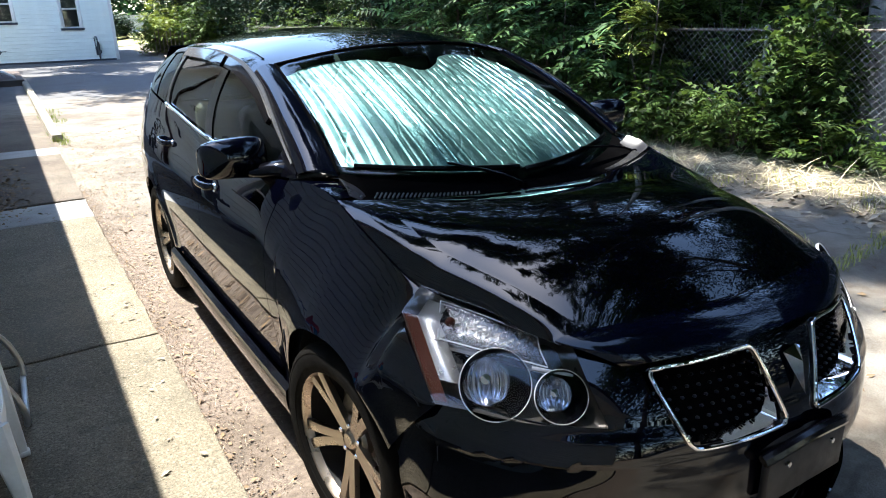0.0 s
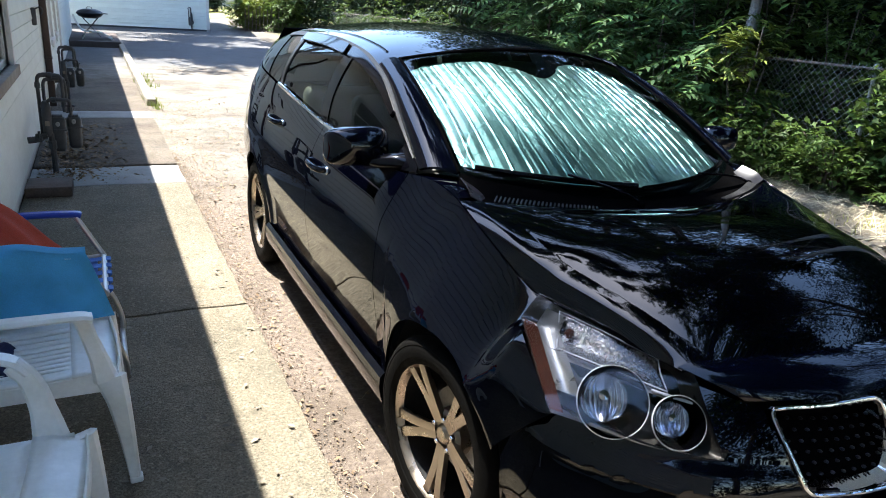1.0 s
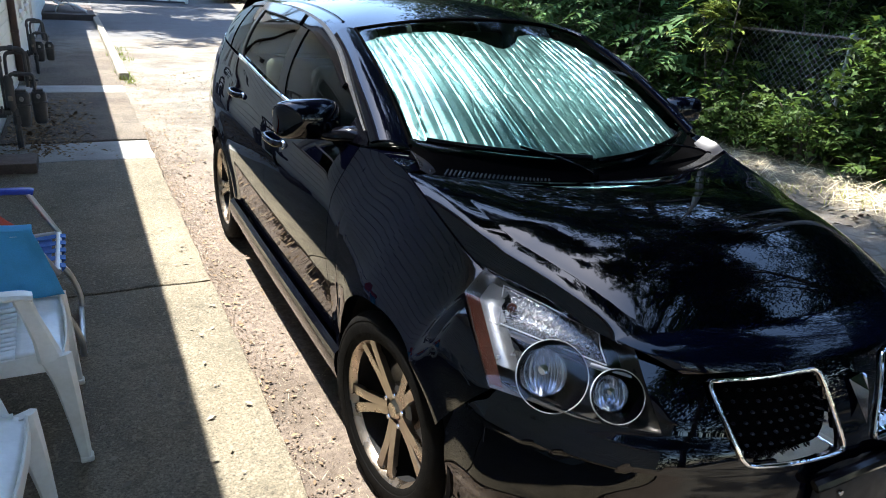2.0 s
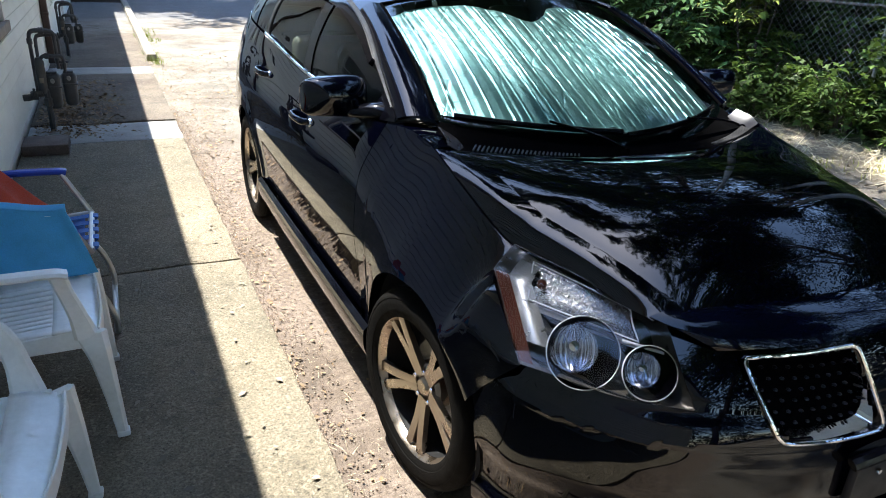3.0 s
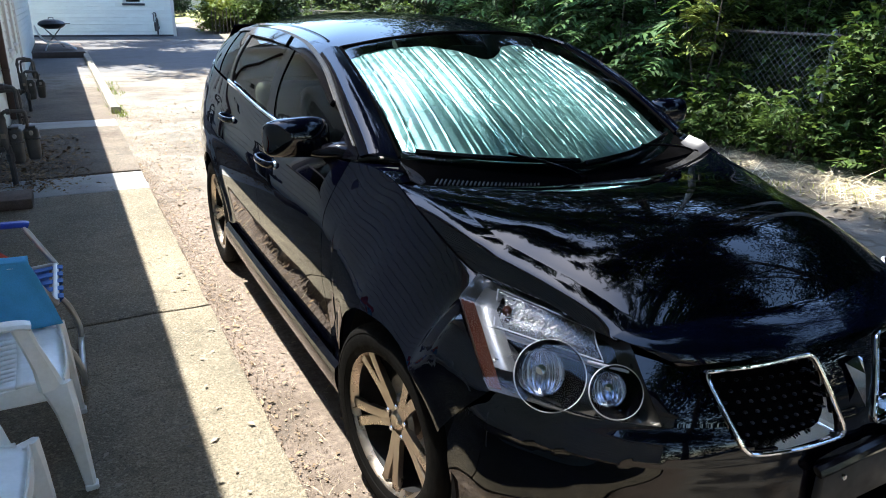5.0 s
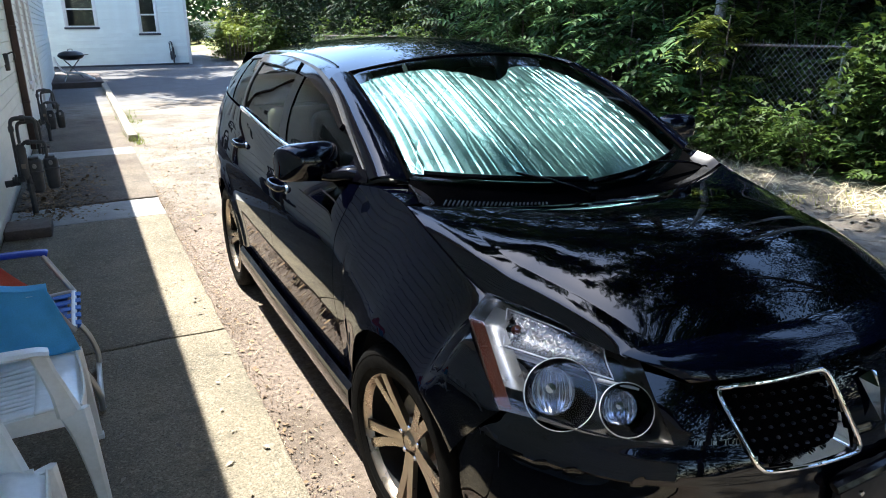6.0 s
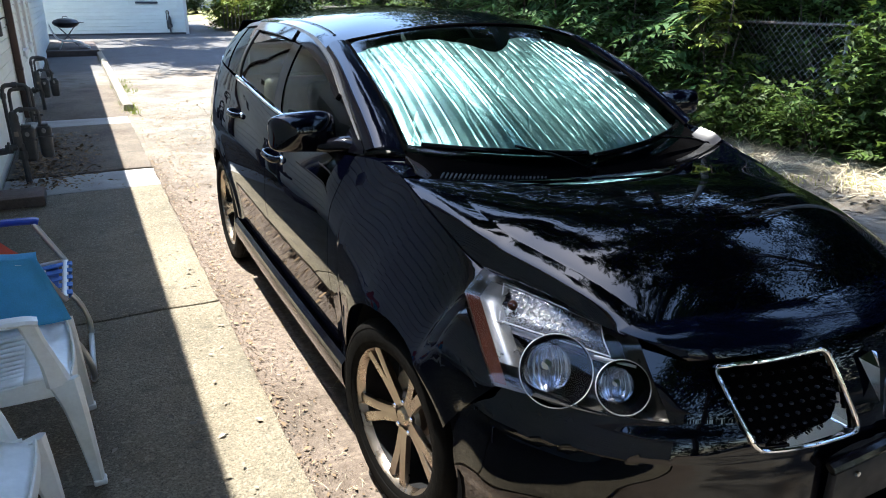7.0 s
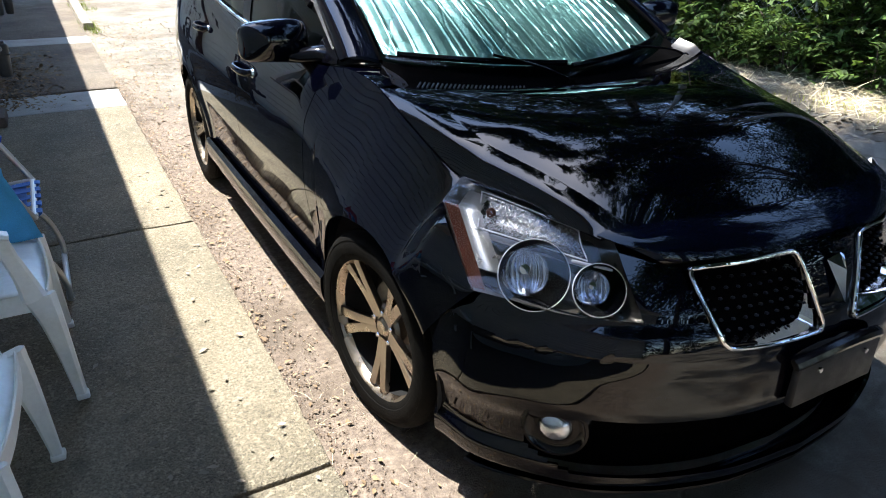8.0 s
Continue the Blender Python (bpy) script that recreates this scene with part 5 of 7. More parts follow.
def foil(p, k):
    t = shade_low(p) + (shade_top(p) - shade_low(p)) * k
    v = screen_at(p, t)
    w = (p + 0.95) / 1.9 + 0.006 * math.sin(k * 4 + p * 5)
    i = 0
    while i < len(PLEATS) - 2 and PLEATS[i + 1] < w:
        i += 1
    f = (w - PLEATS[i]) / (PLEATS[i + 1] - PLEATS[i])
    fold = 0.02 + PLEAT_TILT[i] * (f - 0.5) * 0.35 + 0.0022 * (1 - abs(2 * f - 1)) + 0.0026 * math.exp(-(min(f, 1 - f) / 0.06) ** 2) + 0.006 * noise.noise((p * 2.2, k * 1.6, 2)) + 0.0012 * noise.noise((p * 11, k * 6, 5))
    n = Vector((0.05 * p, -0.45, 0.89))
    return v - n * (0.060 - fold)


panel("sunshade", sheet(foil, steps(-0.95, 0.95, 420), steps(0, 1, 40)), M_FOIL, "crinkled silver foil sunshade", 0.0)


# ---- planting ----
def leaf_material(name, colour, island=0.4, trans=0.2):
    mt = material(name, colour, 0.6, 0, 0.15, 0.9, 25, 0.0, island=island, spec=0.25)
    nt = mt.node_tree
    b = nt.nodes["Principled BSDF"]
    tl = nt.nodes.new("ShaderNodeBsdfTranslucent")
    mx = nt.nodes.new("ShaderNodeMixShader")
    mx.inputs[0].default_value = trans
    hs = nt.nodes.new("ShaderNodeHueSaturation")
    hs.inputs["Value"].default_value = 1.6
    hs.inputs["Hue"].default_value = 0.485
    src = b.inputs["Base Color"].links[0].from_socket
    nt.links.new(src, hs.inputs["Color"])
    nt.links.new(hs.outputs[0], tl.inputs["Color"])
    out = nt.nodes["Material Output"]
    nt.links.new(b.outputs[0], mx.inputs[1])
    nt.links.new(tl.outputs[0], mx.inputs[2])
    nt.links.new(mx.outputs[0], out.inputs["Surface"])
    return mt


# near-black leaf: the deep shade among the trees is put into this colour
M_SHADE_LEAF = leaf_material("shade_dark_leaf", (0.012, 0.031, 0.010), 0.5, 0.12)
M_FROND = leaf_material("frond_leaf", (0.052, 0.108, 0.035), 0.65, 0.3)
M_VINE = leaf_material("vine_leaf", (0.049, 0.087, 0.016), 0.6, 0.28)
# lime weeds' own green; on the sapling and bushes it paints sunlight into leaves
M_LIME_SUNLIT = leaf_material("lime_sunlit_leaf", (0.12, 0.16, 0.025))
M_GRASS = leaf_material("grass_blade", (0.24, 0.25, 0.07))
M_STRAW = material("dry_straw", (0.20, 0.175, 0.135), 0.9, 0, 0.2, 2, 40, 0.0, island=0.45)
M_HAY = material("bleached_straw", (0.48, 0.42, 0.28), 0.9, 0, 0.2, 2, 40, 0.0, island=0.5)
M_LITTER = material("dead_leaf", (0.20, 0.135, 0.075), 0.85, 0, 0.2, 6, 60, 0.2, island=0.5)
M_STONE = material("gravel_stone", (0.20, 0.145, 0.105), 0.9, 0, 0.2, 8, 90, 0.3, island=0.45)

rng = np.random.default_rng(7)
DIAMOND = (np.array([[0, 0, 0], [0.45, 0.28, 0.05], [1, 0, -0.06], [0.45, -0.28, 0.05]]), [(0, 1, 2), (0, 2, 3)])
LEAFLET = (np.array([[0, 0, 0], [0.3, 0.17, 0.03], [1, 0, -0.10], [0.3, -0.17, 0.03]]), [(0, 1, 2), (0, 2, 3)])
PALM = (np.array([[0, 0, 0], [0.25, 0.12, 0.02], [0.35, 0.5, -0.02], [0.55, 0.2, 0.02], [1, 0, -0.08], [0.55, -0.2, 0.02], [0.35, -0.5, -0.02], [0.25, -0.12, 0.02]]), [(0, 1, 3), (1, 2, 3), (0, 3, 5), (3, 4, 5), (0, 5, 7), (5, 6, 7)])


def frames(n, droop=0.3):
    """Random right-handed frames, leaves facing mostly upward."""
    a = rng.uniform(0, math.tau, n)
    d = np.stack([np.cos(a), np.sin(a), rng.normal(-droop, 0.45, n)], 1)
    d /= np.linalg.norm(d, axis=1)[:, None]
    up = np.stack([rng.normal(0, 0.45, n), rng.normal(0, 0.45, n), np.ones(n)], 1)
    s = np.cross(up, d)
    s /= np.linalg.norm(s, axis=1)[:, None]
    w = np.cross(d, s)
    return d, s, w


def scatter(shape, at, size, basis):
    v, f = shape
    d, s, w = basis
    n = len(at)
    k = len(v)
    pts = at[:, None, :] + size[:, None, None] * (v[None, :, 0, None] * d[:, None, :] + v[None, :, 1, None] * s[:, None, :] + v[None, :, 2, None] * w[:, None, :])
    tri = np.array(f)
    faces = (tri[None] + (np.arange(n) * k)[:, None, None]).reshape(-1, 3)
    return pts.reshape(-1, 3), faces


def leaf_mesh(name, pieces, mt, parent=None):
    vs, fs, o = [], [], 0
    for v, f in pieces:
        vs.append(v)
        fs.append(f + o)
        o += len(v)
    v, f = np.concatenate(vs), np.concatenate(fs)
    me = bpy.data.meshes.new(name)
    me.vertices.add(len(v))
    me.vertices.foreach_set("co", v.astype(np.float32).ravel())
    me.loops.add(len(f) * 3)
    me.loops.foreach_set("vertex_index", f.astype(np.int32).ravel())
    me.polygons.add(len(f))
    me.polygons.foreach_set("loop_start", np.arange(0, len(f) * 3, 3, dtype=np.int32))
    me.update(calc_edges=True)
    me.validate()
    me.materials.append(mt)
    ob = new(name, me)
    if parent is not None:
        ob.parent = parent
    return ob


def clumps(centre, radii, n_clumps, per, spread, size, shape=DIAMOND, hollow=0.55, gaps=None):
    """Leaves in many small clumps through an uneven ellipsoid."""
    c = rng.normal(0, 1, (n_clumps, 3))
    c /= np.linalg.norm(c, axis=1)[:, None]
    rad = hollow + (1 - hollow) * rng.uniform(0, 1, n_clumps) ** 0.6
    lump = 1 + 0.22 * np.sin(c[:, 0] * 5 + centre[0]) * np.cos(c[:, 1] * 4 + centre[1]) + 0.12 * np.sin(c[:, 2] * 9)
    c = np.array(centre) + c * (rad * lump)[:, None] * np.array(radii)
    at = np.repeat(c, per, 0) + rng.normal(0, spread, (n_clumps * per, 3))
    if gaps is not None:
        open_at = np.zeros(len(at))
        for k, w in ((0.9, 1.0), (1.9, 0.7), (3.7, 0.6)):
            open_at += w * np.sin(at[:, 0] * k + 1.3 * np.sin(at[:, 2] * k * 0.7)) * np.sin(at[:, 1] * k * 0.9 + 1.7 * np.sin(at[:, 0] * k * 0.6 + 2))
        at = at[open_at < gaps]
    n = len(at)
    return scatter(shape, at, size * rng.uniform(0.6, 1.3, n), frames(n))


def branch_tree(name, x, y, height, r, crown, label, lean=(0, 0), bark=None, n_clumps=420, per=26, size=0.17, mt=None, limbs=7, shape=DIAMOND, hollow=0.55, spread=0.28, gaps=None):
    """Trunk, limbs and a crown of leaf clumps. crown: (dx, dy, z, rx, ry, rz)."""
    z0 = ground_z(x, y) - 0.05
    tree = empty(name, (x, y, z0), label, "tree")
    bark = bark or M_WOOD
    tip = Vector((lean[0], lean[1], height))
    line = smooth_line([(0, 0, 0), tip * 0.25 + Vector((rng.normal(0, 0.05), rng.normal(0, 0.05), 0)), tip * 0.6 + Vector((rng.normal(0, 0.1), rng.normal(0, 0.1), 0)), tip], 6)
    radii = [r * (1.25 if i == 0 else 1.0) * (1 - 0.75 * i / (len(line) - 1)) for i in range(len(line))]
    tb = bmesh.new()
    tube(tb, line, radii, 14)
    for v in tb.verts:
        v.co += Vector((noise.noise(v.co * 3 + Vector((x, y, 0))), noise.noise(v.co * 3 + Vector((y, x, 5))), 0)) * r * 0.18
    part("trunk", tb, bark, tree, "", 80)
    cx, cy, cz, rx, ry, rz = crown
    for i in range(limbs):
        f = 0.40 + 0.55 * i / limbs
        a = i * 2.4 + x
        p0 = line[int(f * (len(line) - 1))]
        end = Vector((cx + rx * 0.75 * math.cos(a), cy + ry * 0.75 * math.sin(a), cz + rz * (f - 0.6)))
        lb = bmesh.new()
        tube(lb, smooth_line([p0, p0.lerp(end, 0.4) + Vector((0, 0, 0.3)), p0.lerp(end, 0.75) + Vector((0.1, 0, 0.35)), end], 4), [r * 0.32 * (1 - 0.07 * k) for k in range(13)], 7)
        part("limb", lb, M_WOOD, tree, "", 80)
    ob = leaf_mesh("crown", [clumps((cx, cy, cz), (rx, ry, rz), n_clumps, per, spread, size, shape, hollow, gaps)], mt or M_SHADE_LEAF, tree)
    return tree


TALL = [
    ("tree", 6.25, 2.2, 9.0, 0.19, (-0.2, 1.7, 8.3, 3.0, 3.6, 1.7), "tall leafy tree with a pale grey trunk behind the fence", M_PALEBARK),
    ("tree", 5.48, 4.66, 8.0, 0.085, (-0.2, 2.6, 8.2, 2.8, 3.2, 1.7), "slim leafy tree with a pale trunk behind the fence", M_PALEBARK),
    ("tree", 6.35, 2.6, 9.0, 0.15, (0.6, 0.84, 8.6, 2.4, 2.6, 1.6), "tall leafy tree with a pale straight trunk behind the fence", M_PALEBARK),
    ("tree", 8.4, 9.0, 11.0, 0.26, (-1.6, 0.6, 8.6, 3.8, 4.2, 3.4), "tall dense leafy tree behind the fence", M_WOOD),
    ("tree", 10.0, 15.0, 11.0, 0.28, (-0.8, 0.0, 8.6, 3.6, 3.6, 3.0), "tall dense leafy tree beside the drive", M_WOOD),
    ("tree", 11.8, 22.0, 11.0, 0.30, (0.6, 1.0, 7.6, 4.0, 5.0, 4.6), "tall dense leafy tree beside the drive", M_WOOD),
    ("tree", 14.0, 29.0, 12.0, 0.30, (0.0, 0, 8.0, 4.2, 5.0, 4.8), "tall dense leafy tree at the drive's end", M_WOOD),
    # crown out of view, added only to dapple the far drive with shade
    ("tree", -4.0, 26.0, 14.0, 0.32, (3.2, -1.8, 12.5, 3.6, 5.4, 2.2), "unseen tall tree between the two houses, added to shade the far drive", M_WOOD),
    ("tree", 10.5, 3.0, 11.0, 0.30, (0, 0, 7.0, 4.0, 4.5, 5.0), "tall dense leafy tree deep behind the fence", M_WOOD),
    ("tree", 9.6, 4.2, 20.0, 0.34, (-3.4, -2.2, 17.4, 5.4, 7.0, 3.2), "very tall tree with a broad crown leaning over the drive", M_WOOD),
    ("tree", 10.2, 12.6, 19.0, 0.34, (-3.2, 0.0, 16.4, 5.0, 6.0, 3.8), "very tall tree with a broad crown beside the drive", M_WOOD),
    ("tree", 9.8, -4.0, 18.0, 0.32, (-3.4, -0.6, 16.8, 5.2, 5.4, 3.2), "very tall tree with a broad crown leaning over the drive", M_WOOD),
    # two trees added out of view behind the camera
    ("tree", 4.5, -10.0, 14.0, 0.30, (-1.5, 1.5, 10.0, 5.0, 3.6, 5.0), "unseen tall dense leafy tree added behind the camera", M_WOOD),
    ("tree", -1.5, -12.0, 15.0, 0.30, (0.5, 1.5, 10.5, 5.0, 3.6, 5.0), "unseen tall dense leafy tree added behind the camera", M_WOOD),
    ("tree", 11.0, -4.0, 11.0, 0.30, (0, 0, 7.0, 4.2, 4.5, 5.0), "tall dense leafy tree deep behind the fence", M_WOOD),
]
tall_trees = []
for nm, x, y, h, r, crown, label, bark in TALL:
    high = h > 13
    over = crown[5] < 2.0
    tall_trees.append((h, branch_tree(nm, x, y, h, r, crown, label, (0.0, 2.0 if r == 0.15 else 0.0) if bark is M_PALEBARK else (rng.normal(0, 0.3), rng.normal(0, 0.3)), bark, 1500 if high else 620 if over else 520, 26, 0.25 if high else 0.20, hollow=0.25 if high or over else 0.5, spread=0.36 if high else 0.30, gaps=0.1 if x < -3 else 0.8 if high else -0.3 if over else 0.62)))

# the thicket that closes the view behind the fence
thick = []
for i in range(34):
    y = -8 + 1.35 * i
    for x, rx, zc, rz in ((8.3, 1.6, 1.9, 1.9), (7.6, 1.4, 4.0, 1.6)):
        thick.append(clumps((x + rng.normal(0, 0.3) - (0.05 * max(0, y - 8)), y, zc), (rx, 1.3, rz), 60, 22, 0.2, 0.17))
ob = leaf_mesh("thicket", thick, M_SHADE_LEAF)
tagged(ob, "dense leafy thicket behind the fence with its shade in the leaf colour", "thicket", kind="stuff")
back = []
for i in range(30):
    y = -10 + 2.2 * i
    back.append(clumps((12.5 + rng.normal(0, 0.6), y, 2.6), (1.6, 1.9, 3.6), 70, 22, 0.35, 0.34))
    back.append(clumps((14 + rng.normal(0, 0.6), y, 6.5), (1.8, 2.0, 3.6), 60, 22, 0.4, 0.38))
ob = leaf_mesh("woods", back, M_SHADE_LEAF)
tagged(ob, "far woods behind the thicket with their shade in the leaf colour", "woods", kind="stuff")


# dark lumpy sheet added behind the woods as painted shade, closing the sky gaps
shade_sheet = material("painted_deep_shade", (0.022, 0.036, 0.012), 0.9, 0, 0.5, 1.2, 9, 1.0, depth=0.3)


def deep(u, v):
    n1 = noise.noise((u * 0.35, v * 0.4, 3.0)) + 0.5 * noise.noise((u * 1.1, v * 1.2, 9.0))
    return u, v, n1


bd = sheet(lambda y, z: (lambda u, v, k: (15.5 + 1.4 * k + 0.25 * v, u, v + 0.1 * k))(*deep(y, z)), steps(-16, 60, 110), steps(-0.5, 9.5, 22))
tagged(finish(bd, "backdrop", shade_sheet, None, "", 180), "dark sheet that stands in for the shade behind the woods", "foliage", kind="structure")
# woods added behind the camera, unseen; the car's nose reflects them as dark
behind = []
for i in range(16):
    behind.append(clumps((-16 + 2.2 * i, -13 + rng.normal(0, 0.6), 2.6), (1.9, 1.5, 3.4), 60, 20, 0.35, 0.36))
    behind.append(clumps((-16 + 2.2 * i, -14.5 + rng.normal(0, 0.6), 7.0), (2.1, 1.6, 3.4), 50, 20, 0.4, 0.40))
tagged(leaf_mesh("rear_woods", behind, M_SHADE_LEAF), "unseen leafy trees added behind the camera as dark surroundings to reflect", "woods", kind="stuff")


def fronds(n, place, length, leaflets=9, size=0.11):
    """Feathery compound leaves: a drooping stalk with leaflets in pairs."""
    at = place(n)
    a = rng.uniform(0, math.tau, n)
    el = rng.normal(0.15, 0.35, n)
    d = np.stack([np.cos(a) * np.cos(el), np.sin(a) * np.cos(el), np.sin(el)], 1)
    side = np.stack([-np.sin(a), np.cos(a), rng.normal(0, 0.25, n)], 1)
    side /= np.linalg.norm(side, axis=1)[:, None]
    ln = length * rng.uniform(0.65, 1.2, n)
    out = []
    for k in range(1, leaflets + 1):
        t = k / leaflets
        p = at + d * (ln * t)[:, None] + np.array([0, 0, -1.0]) * (0.28 * ln * t * t)[:, None]
        for sgn in (-1, 1):
            dd = side * sgn * 0.86 + d * 0.42 + np.array([0, 0, -0.22]) + rng.normal(0, 0.1, (n, 3))
            dd /= np.linalg.norm(dd, axis=1)[:, None]
            w = np.cross(dd, np.cross(np.array([0, 0, 1.0]) + rng.normal(0, 0.15, (n, 3)), dd))
            w /= np.linalg.norm(w, axis=1)[:, None]
            s = np.cross(w, dd)
            out.append(scatter(LEAFLET, p, size * (1.1 - 0.5 * abs(t - 0.45)) * rng.uniform(0.8, 1.15, n), (dd, s, w)))
    stalk = scatter((np.array([[0, 0.006, 0], [0.5, 0.005, -0.07], [1, 0, -0.28], [0.5, -0.005, -0.07], [0, -0.006, 0]]), [(0, 1, 4), (1, 3, 4), (1, 2, 3)]), at, ln, (d, side, np.cross(d, side)))
    out.append(stalk)
    return out


def overhang(tree, start, tips, n, first=0.33, loose=0.38, length=0.9, size=0.24):
    """Long thin boughs added out of view to a tall tree, reaching over the drive, hung with feathery sprays."""
    at = tree.location
    for tip in tips:
        a, b = Vector(start) - at, Vector(tip) - at
        line = smooth_line([a, a.lerp(b, 0.35) + Vector((0, 0, 0.7)), a.lerp(b, 0.7) + Vector((0, 0.2, 0.6)), b], 5)
        part("bough", tube(bmesh.new(), line, [0.07 * (1 - 0.85 * k / (len(line) - 1)) for k in range(len(line))], 6), M_WOOD, tree, "", 80)

        def place(k):
            pick = rng.integers(int(len(line) * first), len(line), k)
            return np.array([tuple(line[i]) for i in pick]) + rng.normal(0, loose, (k, 3))
        leaf_mesh("spray", fronds(n, place, length, 8, size), M_SHADE_LEAF, tree)


def sapling(x, y, h, label, mt, n, spread=0.75, low_z=0.25, length=0.78, size=0.19):
    z0 = ground_z(x, y) - 0.03
    s = empty("sapling", (x, y, z0), label, "sapling", "saplings along the fence")
    for i in range(4):
        a = i * 1.9 + x
        end = Vector((0.35 * spread * math.cos(a), 0.35 * spread * math.sin(a), h * (0.72 + 0.09 * i)))
        part("stem", tube(bmesh.new(), smooth_line([(0.03 * math.cos(a), 0.03 * math.sin(a), 0), end * 0.4 + Vector((0.05, 0, 0)), end], 5), [0.022 - 0.0014 * k for k in range(11)], 6), M_WOOD, s)

    def place(k):
        z = h * (low_z + (1 - low_z) * rng.uniform(0, 1, k) ** 0.85)
        r = spread * 0.55 * np.sqrt(rng.uniform(0, 1, k)) * (1.1 - 0.55 * z / h)
        a = rng.uniform(0, math.tau, k)
        return np.stack([r * np.cos(a), r * np.sin(a), z], 1)
    leaf_mesh("foliage", fronds(n, place, length, 9, size), mt, s)
    return s


high_trees = [tr for h, tr in tall_trees if h >= 18]
# unseen boughs, added to cover open sky in the hood's reflection
overhang(high_trees[0], (4.0, 4.5, 16.0), ((0.3, 4.6, 15.2), (0.6, 2.6, 15.0), (0.2, 5.6, 16.4), (0.9, 0.6, 15.6)), 60)
overhang(high_trees[0], (1.0, 7.5, 16.4), ((-1.6, 9.5, 16.2), (-0.8, 7.6, 15.6), (-2.0, 11.5, 16.8), (-0.6, 10.5, 15.4), (-2.4, 8.2, 16.6)), 95)
# added spray that blocks the sun, so the hood's left edge shows no glints
overhang(high_trees[0], (0.6, 3.6, 15.0), ((-3.35, 4.2, 16.0),), 170, 0.93, 0.27, 0.42, 0.13)
overhang(high_trees[0], (1.0, 3.0, 16.4), ((-2.6, 2.4, 16.2), (-2.4, 0.4, 15.6), (-2.0, 3.2, 16.8), (-1.4, -1.2, 15.8), (-0.6, 1.4, 16.0)), 90)
overhang(high_trees[0], (0.6, 6.0, 16.6), ((-2.8, 7.0, 16.4), (-1.6, 6.0, 15.8)), 90)
overhang(high_trees[2], (3.0, -3.4, 16.4), ((-1.6, -2.6, 16.0), (0.4, -4.4, 15.6), (0.0, -1.8, 16.4)), 90, 0.12)
overhang(high_trees[2], (9.0, -5.0, 16.0), ((12.9, -7.0, 15.6), (13.6, -10.4, 15.2)), 80, 0.2)
overhang(high_trees[1], (5.0, 13.0, 15.5), ((1.4, 12.6, 15.0), (1.8, 15.2, 15.4)), 60)
for x, y, h, n, mt in ((5.75, 4.6, 2.6, 150, M_FROND), (6.0, 6.2, 2.9, 170, M_FROND), (5.7, 7.6, 2.6, 150, M_FROND), (6.1, 9.2, 3.0, 170, M_FROND), (5.5, 5.4, 2.1, 90, M_FROND), (6.4, 11.2, 3.2, 170, M_FROND), (6.0, 13.5, 3.0, 150, M_FROND), (5.1, 4.75, 1.35, 60, M_FROND), (6.3, 16.5, 3.2, 150, M_FROND), (6.2, 19.5, 3.2, 150, M_FROND), (5.2, 10.2, 2.0, 90, M_FROND), (5.05, 5.9, 1.7, 90, M_FROND), (5.0, 7.1, 2.0, 110, M_FROND), (5.1, 8.6, 2.1, 110, M_FROND), (5.0, 11.6, 2.1, 100, M_FROND)):
    # far saplings take the leaf that has shade in its colour
    mt = M_SHADE_LEAF if y > 10.5 else M_VINE if x > 5.6 else mt
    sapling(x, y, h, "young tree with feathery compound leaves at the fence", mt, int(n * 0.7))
# sunlight on these tips is put into the brighter leaf colour
sapling(5.0, 4.25, 1.62, "young tree with leaf tips coloured lime green as if sunlit", M_LIME_SUNLIT, 44, 0.7, 0.55, 0.34, 0.11)


def shrub(x, y, rx, ry, rz, n, label, mt, size=0.10):
    z0 = ground_z(x, y)
    s = empty("shrub", (x, y, z0), label, "shrub", "shrubs along the fence")
    for i in range(5):
        a = i * 1.3 + y
        part("stem", tube(bmesh.new(), smooth_line([(0.05 * math.cos(a), 0.05 * math.sin(a), -0.03), (0.2 * rx * math.cos(a), 0.2 * ry * math.sin(a), rz * 0.7), (0.6 * rx * math.cos(a), 0.6 * ry * math.sin(a), rz * 1.5)], 4), [0.014 - 0.001 * k for k in range(9)], 5), M_WOOD, s)
    pieces = [clumps((0, 0, rz * 0.9), (rx, ry, rz), n // 3, 12, 0.09, size, PALM, 0.35)]

    def place(k):
        c = rng.normal(0, 1, (k, 3))
        c /= np.linalg.norm(c, axis=1)[:, None]
        return np.array([0, 0, rz * 0.85]) + c * np.array([rx, ry, rz]) * rng.uniform(0.25, 0.95, (k, 1))
    pieces += fronds(int(n * 0.8), place, size * 3.4, 7, size * 0.95)
    for v, f in pieces:
        v[:, 2] = np.maximum(v[:, 2], 0.02)
    leaf_mesh("foliage", pieces, mt, s)
    return s


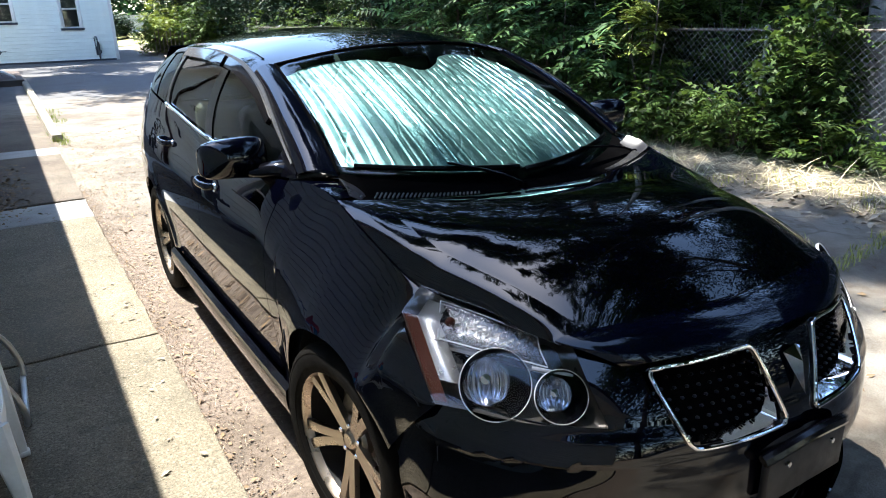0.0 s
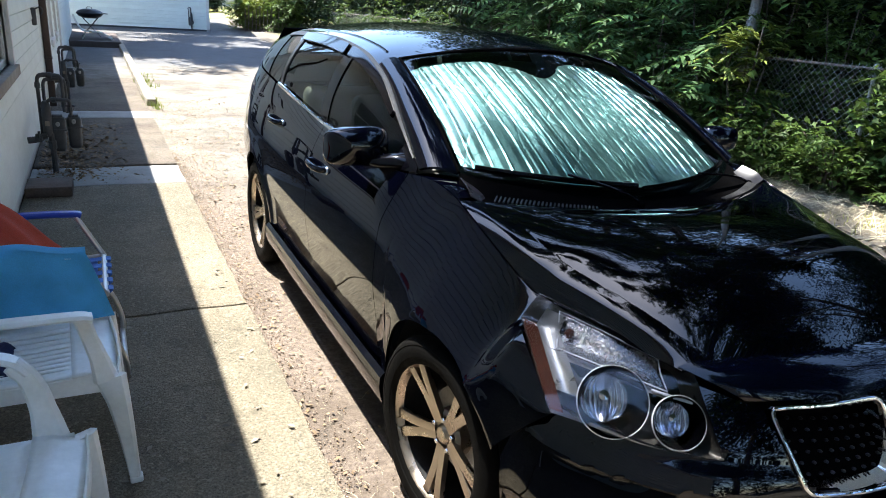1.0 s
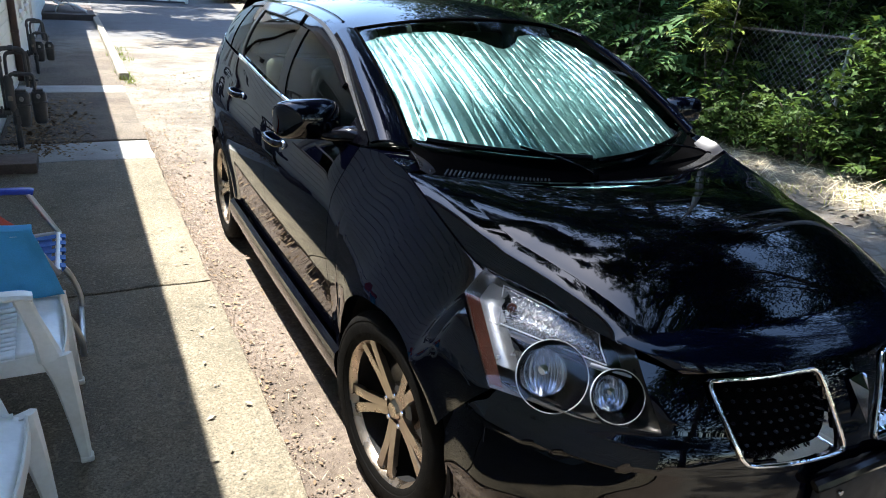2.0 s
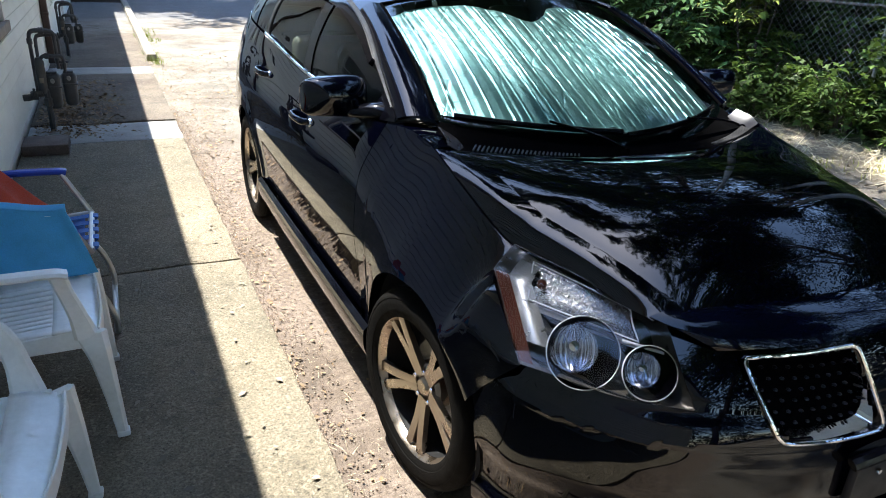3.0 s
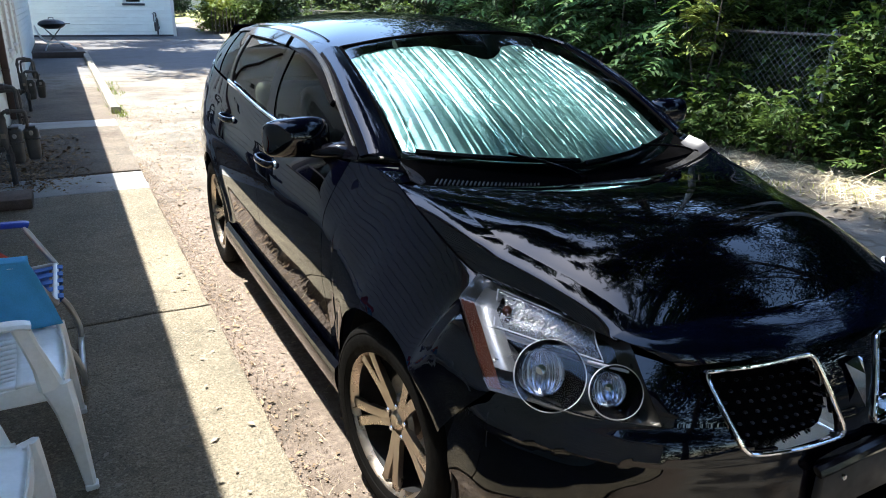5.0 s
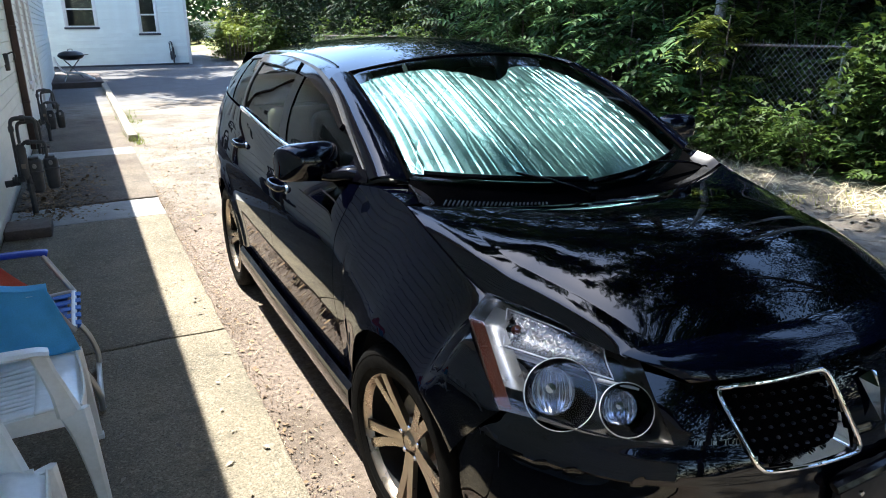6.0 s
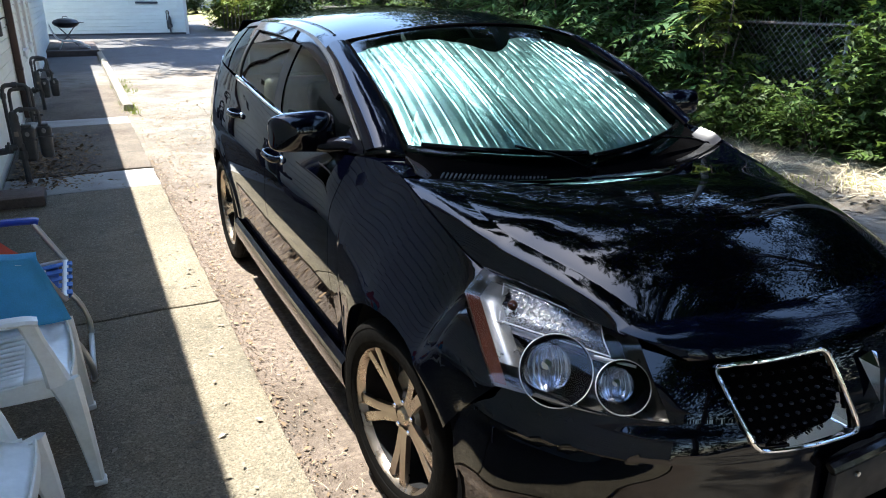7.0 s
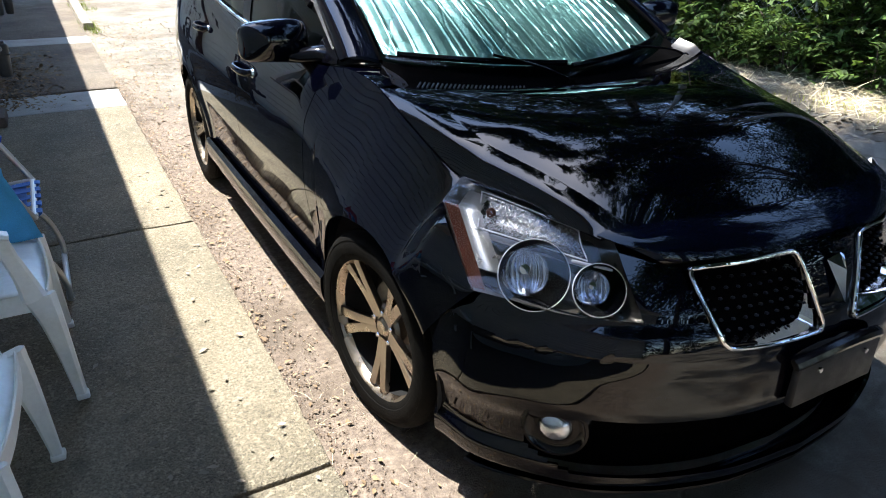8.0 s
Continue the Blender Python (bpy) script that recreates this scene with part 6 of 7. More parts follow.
for x, y, rx, ry, rz, n in ((5.1, 2.0, 0.35, 0.6, 0.28, 90), (5.05, 2.9, 0.4, 0.7, 0.38, 150), (5.0, 3.9, 0.45, 0.7, 0.40, 160), (5.05, 4.9, 0.45, 0.8, 0.52, 170), (5.1, 6.2, 0.5, 0.9, 0.6, 170), (5.1, 7.8, 0.5, 0.9, 0.65, 160), (5.15, 9.3, 0.5, 1.0, 0.7, 150), (5.2, 11.2, 0.6, 1.2, 0.8, 150), (5.2, 2.35, 0.30, 0.42, 0.92, 260), (5.2, 0.8, 0.25, 0.5, 0.2, 60), (5.85, 2.55, 0.35, 0.5, 0.98, 240), (5.9, 3.7, 0.35, 0.6, 1.20, 240), (5.3, 13.5, 0.7, 1.4, 0.9, 150), (5.4, 16.5, 0.7, 1.6, 0.9, 150), (5.5, 20.0, 0.8, 2.0, 0.9, 150)):
    shrub(x, y, rx, ry, rz, n, "low leafy shrub growing through the fence", M_VINE)

# bare twisted dead branches over the fence
dead = empty("dead_branch", (6.3, 10.6, ground_z(6.3, 10.6)), "bare pale dead branches of a broken bush", "branch")
for i in range(7):
    a = 0.9 * i + 0.4
    pts = [Vector((0.03 * i - 0.1, 0.02 * i, 0))]
    d = Vector((0.35 * math.cos(a), 0.35 * math.sin(a), 0.9))
    for k in range(6):
        d += Vector((rng.normal(0, 0.35), rng.normal(0, 0.35), rng.normal(-0.08, 0.2)))
        pts.append(pts[-1] + d.normalized() * 0.42)
    line = smooth_line(pts, 4)
    part("limb", tube(bmesh.new(), line, [0.022 * (1 - 0.8 * k / (len(line) - 1)) for k in range(len(line))], 6), M_PALEBARK, dead)

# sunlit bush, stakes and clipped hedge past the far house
for x, y, rx, ry, rz, n, mt, label in ((4.5, 30.0, 0.9, 1.0, 0.8, 260, M_LIME_SUNLIT, "yellow-green bush at the drive's end, coloured as if sunlit"), (5.8, 28.5, 1.0, 1.2, 1.0, 240, M_VINE, "leafy bush at the drive's end"), (5.3, 33.0, 1.1, 1.2, 1.1, 220, M_LIME_SUNLIT, "yellow-green bush at the drive's end, coloured as if sunlit")):
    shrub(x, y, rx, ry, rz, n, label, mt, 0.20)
stakes = empty("stake_fence", (4.0, 29.0, 0.25), "row of thin dark wooden stakes by the bush", "fence")
for i in range(12):
    part("stake", tube(bmesh.new(), [(0.13 * i, -0.10 * i, -0.05), (0.13 * i + 0.02, -0.10 * i, 0.95 + 0.12 * math.sin(i * 2.1))], 0.018, 6), M_WOOD, stakes)
hedge = shrub(4.9, 46.0, 1.3, 1.2, 0.85, 260, "round clipped dark hedge across the lawn", M_SHADE_LEAF, 0.2)
lawn = finish(sheet(lambda x, y: (x, y, ground_z(x, y) + 0.02), steps(2.6, 30, 20), steps(38, 70, 20)), "lawn", material("sunlit_lawn", (0.22, 0.22, 0.07), 0.95, 0, 0.3, 1.5, 60, 0.8))
tagged(lawn, "dry sunlit lawn beyond the far house", "lawn", kind="structure")
gw = finish(box(bmesh.new(), 1.0, 30.0, 60.0, 62.0, 0.0, 2.1), "far_garage_wall", M_PALE)
tagged(gw, "pale far garden wall", "wall", kind="structure")
fb = []
for i in range(26):
    fb.append(clumps((-14 + 2.6 * i, 74 + rng.normal(0, 2), 5.0), (3.0, 2.5, 5.0), 70, 20, 0.6, 0.7))
tagged(leaf_mesh("far_woods", fb, M_FROND), "far sunlit row of leafy trees", "woods", kind="stuff")

# chain-link fence
FX = 5.3
fence = empty("chain_link_fence", (FX, 2.9, 0.1), "galvanised chain-link fence along the drive", "fence")
F0, F1, FH = -7.0, 20.0, 1.22
v, f = [], []


def wire(a, b, r=0.0021):
    a, b = Vector(a), Vector(b)
    d = (b - a).normalized()
    s = d.cross(Vector((1, 0, 0))).normalized()
    o = len(v)
    for p in (a, b):
        for k in range(3):
            c, e = math.cos(k * math.tau / 3), math.sin(k * math.tau / 3)
            v.append(tuple(p + s * r * c + Vector((1, 0, 0)) * r * e))
    for k in range(3):
        f.append((o + k, o + (k + 1) % 3, o + 3 + (k + 1) % 3, o + 3 + k))


pitch = 0.078
n = int((F1 - F0) / pitch)
for i in range(-int(FH / pitch) - 1, n + int(FH / pitch)):
    for sgn in (-1, 1):
        y0 = F0 + i * pitch
        y1 = y0 + FH * 1.0
        if sgn < 0:
            y0, y1 = y1, y0
        za, zb = 0.0, FH
        ya, yb = y0, y1
        lo, hi = min(ya, yb), max(ya, yb)
        if hi < F0 or lo > F1:
            continue
        wire((0.003 * sgn, ya - 2.9, za + 0.04), (0.003 * sgn, yb - 2.9, zb + 0.04))
mesh_of("wire_mesh", v, f, M_GALV, fence, "diamond wire mesh", False)["kind"] = "stuff"
v, f = [], []
for i in range(n):
    wire((0, F0 + i * pitch - 2.9, FH + 0.035), (0.0, F0 + i * pitch - 2.9 + 0.012, FH + 0.075))
mesh_of("wire_tips", v, f, M_GALV, fence, "", False)["kind"] = "stuff"
part("top_rail", tube(bmesh.new(), [(0.03, F0 - 2.9, FH + 0.01), (0.03, F1 - 2.9, FH + 0.01)], 0.014, 10), M_RAIL, fence, "dull weathered rusty rail")
y = 2.9 - 3.0 * 3
while y < F1:
    post = part("post", tube(bmesh.new(), [(0.03, y - 2.9, -0.2), (0.03, y - 2.9, FH + 0.03)], 0.019, 12), M_GALV, fence)
    part("post_cap", lathe(bmesh.new(), [(0.028, -0.02), (0.03, 0.01), (0.02, 0.03), (0.0001, 0.038)], Matrix.Translation((0.03, y - 2.9, FH + 0.03)), 14), M_GALV, post)
    y += 3.0


# loose small things on the ground
def strewn(name, n, xr, yr, shape, size, mt, label, category, flat=0.15, z=None, lift=0.008):
    x = rng.uniform(*xr, n) if not callable(xr) else xr(n)
    y = rng.uniform(*yr, n)
    zz = np.array([(z if z is not None else ground_z(a, b)) for a, b in zip(x, y)]) + lift
    at = np.stack([x, y, zz], 1)
    a = rng.uniform(0, math.tau, n)
    d = np.stack([np.cos(a), np.sin(a), rng.normal(0.05, flat, n)], 1)
    up = np.stack([rng.normal(0, flat, n), rng.normal(0, flat, n), np.ones(n)], 1)
    s = np.cross(up, d)
    s /= np.linalg.norm(s, axis=1)[:, None]
    ob = leaf_mesh(name, [scatter(shape, at, size * rng.uniform(0.5, 1.4, n), (d, s, np.cross(d, s)))], mt)
    return tagged(ob, label, category, kind="stuff")


ROCK = (np.array([[1, 0, 0], [-0.9, 0.1, 0], [0.1, 0.8, 0], [0, -0.8, 0.05], [0.1, 0, 0.6], [0, 0, -0.5]]) * 0.5, [(0, 2, 4), (2, 1, 4), (1, 3, 4), (3, 0, 4), (2, 0, 5), (1, 2, 5), (3, 1, 5), (0, 3, 5)])
STRAND = (np.array([[0, 0.008, 0], [0.5, 0.008, 0.05], [1, 0, 0.0], [0.5, -0.008, 0.05], [0, -0.008, 0]]), [(0, 1, 4), (1, 3, 4), (1, 2, 3)])
strewn("gravel", 3600, lambda n: -1.065 + 0.30 * rng.beta(0.8, 3.0, n), (-1.5, 6.0), ROCK, 0.009, M_STONE, "loose brown gravel beside the walk's edge", "gravel", 0.3)
strewn("gravel", 1500, (-1.06, -0.3), (-1.5, 9.0), ROCK, 0.007, M_STONE, "fine loose gravel on the drive", "gravel", 0.3)
strewn("straw_scraps", 1500, lambda n: -1.06 + 0.7 * rng.beta(0.9, 1.8, n), (-1.2, 9.5), STRAND, 0.05, M_HAY, "pale grass scraps strewn on the earth", "straw", 0.3)
strewn("leaf_litter", 900, lambda n: -1.06 + 0.5 * rng.beta(0.9, 2.6, n), (-1.2, 9.5), DIAMOND, 0.022, M_LITTER, "dry brown leaf litter beside the walk's edge", "leaf litter", 0.3)
strewn("leaf_litter", 420, lambda n: -2.15 + 0.7 * rng.beta(1.2, 1.6, n), (5.35, 7.6), DIAMOND, 0.05, M_LITTER, "dry brown leaves gathered on the walk", "leaf litter", 0.3, 0.04)
strewn("leaf_litter", 380, (-2.2, -1.1), (-1.0, 5.0), DIAMOND, 0.030, M_STRAW, "pale leaf scraps on the walk", "leaf litter", 0.15, 0.038)
strewn("leaf_litter", 900, lambda n: -2.22 + 0.75 * rng.beta(1.0, 2.0, n), (4.75, 6.6), DIAMOND, 0.04, M_LITTER, "drift of dry brown leaves below the gas meter", "leaf litter", 0.35, 0.04)
strewn("leaf_litter", 1100, lambda n: -0.9 + 1.6 * rng.beta(0.9, 1.5, n), (3.0, 10.0), DIAMOND, 0.035, M_LITTER, "dry brown leaves scattered over the drive", "leaf litter", 0.25)
strewn("leaf_litter", 130, (1.0, 4.2), (-1.0, 5.0), DIAMOND, 0.05, M_LITTER, "dry leaves on the pale drive", "leaf litter", 0.2)
strewn("straw", 4200, lambda n: 3.9 + 1.2 * rng.beta(1.8, 1.6, n), (-1.0, 9.0), STRAND, 0.26, M_HAY, "pale dry straw heaped along the fence", "straw", 0.25, None, 0.02)
strewn("straw", 900, lambda n: 3.5 + 1.2 * rng.beta(1.5, 2.5, n), (-1.0, 7.0), DIAMOND, 0.07, M_STRAW, "dry bleached leaves along the fence", "leaf litter", 0.3)


def grass(name, spots, label, mt=None, h=0.09):
    at, hh = [], []
    for x, y, r, k in spots:
        for _ in range(k):
            px, py = x + rng.normal(0, r), y + rng.normal(0, r)
            at.append((px, py, ground_z(px, py)))
            hh.append(h * rng.uniform(0.4, 1.4))
    at, hh = np.array(at), np.array(hh)
    k = len(at)
    a = rng.uniform(0, math.tau, k)
    up = np.stack([0.5 * np.cos(a), 0.5 * np.sin(a), np.ones(k)], 1)
    s = np.stack([-np.sin(a), np.cos(a), np.zeros(k)], 1)
    blade = (np.array([[0, 0.05, 0], [0.6, 0.04, 0.02], [1, 0, -0.15], [0.6, -0.04, 0.02], [0, -0.05, 0]]), [(0, 1, 4), (1, 3, 4), (1, 2, 3)])
    ob = leaf_mesh(name, [scatter(blade, at, hh, (up, s, np.cross(up, s)))], mt or M_GRASS)
    return tagged(ob, label, "grass", kind="stuff")


grass("grass", [(2.7 + 0.1 * i, 0.42 + 0.018 * i + 0.03 * math.sin(i * 1.7), 0.03, 26) for i in range(14)] + [(2.9, 0.9, 0.1, 60), (3.2, 0.0, 0.06, 40)], "yellowing grass in a drive crack", None, 0.05)
grass("grass", [(-0.98 + 0.06 * math.sin(i * 3.1), 9.0 + 0.16 * i, 0.06, 26) for i in range(7)] + [(-0.88, 11.5, 0.08, 50), (-0.9, 12.2, 0.1, 60), (-0.86, 13.0, 0.08, 40)], "yellow-green weeds along the kerb", M_LIME_SUNLIT, 0.075)
grass("grass", [(4.25 + 0.2 * math.sin(i * 1.3), 1.0 + 0.45 * i, 0.13, 90) for i in range(12)], "patchy yellowing grass by the fence", None, 0.055)


# ---- chairs and other loose things along the walk ----
M_RESIN = material("white_resin", (0.91, 0.93, 0.92), 0.38, 0, 0.06, 5, 60, 0.12, tint=(0.62, 0.60, 0.50), tint_amount=0.35, tint_scale=3.5)
M_ALU = material("aluminium_tube", (0.62, 0.63, 0.65), 0.36, 1.0, 0.08, 8, 120, 0.05)
M_BLUEPLASTIC = material("blue_plastic", (0.02, 0.07, 0.50), 0.4, 0, 0.1, 8, 120, 0.1)
M_WEB = material("blue_webbing", (0.05, 0.17, 0.55), 0.7, 0, 0.2, 20, 260, 0.5)
M_BLUETOWEL = material("blue_towel", (0.10, 0.42, 0.74), 0.95, 0, 0.15, 6, 300, 0.9, depth=0.004)
M_REDTOWEL = material("rust_towel", (0.46, 0.040, 0.006), 0.95, 0, 0.15, 6, 300, 0.9, depth=0.004)
M_NAVY = material("navy_cloth", (0.012, 0.018, 0.07), 0.9, 0, 0.25, 14, 200, 0.4)
M_BLACKMETAL = material("black_enamel", (0.012, 0.012, 0.013), 0.35, 0, 0.2, 6, 90, 0.1)


def ribbon(pts, widths, thick, across, n=6):
    """A flat bar with rounded edges along points; across: the way its width points."""
    bm = bmesh.new()
    line = smooth_line(pts, n)
    m = len(line)
    ac = Vector(across).normalized()
    rows = []
    for i, p in enumerate(line):
        t = i / (m - 1) * (len(widths) - 1)
        k = min(len(widths) - 2, int(t))
        w = (widths[k] + (widths[k + 1] - widths[k]) * (t - k)) / 2
        d = (line[min(m - 1, i + 1)] - line[max(0, i - 1)]).normalized()
        nrm = d.cross(ac).normalized()
        a2 = nrm.cross(d).normalized()
        e = min(thick * 0.45, w * 0.3)
        rows.append([bm.verts.new(p + a2 * a + nrm * b) for a, b in ((-w, -thick / 2 + e), (-w + e, -thick / 2), (w - e, -thick / 2), (w, -thick / 2 + e), (w, thick / 2 - e), (w - e, thick / 2), (-w + e, thick / 2), (-w, thick / 2 - e))])
    for a, b in zip(rows, rows[1:]):
        for k in range(8):
            bm.faces.new([a[k], a[(k + 1) % 8], b[(k + 1) % 8], b[k]])
    bm.faces.new(rows[0][::-1])
    bm.faces.new(rows[-1])
    bmesh.ops.recalc_face_normals(bm, faces=bm.faces[:])
    return bm


def resin_chair(label, slatted=True):
    """A stackable garden chair that looks along +x, its feet at z = 0."""
    c = empty("garden_chair", (0, 0, 0), label, "chair", "white garden chairs")
    W = 0.255

    def seat_at(x, y):
        dip = -0.018 * (1 - (y / 0.23) ** 2) + 0.045 * max(0, x) ** 1.0 - 0.03 * max(0.0, x - 0.17) / 0.08
        return Vector((x, y, 0.405 + dip))
    sb = bmesh.new()
    sheet(lambda x, y: seat_at(x, y), steps(0.12, 0.255, 8), steps(-0.235, 0.235, 16), sb)
    sheet(lambda x, y: seat_at(x, y), steps(-0.22, -0.15, 4), steps(-0.21, 0.21, 16), sb)
    if slatted:
        for s in (-1, 1):
            sheet(lambda x, y: seat_at(x, y * s), steps(-0.15, 0.12, 8), steps(0.165, 0.225, 3), sb, flip=s < 0)
    else:
        sheet(lambda x, y: seat_at(x, y), steps(-0.15, 0.12, 8), steps(-0.225, 0.225, 16), sb)
    seat = part("seat", sb, M_RESIN, c, "", 50, 0.008)
    for i in range(9 if slatted else 0):
        y = -0.146 + 0.0365 * i
        part("slat", sheet(lambda x, k: seat_at(x, y + k * 0.0125) + Vector((0, 0, 0.001)), steps(-0.15, 0.12, 8), (-1, 0, 1)), M_RESIN, seat, "", 50, 0.008)
    part("apron", ribbon([(0.25, -0.225, 0.375), (0.262, -0.1, 0.372), (0.262, 0.1, 0.372), (0.25, 0.225, 0.375)], [0.06, 0.05, 0.06], 0.008, (0, 0, 1)), M_RESIN, c)
    for s in (-1, 1):
        part("apron", ribbon([(0.22, s * 0.232, 0.375), (0.0, s * 0.226, 0.37), (-0.2, s * 0.215, 0.37)], [0.07, 0.055, 0.06], 0.008, (0, 0, 1)), M_RESIN, c)
        part("front_leg", ribbon([(0.275, s * (W + 0.0), 0.0), (0.262, s * 0.253, 0.15), (0.245, s * 0.246, 0.30), (0.226, s * 0.236, 0.392)], [0.030, 0.046, 0.070, 0.100], 0.030, (1, s * 0.25, 0)), M_RESIN, c)
        part("foot", box(bmesh.new(), 0.255, 0.296, s * W - 0.02, s * W + 0.02, 0.0, 0.022, 0.006), M_RESIN, c)
        if slatted:
            part("arm_post", ribbon([(0.215, s * 0.240, 0.385), (0.200, s * 0.252, 0.47), (0.180, s * 0.264, 0.55), (0.163, s * 0.272, 0.622)], [0.075, 0.054, 0.046, 0.050], 0.024, (1, 0, 0.3)), M_RESIN, c)
            part("arm", ribbon([(0.192, s * 0.272, 0.618), (0.15, s * 0.275, 0.628), (0.0, s * 0.277, 0.632), (-0.12, s * 0.268, 0.630), (-0.235, s * 0.245, 0.622)], [0.050, 0.056, 0.058, 0.05, 0.045], 0.018, (0, 1, 0)), M_RESIN, c)
        else:
            part("arm_post", ribbon([(0.165, s * 0.240, 0.385), (0.150, s * 0.256, 0.48), (0.128, s * 0.268, 0.56), (0.090, s * 0.274, 0.612)], [0.095, 0.066, 0.056, 0.052], 0.026, (1, 0, 0.3)), M_RESIN, c)
            part("arm", ribbon([(0.125, s * 0.272, 0.585), (0.09, s * 0.275, 0.620), (0.03, s * 0.277, 0.632), (-0.12, s * 0.268, 0.630), (-0.235, s * 0.245, 0.622)], [0.050, 0.056, 0.060, 0.05, 0.045], 0.018, (0, 1, 0)), M_RESIN, c)
        part("rear_leg", ribbon([(-0.30, s * 0.235, 0.0), (-0.262, s * 0.222, 0.2), (-0.225, s * 0.21, 0.41)], [0.04, 0.055, 0.075], 0.03, (1, 0, 0)), M_RESIN, c)
        part("back_post", ribbon([(-0.21, s * 0.215, 0.40), (-0.245, s * 0.225, 0.6), (-0.30, s * 0.20, 0.78), (-0.315, s * 0.12, 0.83)], [0.06, 0.05, 0.05, 0.05], 0.022, (0, 1, 0)), M_RESIN, c)
    part("top_rail", ribbon([(-0.318, -0.13, 0.828), (-0.33, 0, 0.85), (-0.318, 0.13, 0.828)], [0.05, 0.06, 0.05], 0.02, (0, 0, 1)), M_RESIN, c)
    for i in range(6):
        y = -0.14 + 0.056 * i
        part("back_slat", ribbon([(-0.218, y * 0.9, 0.41), (-0.262, y, 0.62), (-0.32, y * 1.05, 0.83)], [0.036, 0.04, 0.036], 0.009, (0, 1, 0)), M_RESIN, c)
    return c


chair_a = resin_chair("white slatted plastic garden chair standing on the walk")
chair_a.matrix_basis = pose(-1.975, 0.735, 0.035, 0, 0, 2)
chair_b = resin_chair("weathered white plastic garden chair with a solid seat on the walk", False)
chair_b.matrix_basis = pose(-2.07, -0.03, 0.035, 0, 0, -4)

# folding lawn chair with blue webbing
lc = empty("lawn_chair", (-1.95, 1.44, 0.035), "aluminium folding lawn chair with blue webbing", "chair")
for s in (-1, 1):
    y = s * 0.235
    part("seat_rail", tube(bmesh.new(), smooth_line([(-0.22, y, 0.36), (0.0, y, 0.375), (0.18, y, 0.39), (0.21, y * 0.93, 0.392)], 5), 0.0125, 10), M_ALU, lc)
    part("front_leg", tube(bmesh.new(), smooth_line([(0.02, y * 1.06, 0.37), (0.15, y * 1.06, 0.285), (0.225, y * 1.06, 0.20), (0.262, y * 1.05, 0.09), (0.266, y * 0.98, 0.018)], 6), 0.0125, 10), M_ALU, lc)
    part("rear_leg", tube(bmesh.new(), smooth_line([(0.12, y * 1.08, 0.36), (-0.03, y * 1.08, 0.24), (-0.2, y * 1.08, 0.06), (-0.24, y, 0.018)], 5), 0.0125, 10), M_ALU, lc)
    part("arm_support", tube(bmesh.new(), [(0.115, y * 1.1, 0.578), (0.215, y * 1.04, 0.388)], 0.0115, 10), M_ALU, lc)
    part("back_post", tube(bmesh.new(), smooth_line([(-0.20, y, 0.36), (-0.27, y, 0.58), (-0.36, y, 0.82)], 5), 0.0125, 10), M_ALU, lc)
    part("arm_rest", ribbon([(-0.26, y * 1.14, 0.575), (-0.1, y * 1.14, 0.592), (0.1, y * 1.14, 0.590), (0.135, y * 1.14, 0.582)], [0.04, 0.046, 0.046, 0.04], 0.024, (0, 1, 0)), M_BLUEPLASTIC, lc, "blue plastic arm rest")
part("seat_bar", tube(bmesh.new(), [(0.212, -0.225, 0.392), (0.212, 0.225, 0.392)], 0.0125, 10), M_ALU, lc)
part("foot_bar", tube(bmesh.new(), [(0.262, -0.235, 0.016), (0.262, 0.235, 0.016)], 0.0125, 10), M_ALU, lc)
part("foot_bar", tube(bmesh.new(), [(-0.24, -0.24, 0.016), (-0.24, 0.24, 0.016)], 0.0125, 10), M_ALU, lc)
part("back_bar", tube(bmesh.new(), [(-0.36, -0.235, 0.82), (-0.36, 0.235, 0.82)], 0.0125, 10), M_ALU, lc)
for i in range(6):
    x = -0.17 + 0.066 * i
    part("strap", ribbon([(x, -0.248, 0.374 + 0.04 * x), (x, -0.1, 0.372 + 0.04 * x), (x, 0.1, 0.372 + 0.04 * x), (x, 0.248, 0.374 + 0.04 * x)], [0.05, 0.05], 0.004, (1, 0, 0)), M_WEB, lc, "blue woven strap")
for i in range(5):
    y = -0.18 + 0.09 * i
    part("strap", ribbon([(-0.2, y, 0.366), (0.0, y, 0.378), (0.222, y, 0.40), (0.226, y, 0.382)], [0.048, 0.048], 0.003, (0, 1, 0)), M_WEB, lc, "blue woven strap")


def cloth(name, fn, us, vs, mt, label):
    bm = sheet(fn, us, vs)
    bmesh.ops.recalc_face_normals(bm, faces=bm.faces[:])
    ob = finish(bm, name, mt, None, "", 70, 0.006)
    return tagged(ob, label, "towel")


# a blue towel over the far arm of the slatted chair


def blue(u, v):
    x = -2.32 + 0.53 * u
    s = v * 0.50 - 0.30
    fold = 0.022 * math.sin(u * 8 + v * 3) + 0.010 * math.sin(u * 19 + v * 4 + 1) + 0.012 * noise.noise((u * 5, v * 6, 2.0))
    if s < -0.04:
        y, z = 0.972 + (s + 0.04) * 0.20 + fold, 0.713 + (s + 0.04) * 0.90
    elif s < 0.04:
        y, z = 1.012 + s, 0.718 - 3.0 * s * s
    else:
        y, z = 1.052 + (s - 0.04) * 0.1 + fold, 0.713 - (s - 0.04) * 0.95
    return Vector((x + 0.30 * max(0.0, -s - 0.04) * u * u, y, z - 0.03 * u ** 3 + 0.006 * math.sin(u * 13) - 0.05 * max(0.0, -s - 0.1) * math.sin(u * 7 + 0.5)))


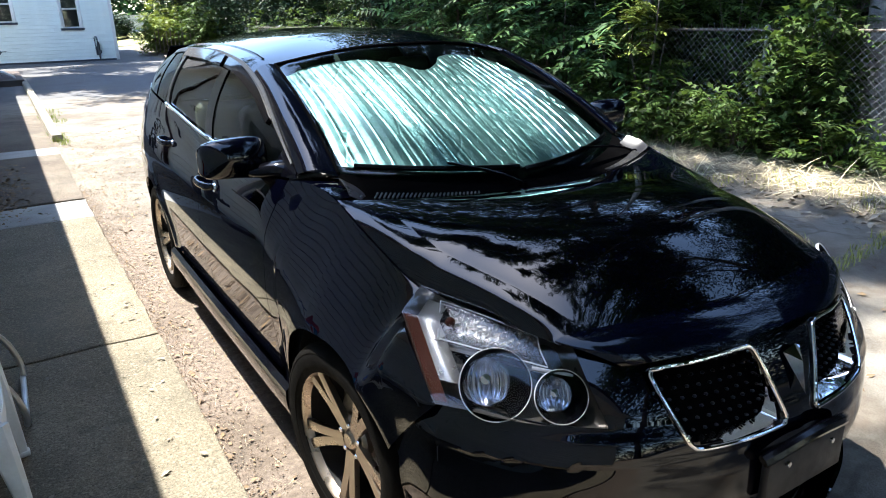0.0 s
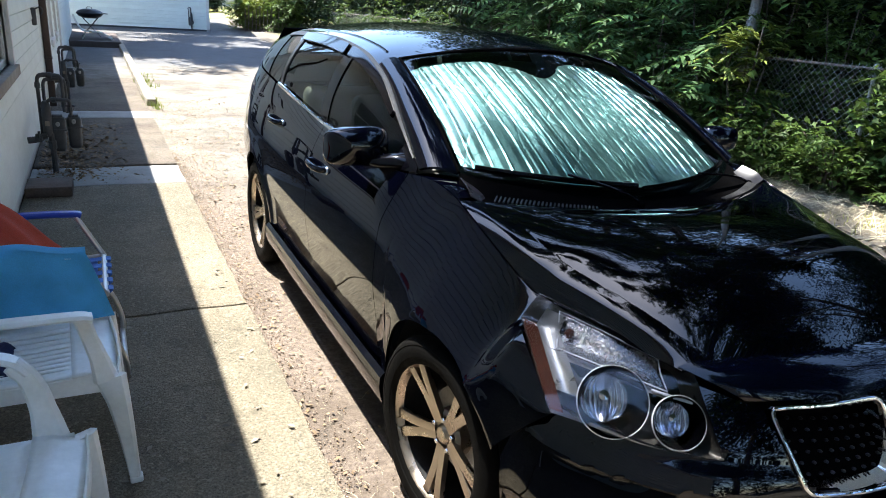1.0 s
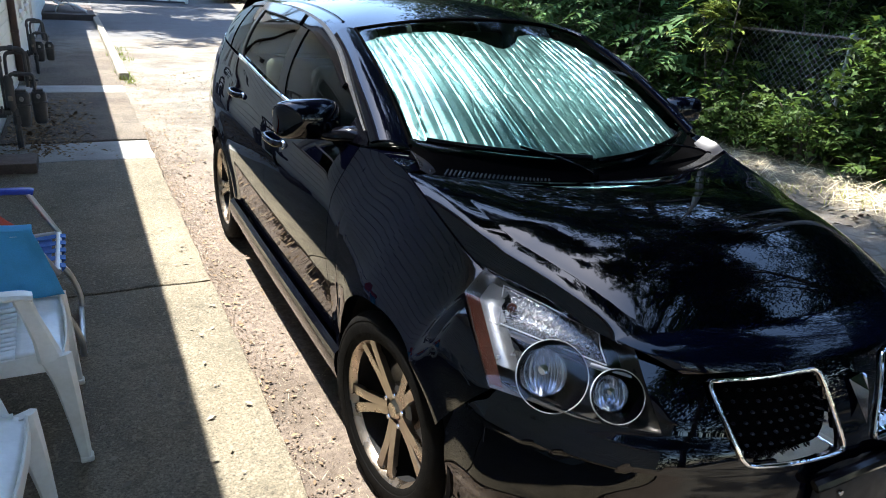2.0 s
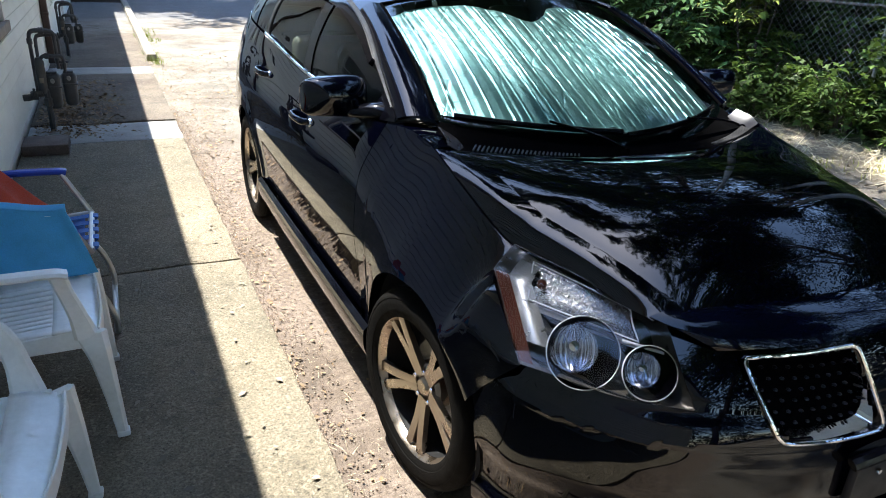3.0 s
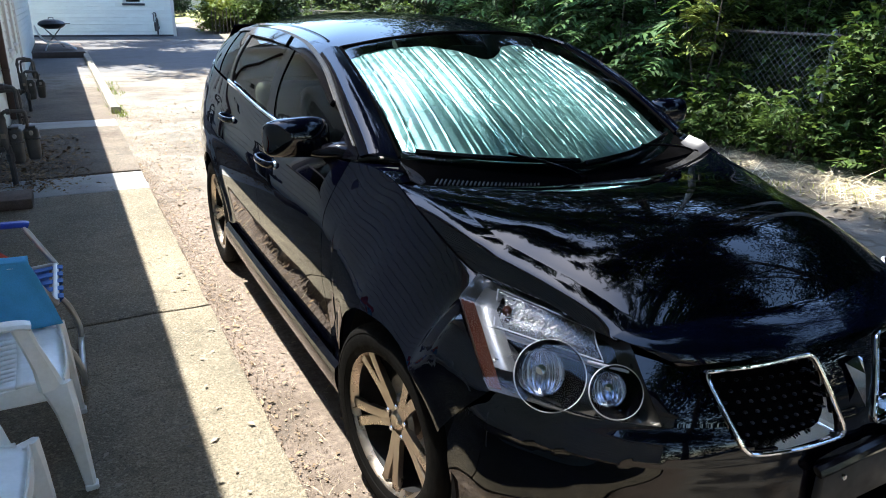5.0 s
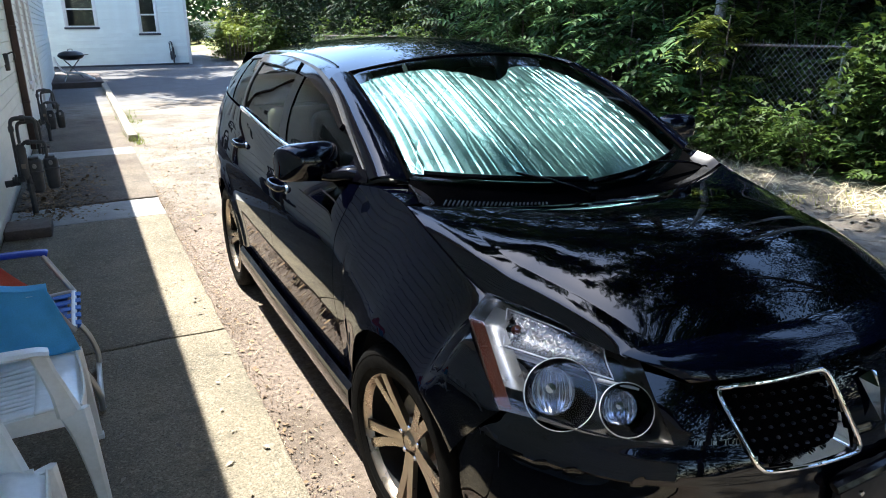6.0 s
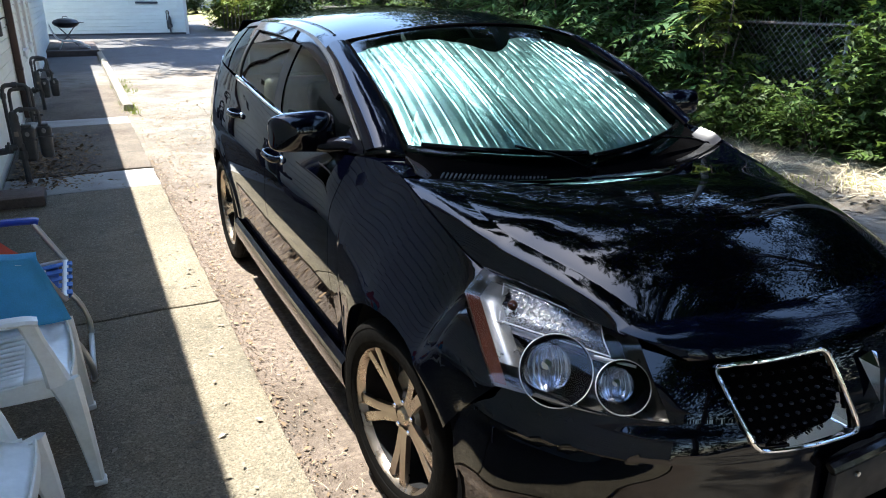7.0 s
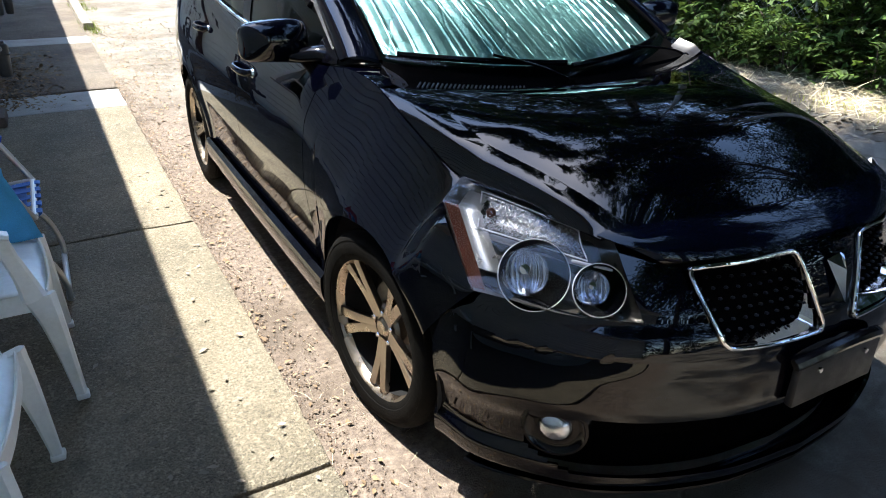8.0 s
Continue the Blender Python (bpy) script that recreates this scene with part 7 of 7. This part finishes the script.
cloth("towel", blue, steps(0, 1, 30), steps(0, 1, 30), M_BLUETOWEL, "blue towel draped over the white chair's arm")


def rust(u, v):
    y = 1.13 + 0.52 * v
    t = u
    x = -2.36 + 0.52 * t
    z = 0.92 - 0.10 * t if t < 0.15 else 0.905 - 0.53 * (t - 0.15)
    return Vector((x, y + 0.015 * math.sin(t * 7), z + 0.012 * math.sin(v * 11 + t * 4) + 0.01 * math.sin(t * 13) - 0.05 * abs(v - 0.5)))


cloth("towel", rust, steps(0, 1, 24), steps(0, 1, 24), M_REDTOWEL, "rust orange towel spread over the lawn chair")


def navy(u, v):
    r = 1 - ((u - 0.5) ** 2 + (v - 0.5) ** 2) * 2
    return Vector((-2.19 + 0.17 * u, 0.60 + 0.24 * v, 0.405 + 0.07 * max(0, r) + 0.012 * math.sin(u * 14 + v * 9)))


cloth("towel", navy, steps(0, 1, 14), steps(0, 1, 14), M_NAVY, "crumpled navy cloth on the white chair's seat")

# kettle grill on the porch step
gr = empty("barbecue_grill", (-1.72, 21.6, 0.24), "black barbecue grill on crossed legs on the porch step", "grill")
kb2 = bmesh.new()
lathe(kb2, [(0.0001, -0.16), (0.12, -0.15), (0.22, -0.09), (0.27, 0.0), (0.272, 0.02), (0.23, 0.10), (0.13, 0.16), (0.0001, 0.175)], Matrix.Translation((0, 0, 0.62)) @ Matrix.Diagonal((1.3, 0.9, 0.8, 1)), 32)
part("kettle", kb2, M_BLACKMETAL, gr)
for s in (-1, 1):
    for d in (-1, 1):
        part("leg", tube(bmesh.new(), [(-0.24 * s, 0.14 * d, 0.0), (0.20 * s, 0.14 * d, 0.52)], 0.011, 8), M_BLACKMETAL, gr)
part("side_handle", tube(bmesh.new(), smooth_line([(0.33, -0.08, 0.64), (0.44, -0.06, 0.64), (0.44, 0.06, 0.64), (0.33, 0.08, 0.64)], 4), 0.01, 6), M_BLACKMETAL, gr)
part("lid_handle", tube(bmesh.new(), smooth_line([(-0.06, 0, 0.75), (-0.05, 0, 0.80), (0.05, 0, 0.80), (0.06, 0, 0.75)], 4), 0.01, 6), M_BLACKMETAL, gr)
lo = empty("lounge_chair", (-1.75, 20.4, 0.24), "dark low lounge chair with a white tube frame", "chair")
for s in (-1, 1):
    part("frame_tube", tube(bmesh.new(), smooth_line([(-0.38, s * 0.25, 0.62), (-0.30, s * 0.25, 0.40), (-0.15, s * 0.25, 0.22), (0.25, s * 0.25, 0.18), (0.55, s * 0.25, 0.02)], 5), 0.016, 8), M_WHITEPAINT, lo, "white tube")
    part("leg", tube(bmesh.new(), [(-0.1, s * 0.25, 0.2), (-0.2, s * 0.25, 0.0)], 0.014, 8), M_WHITEPAINT, lo)
part("sling", ribbon([(-0.38, 0, 0.62), (-0.30, 0, 0.40), (-0.15, 0, 0.21), (0.25, 0, 0.17), (0.5, 0, 0.05)], [0.48, 0.48], 0.012, (0, 1, 0)), M_BLACKMETAL, lo)
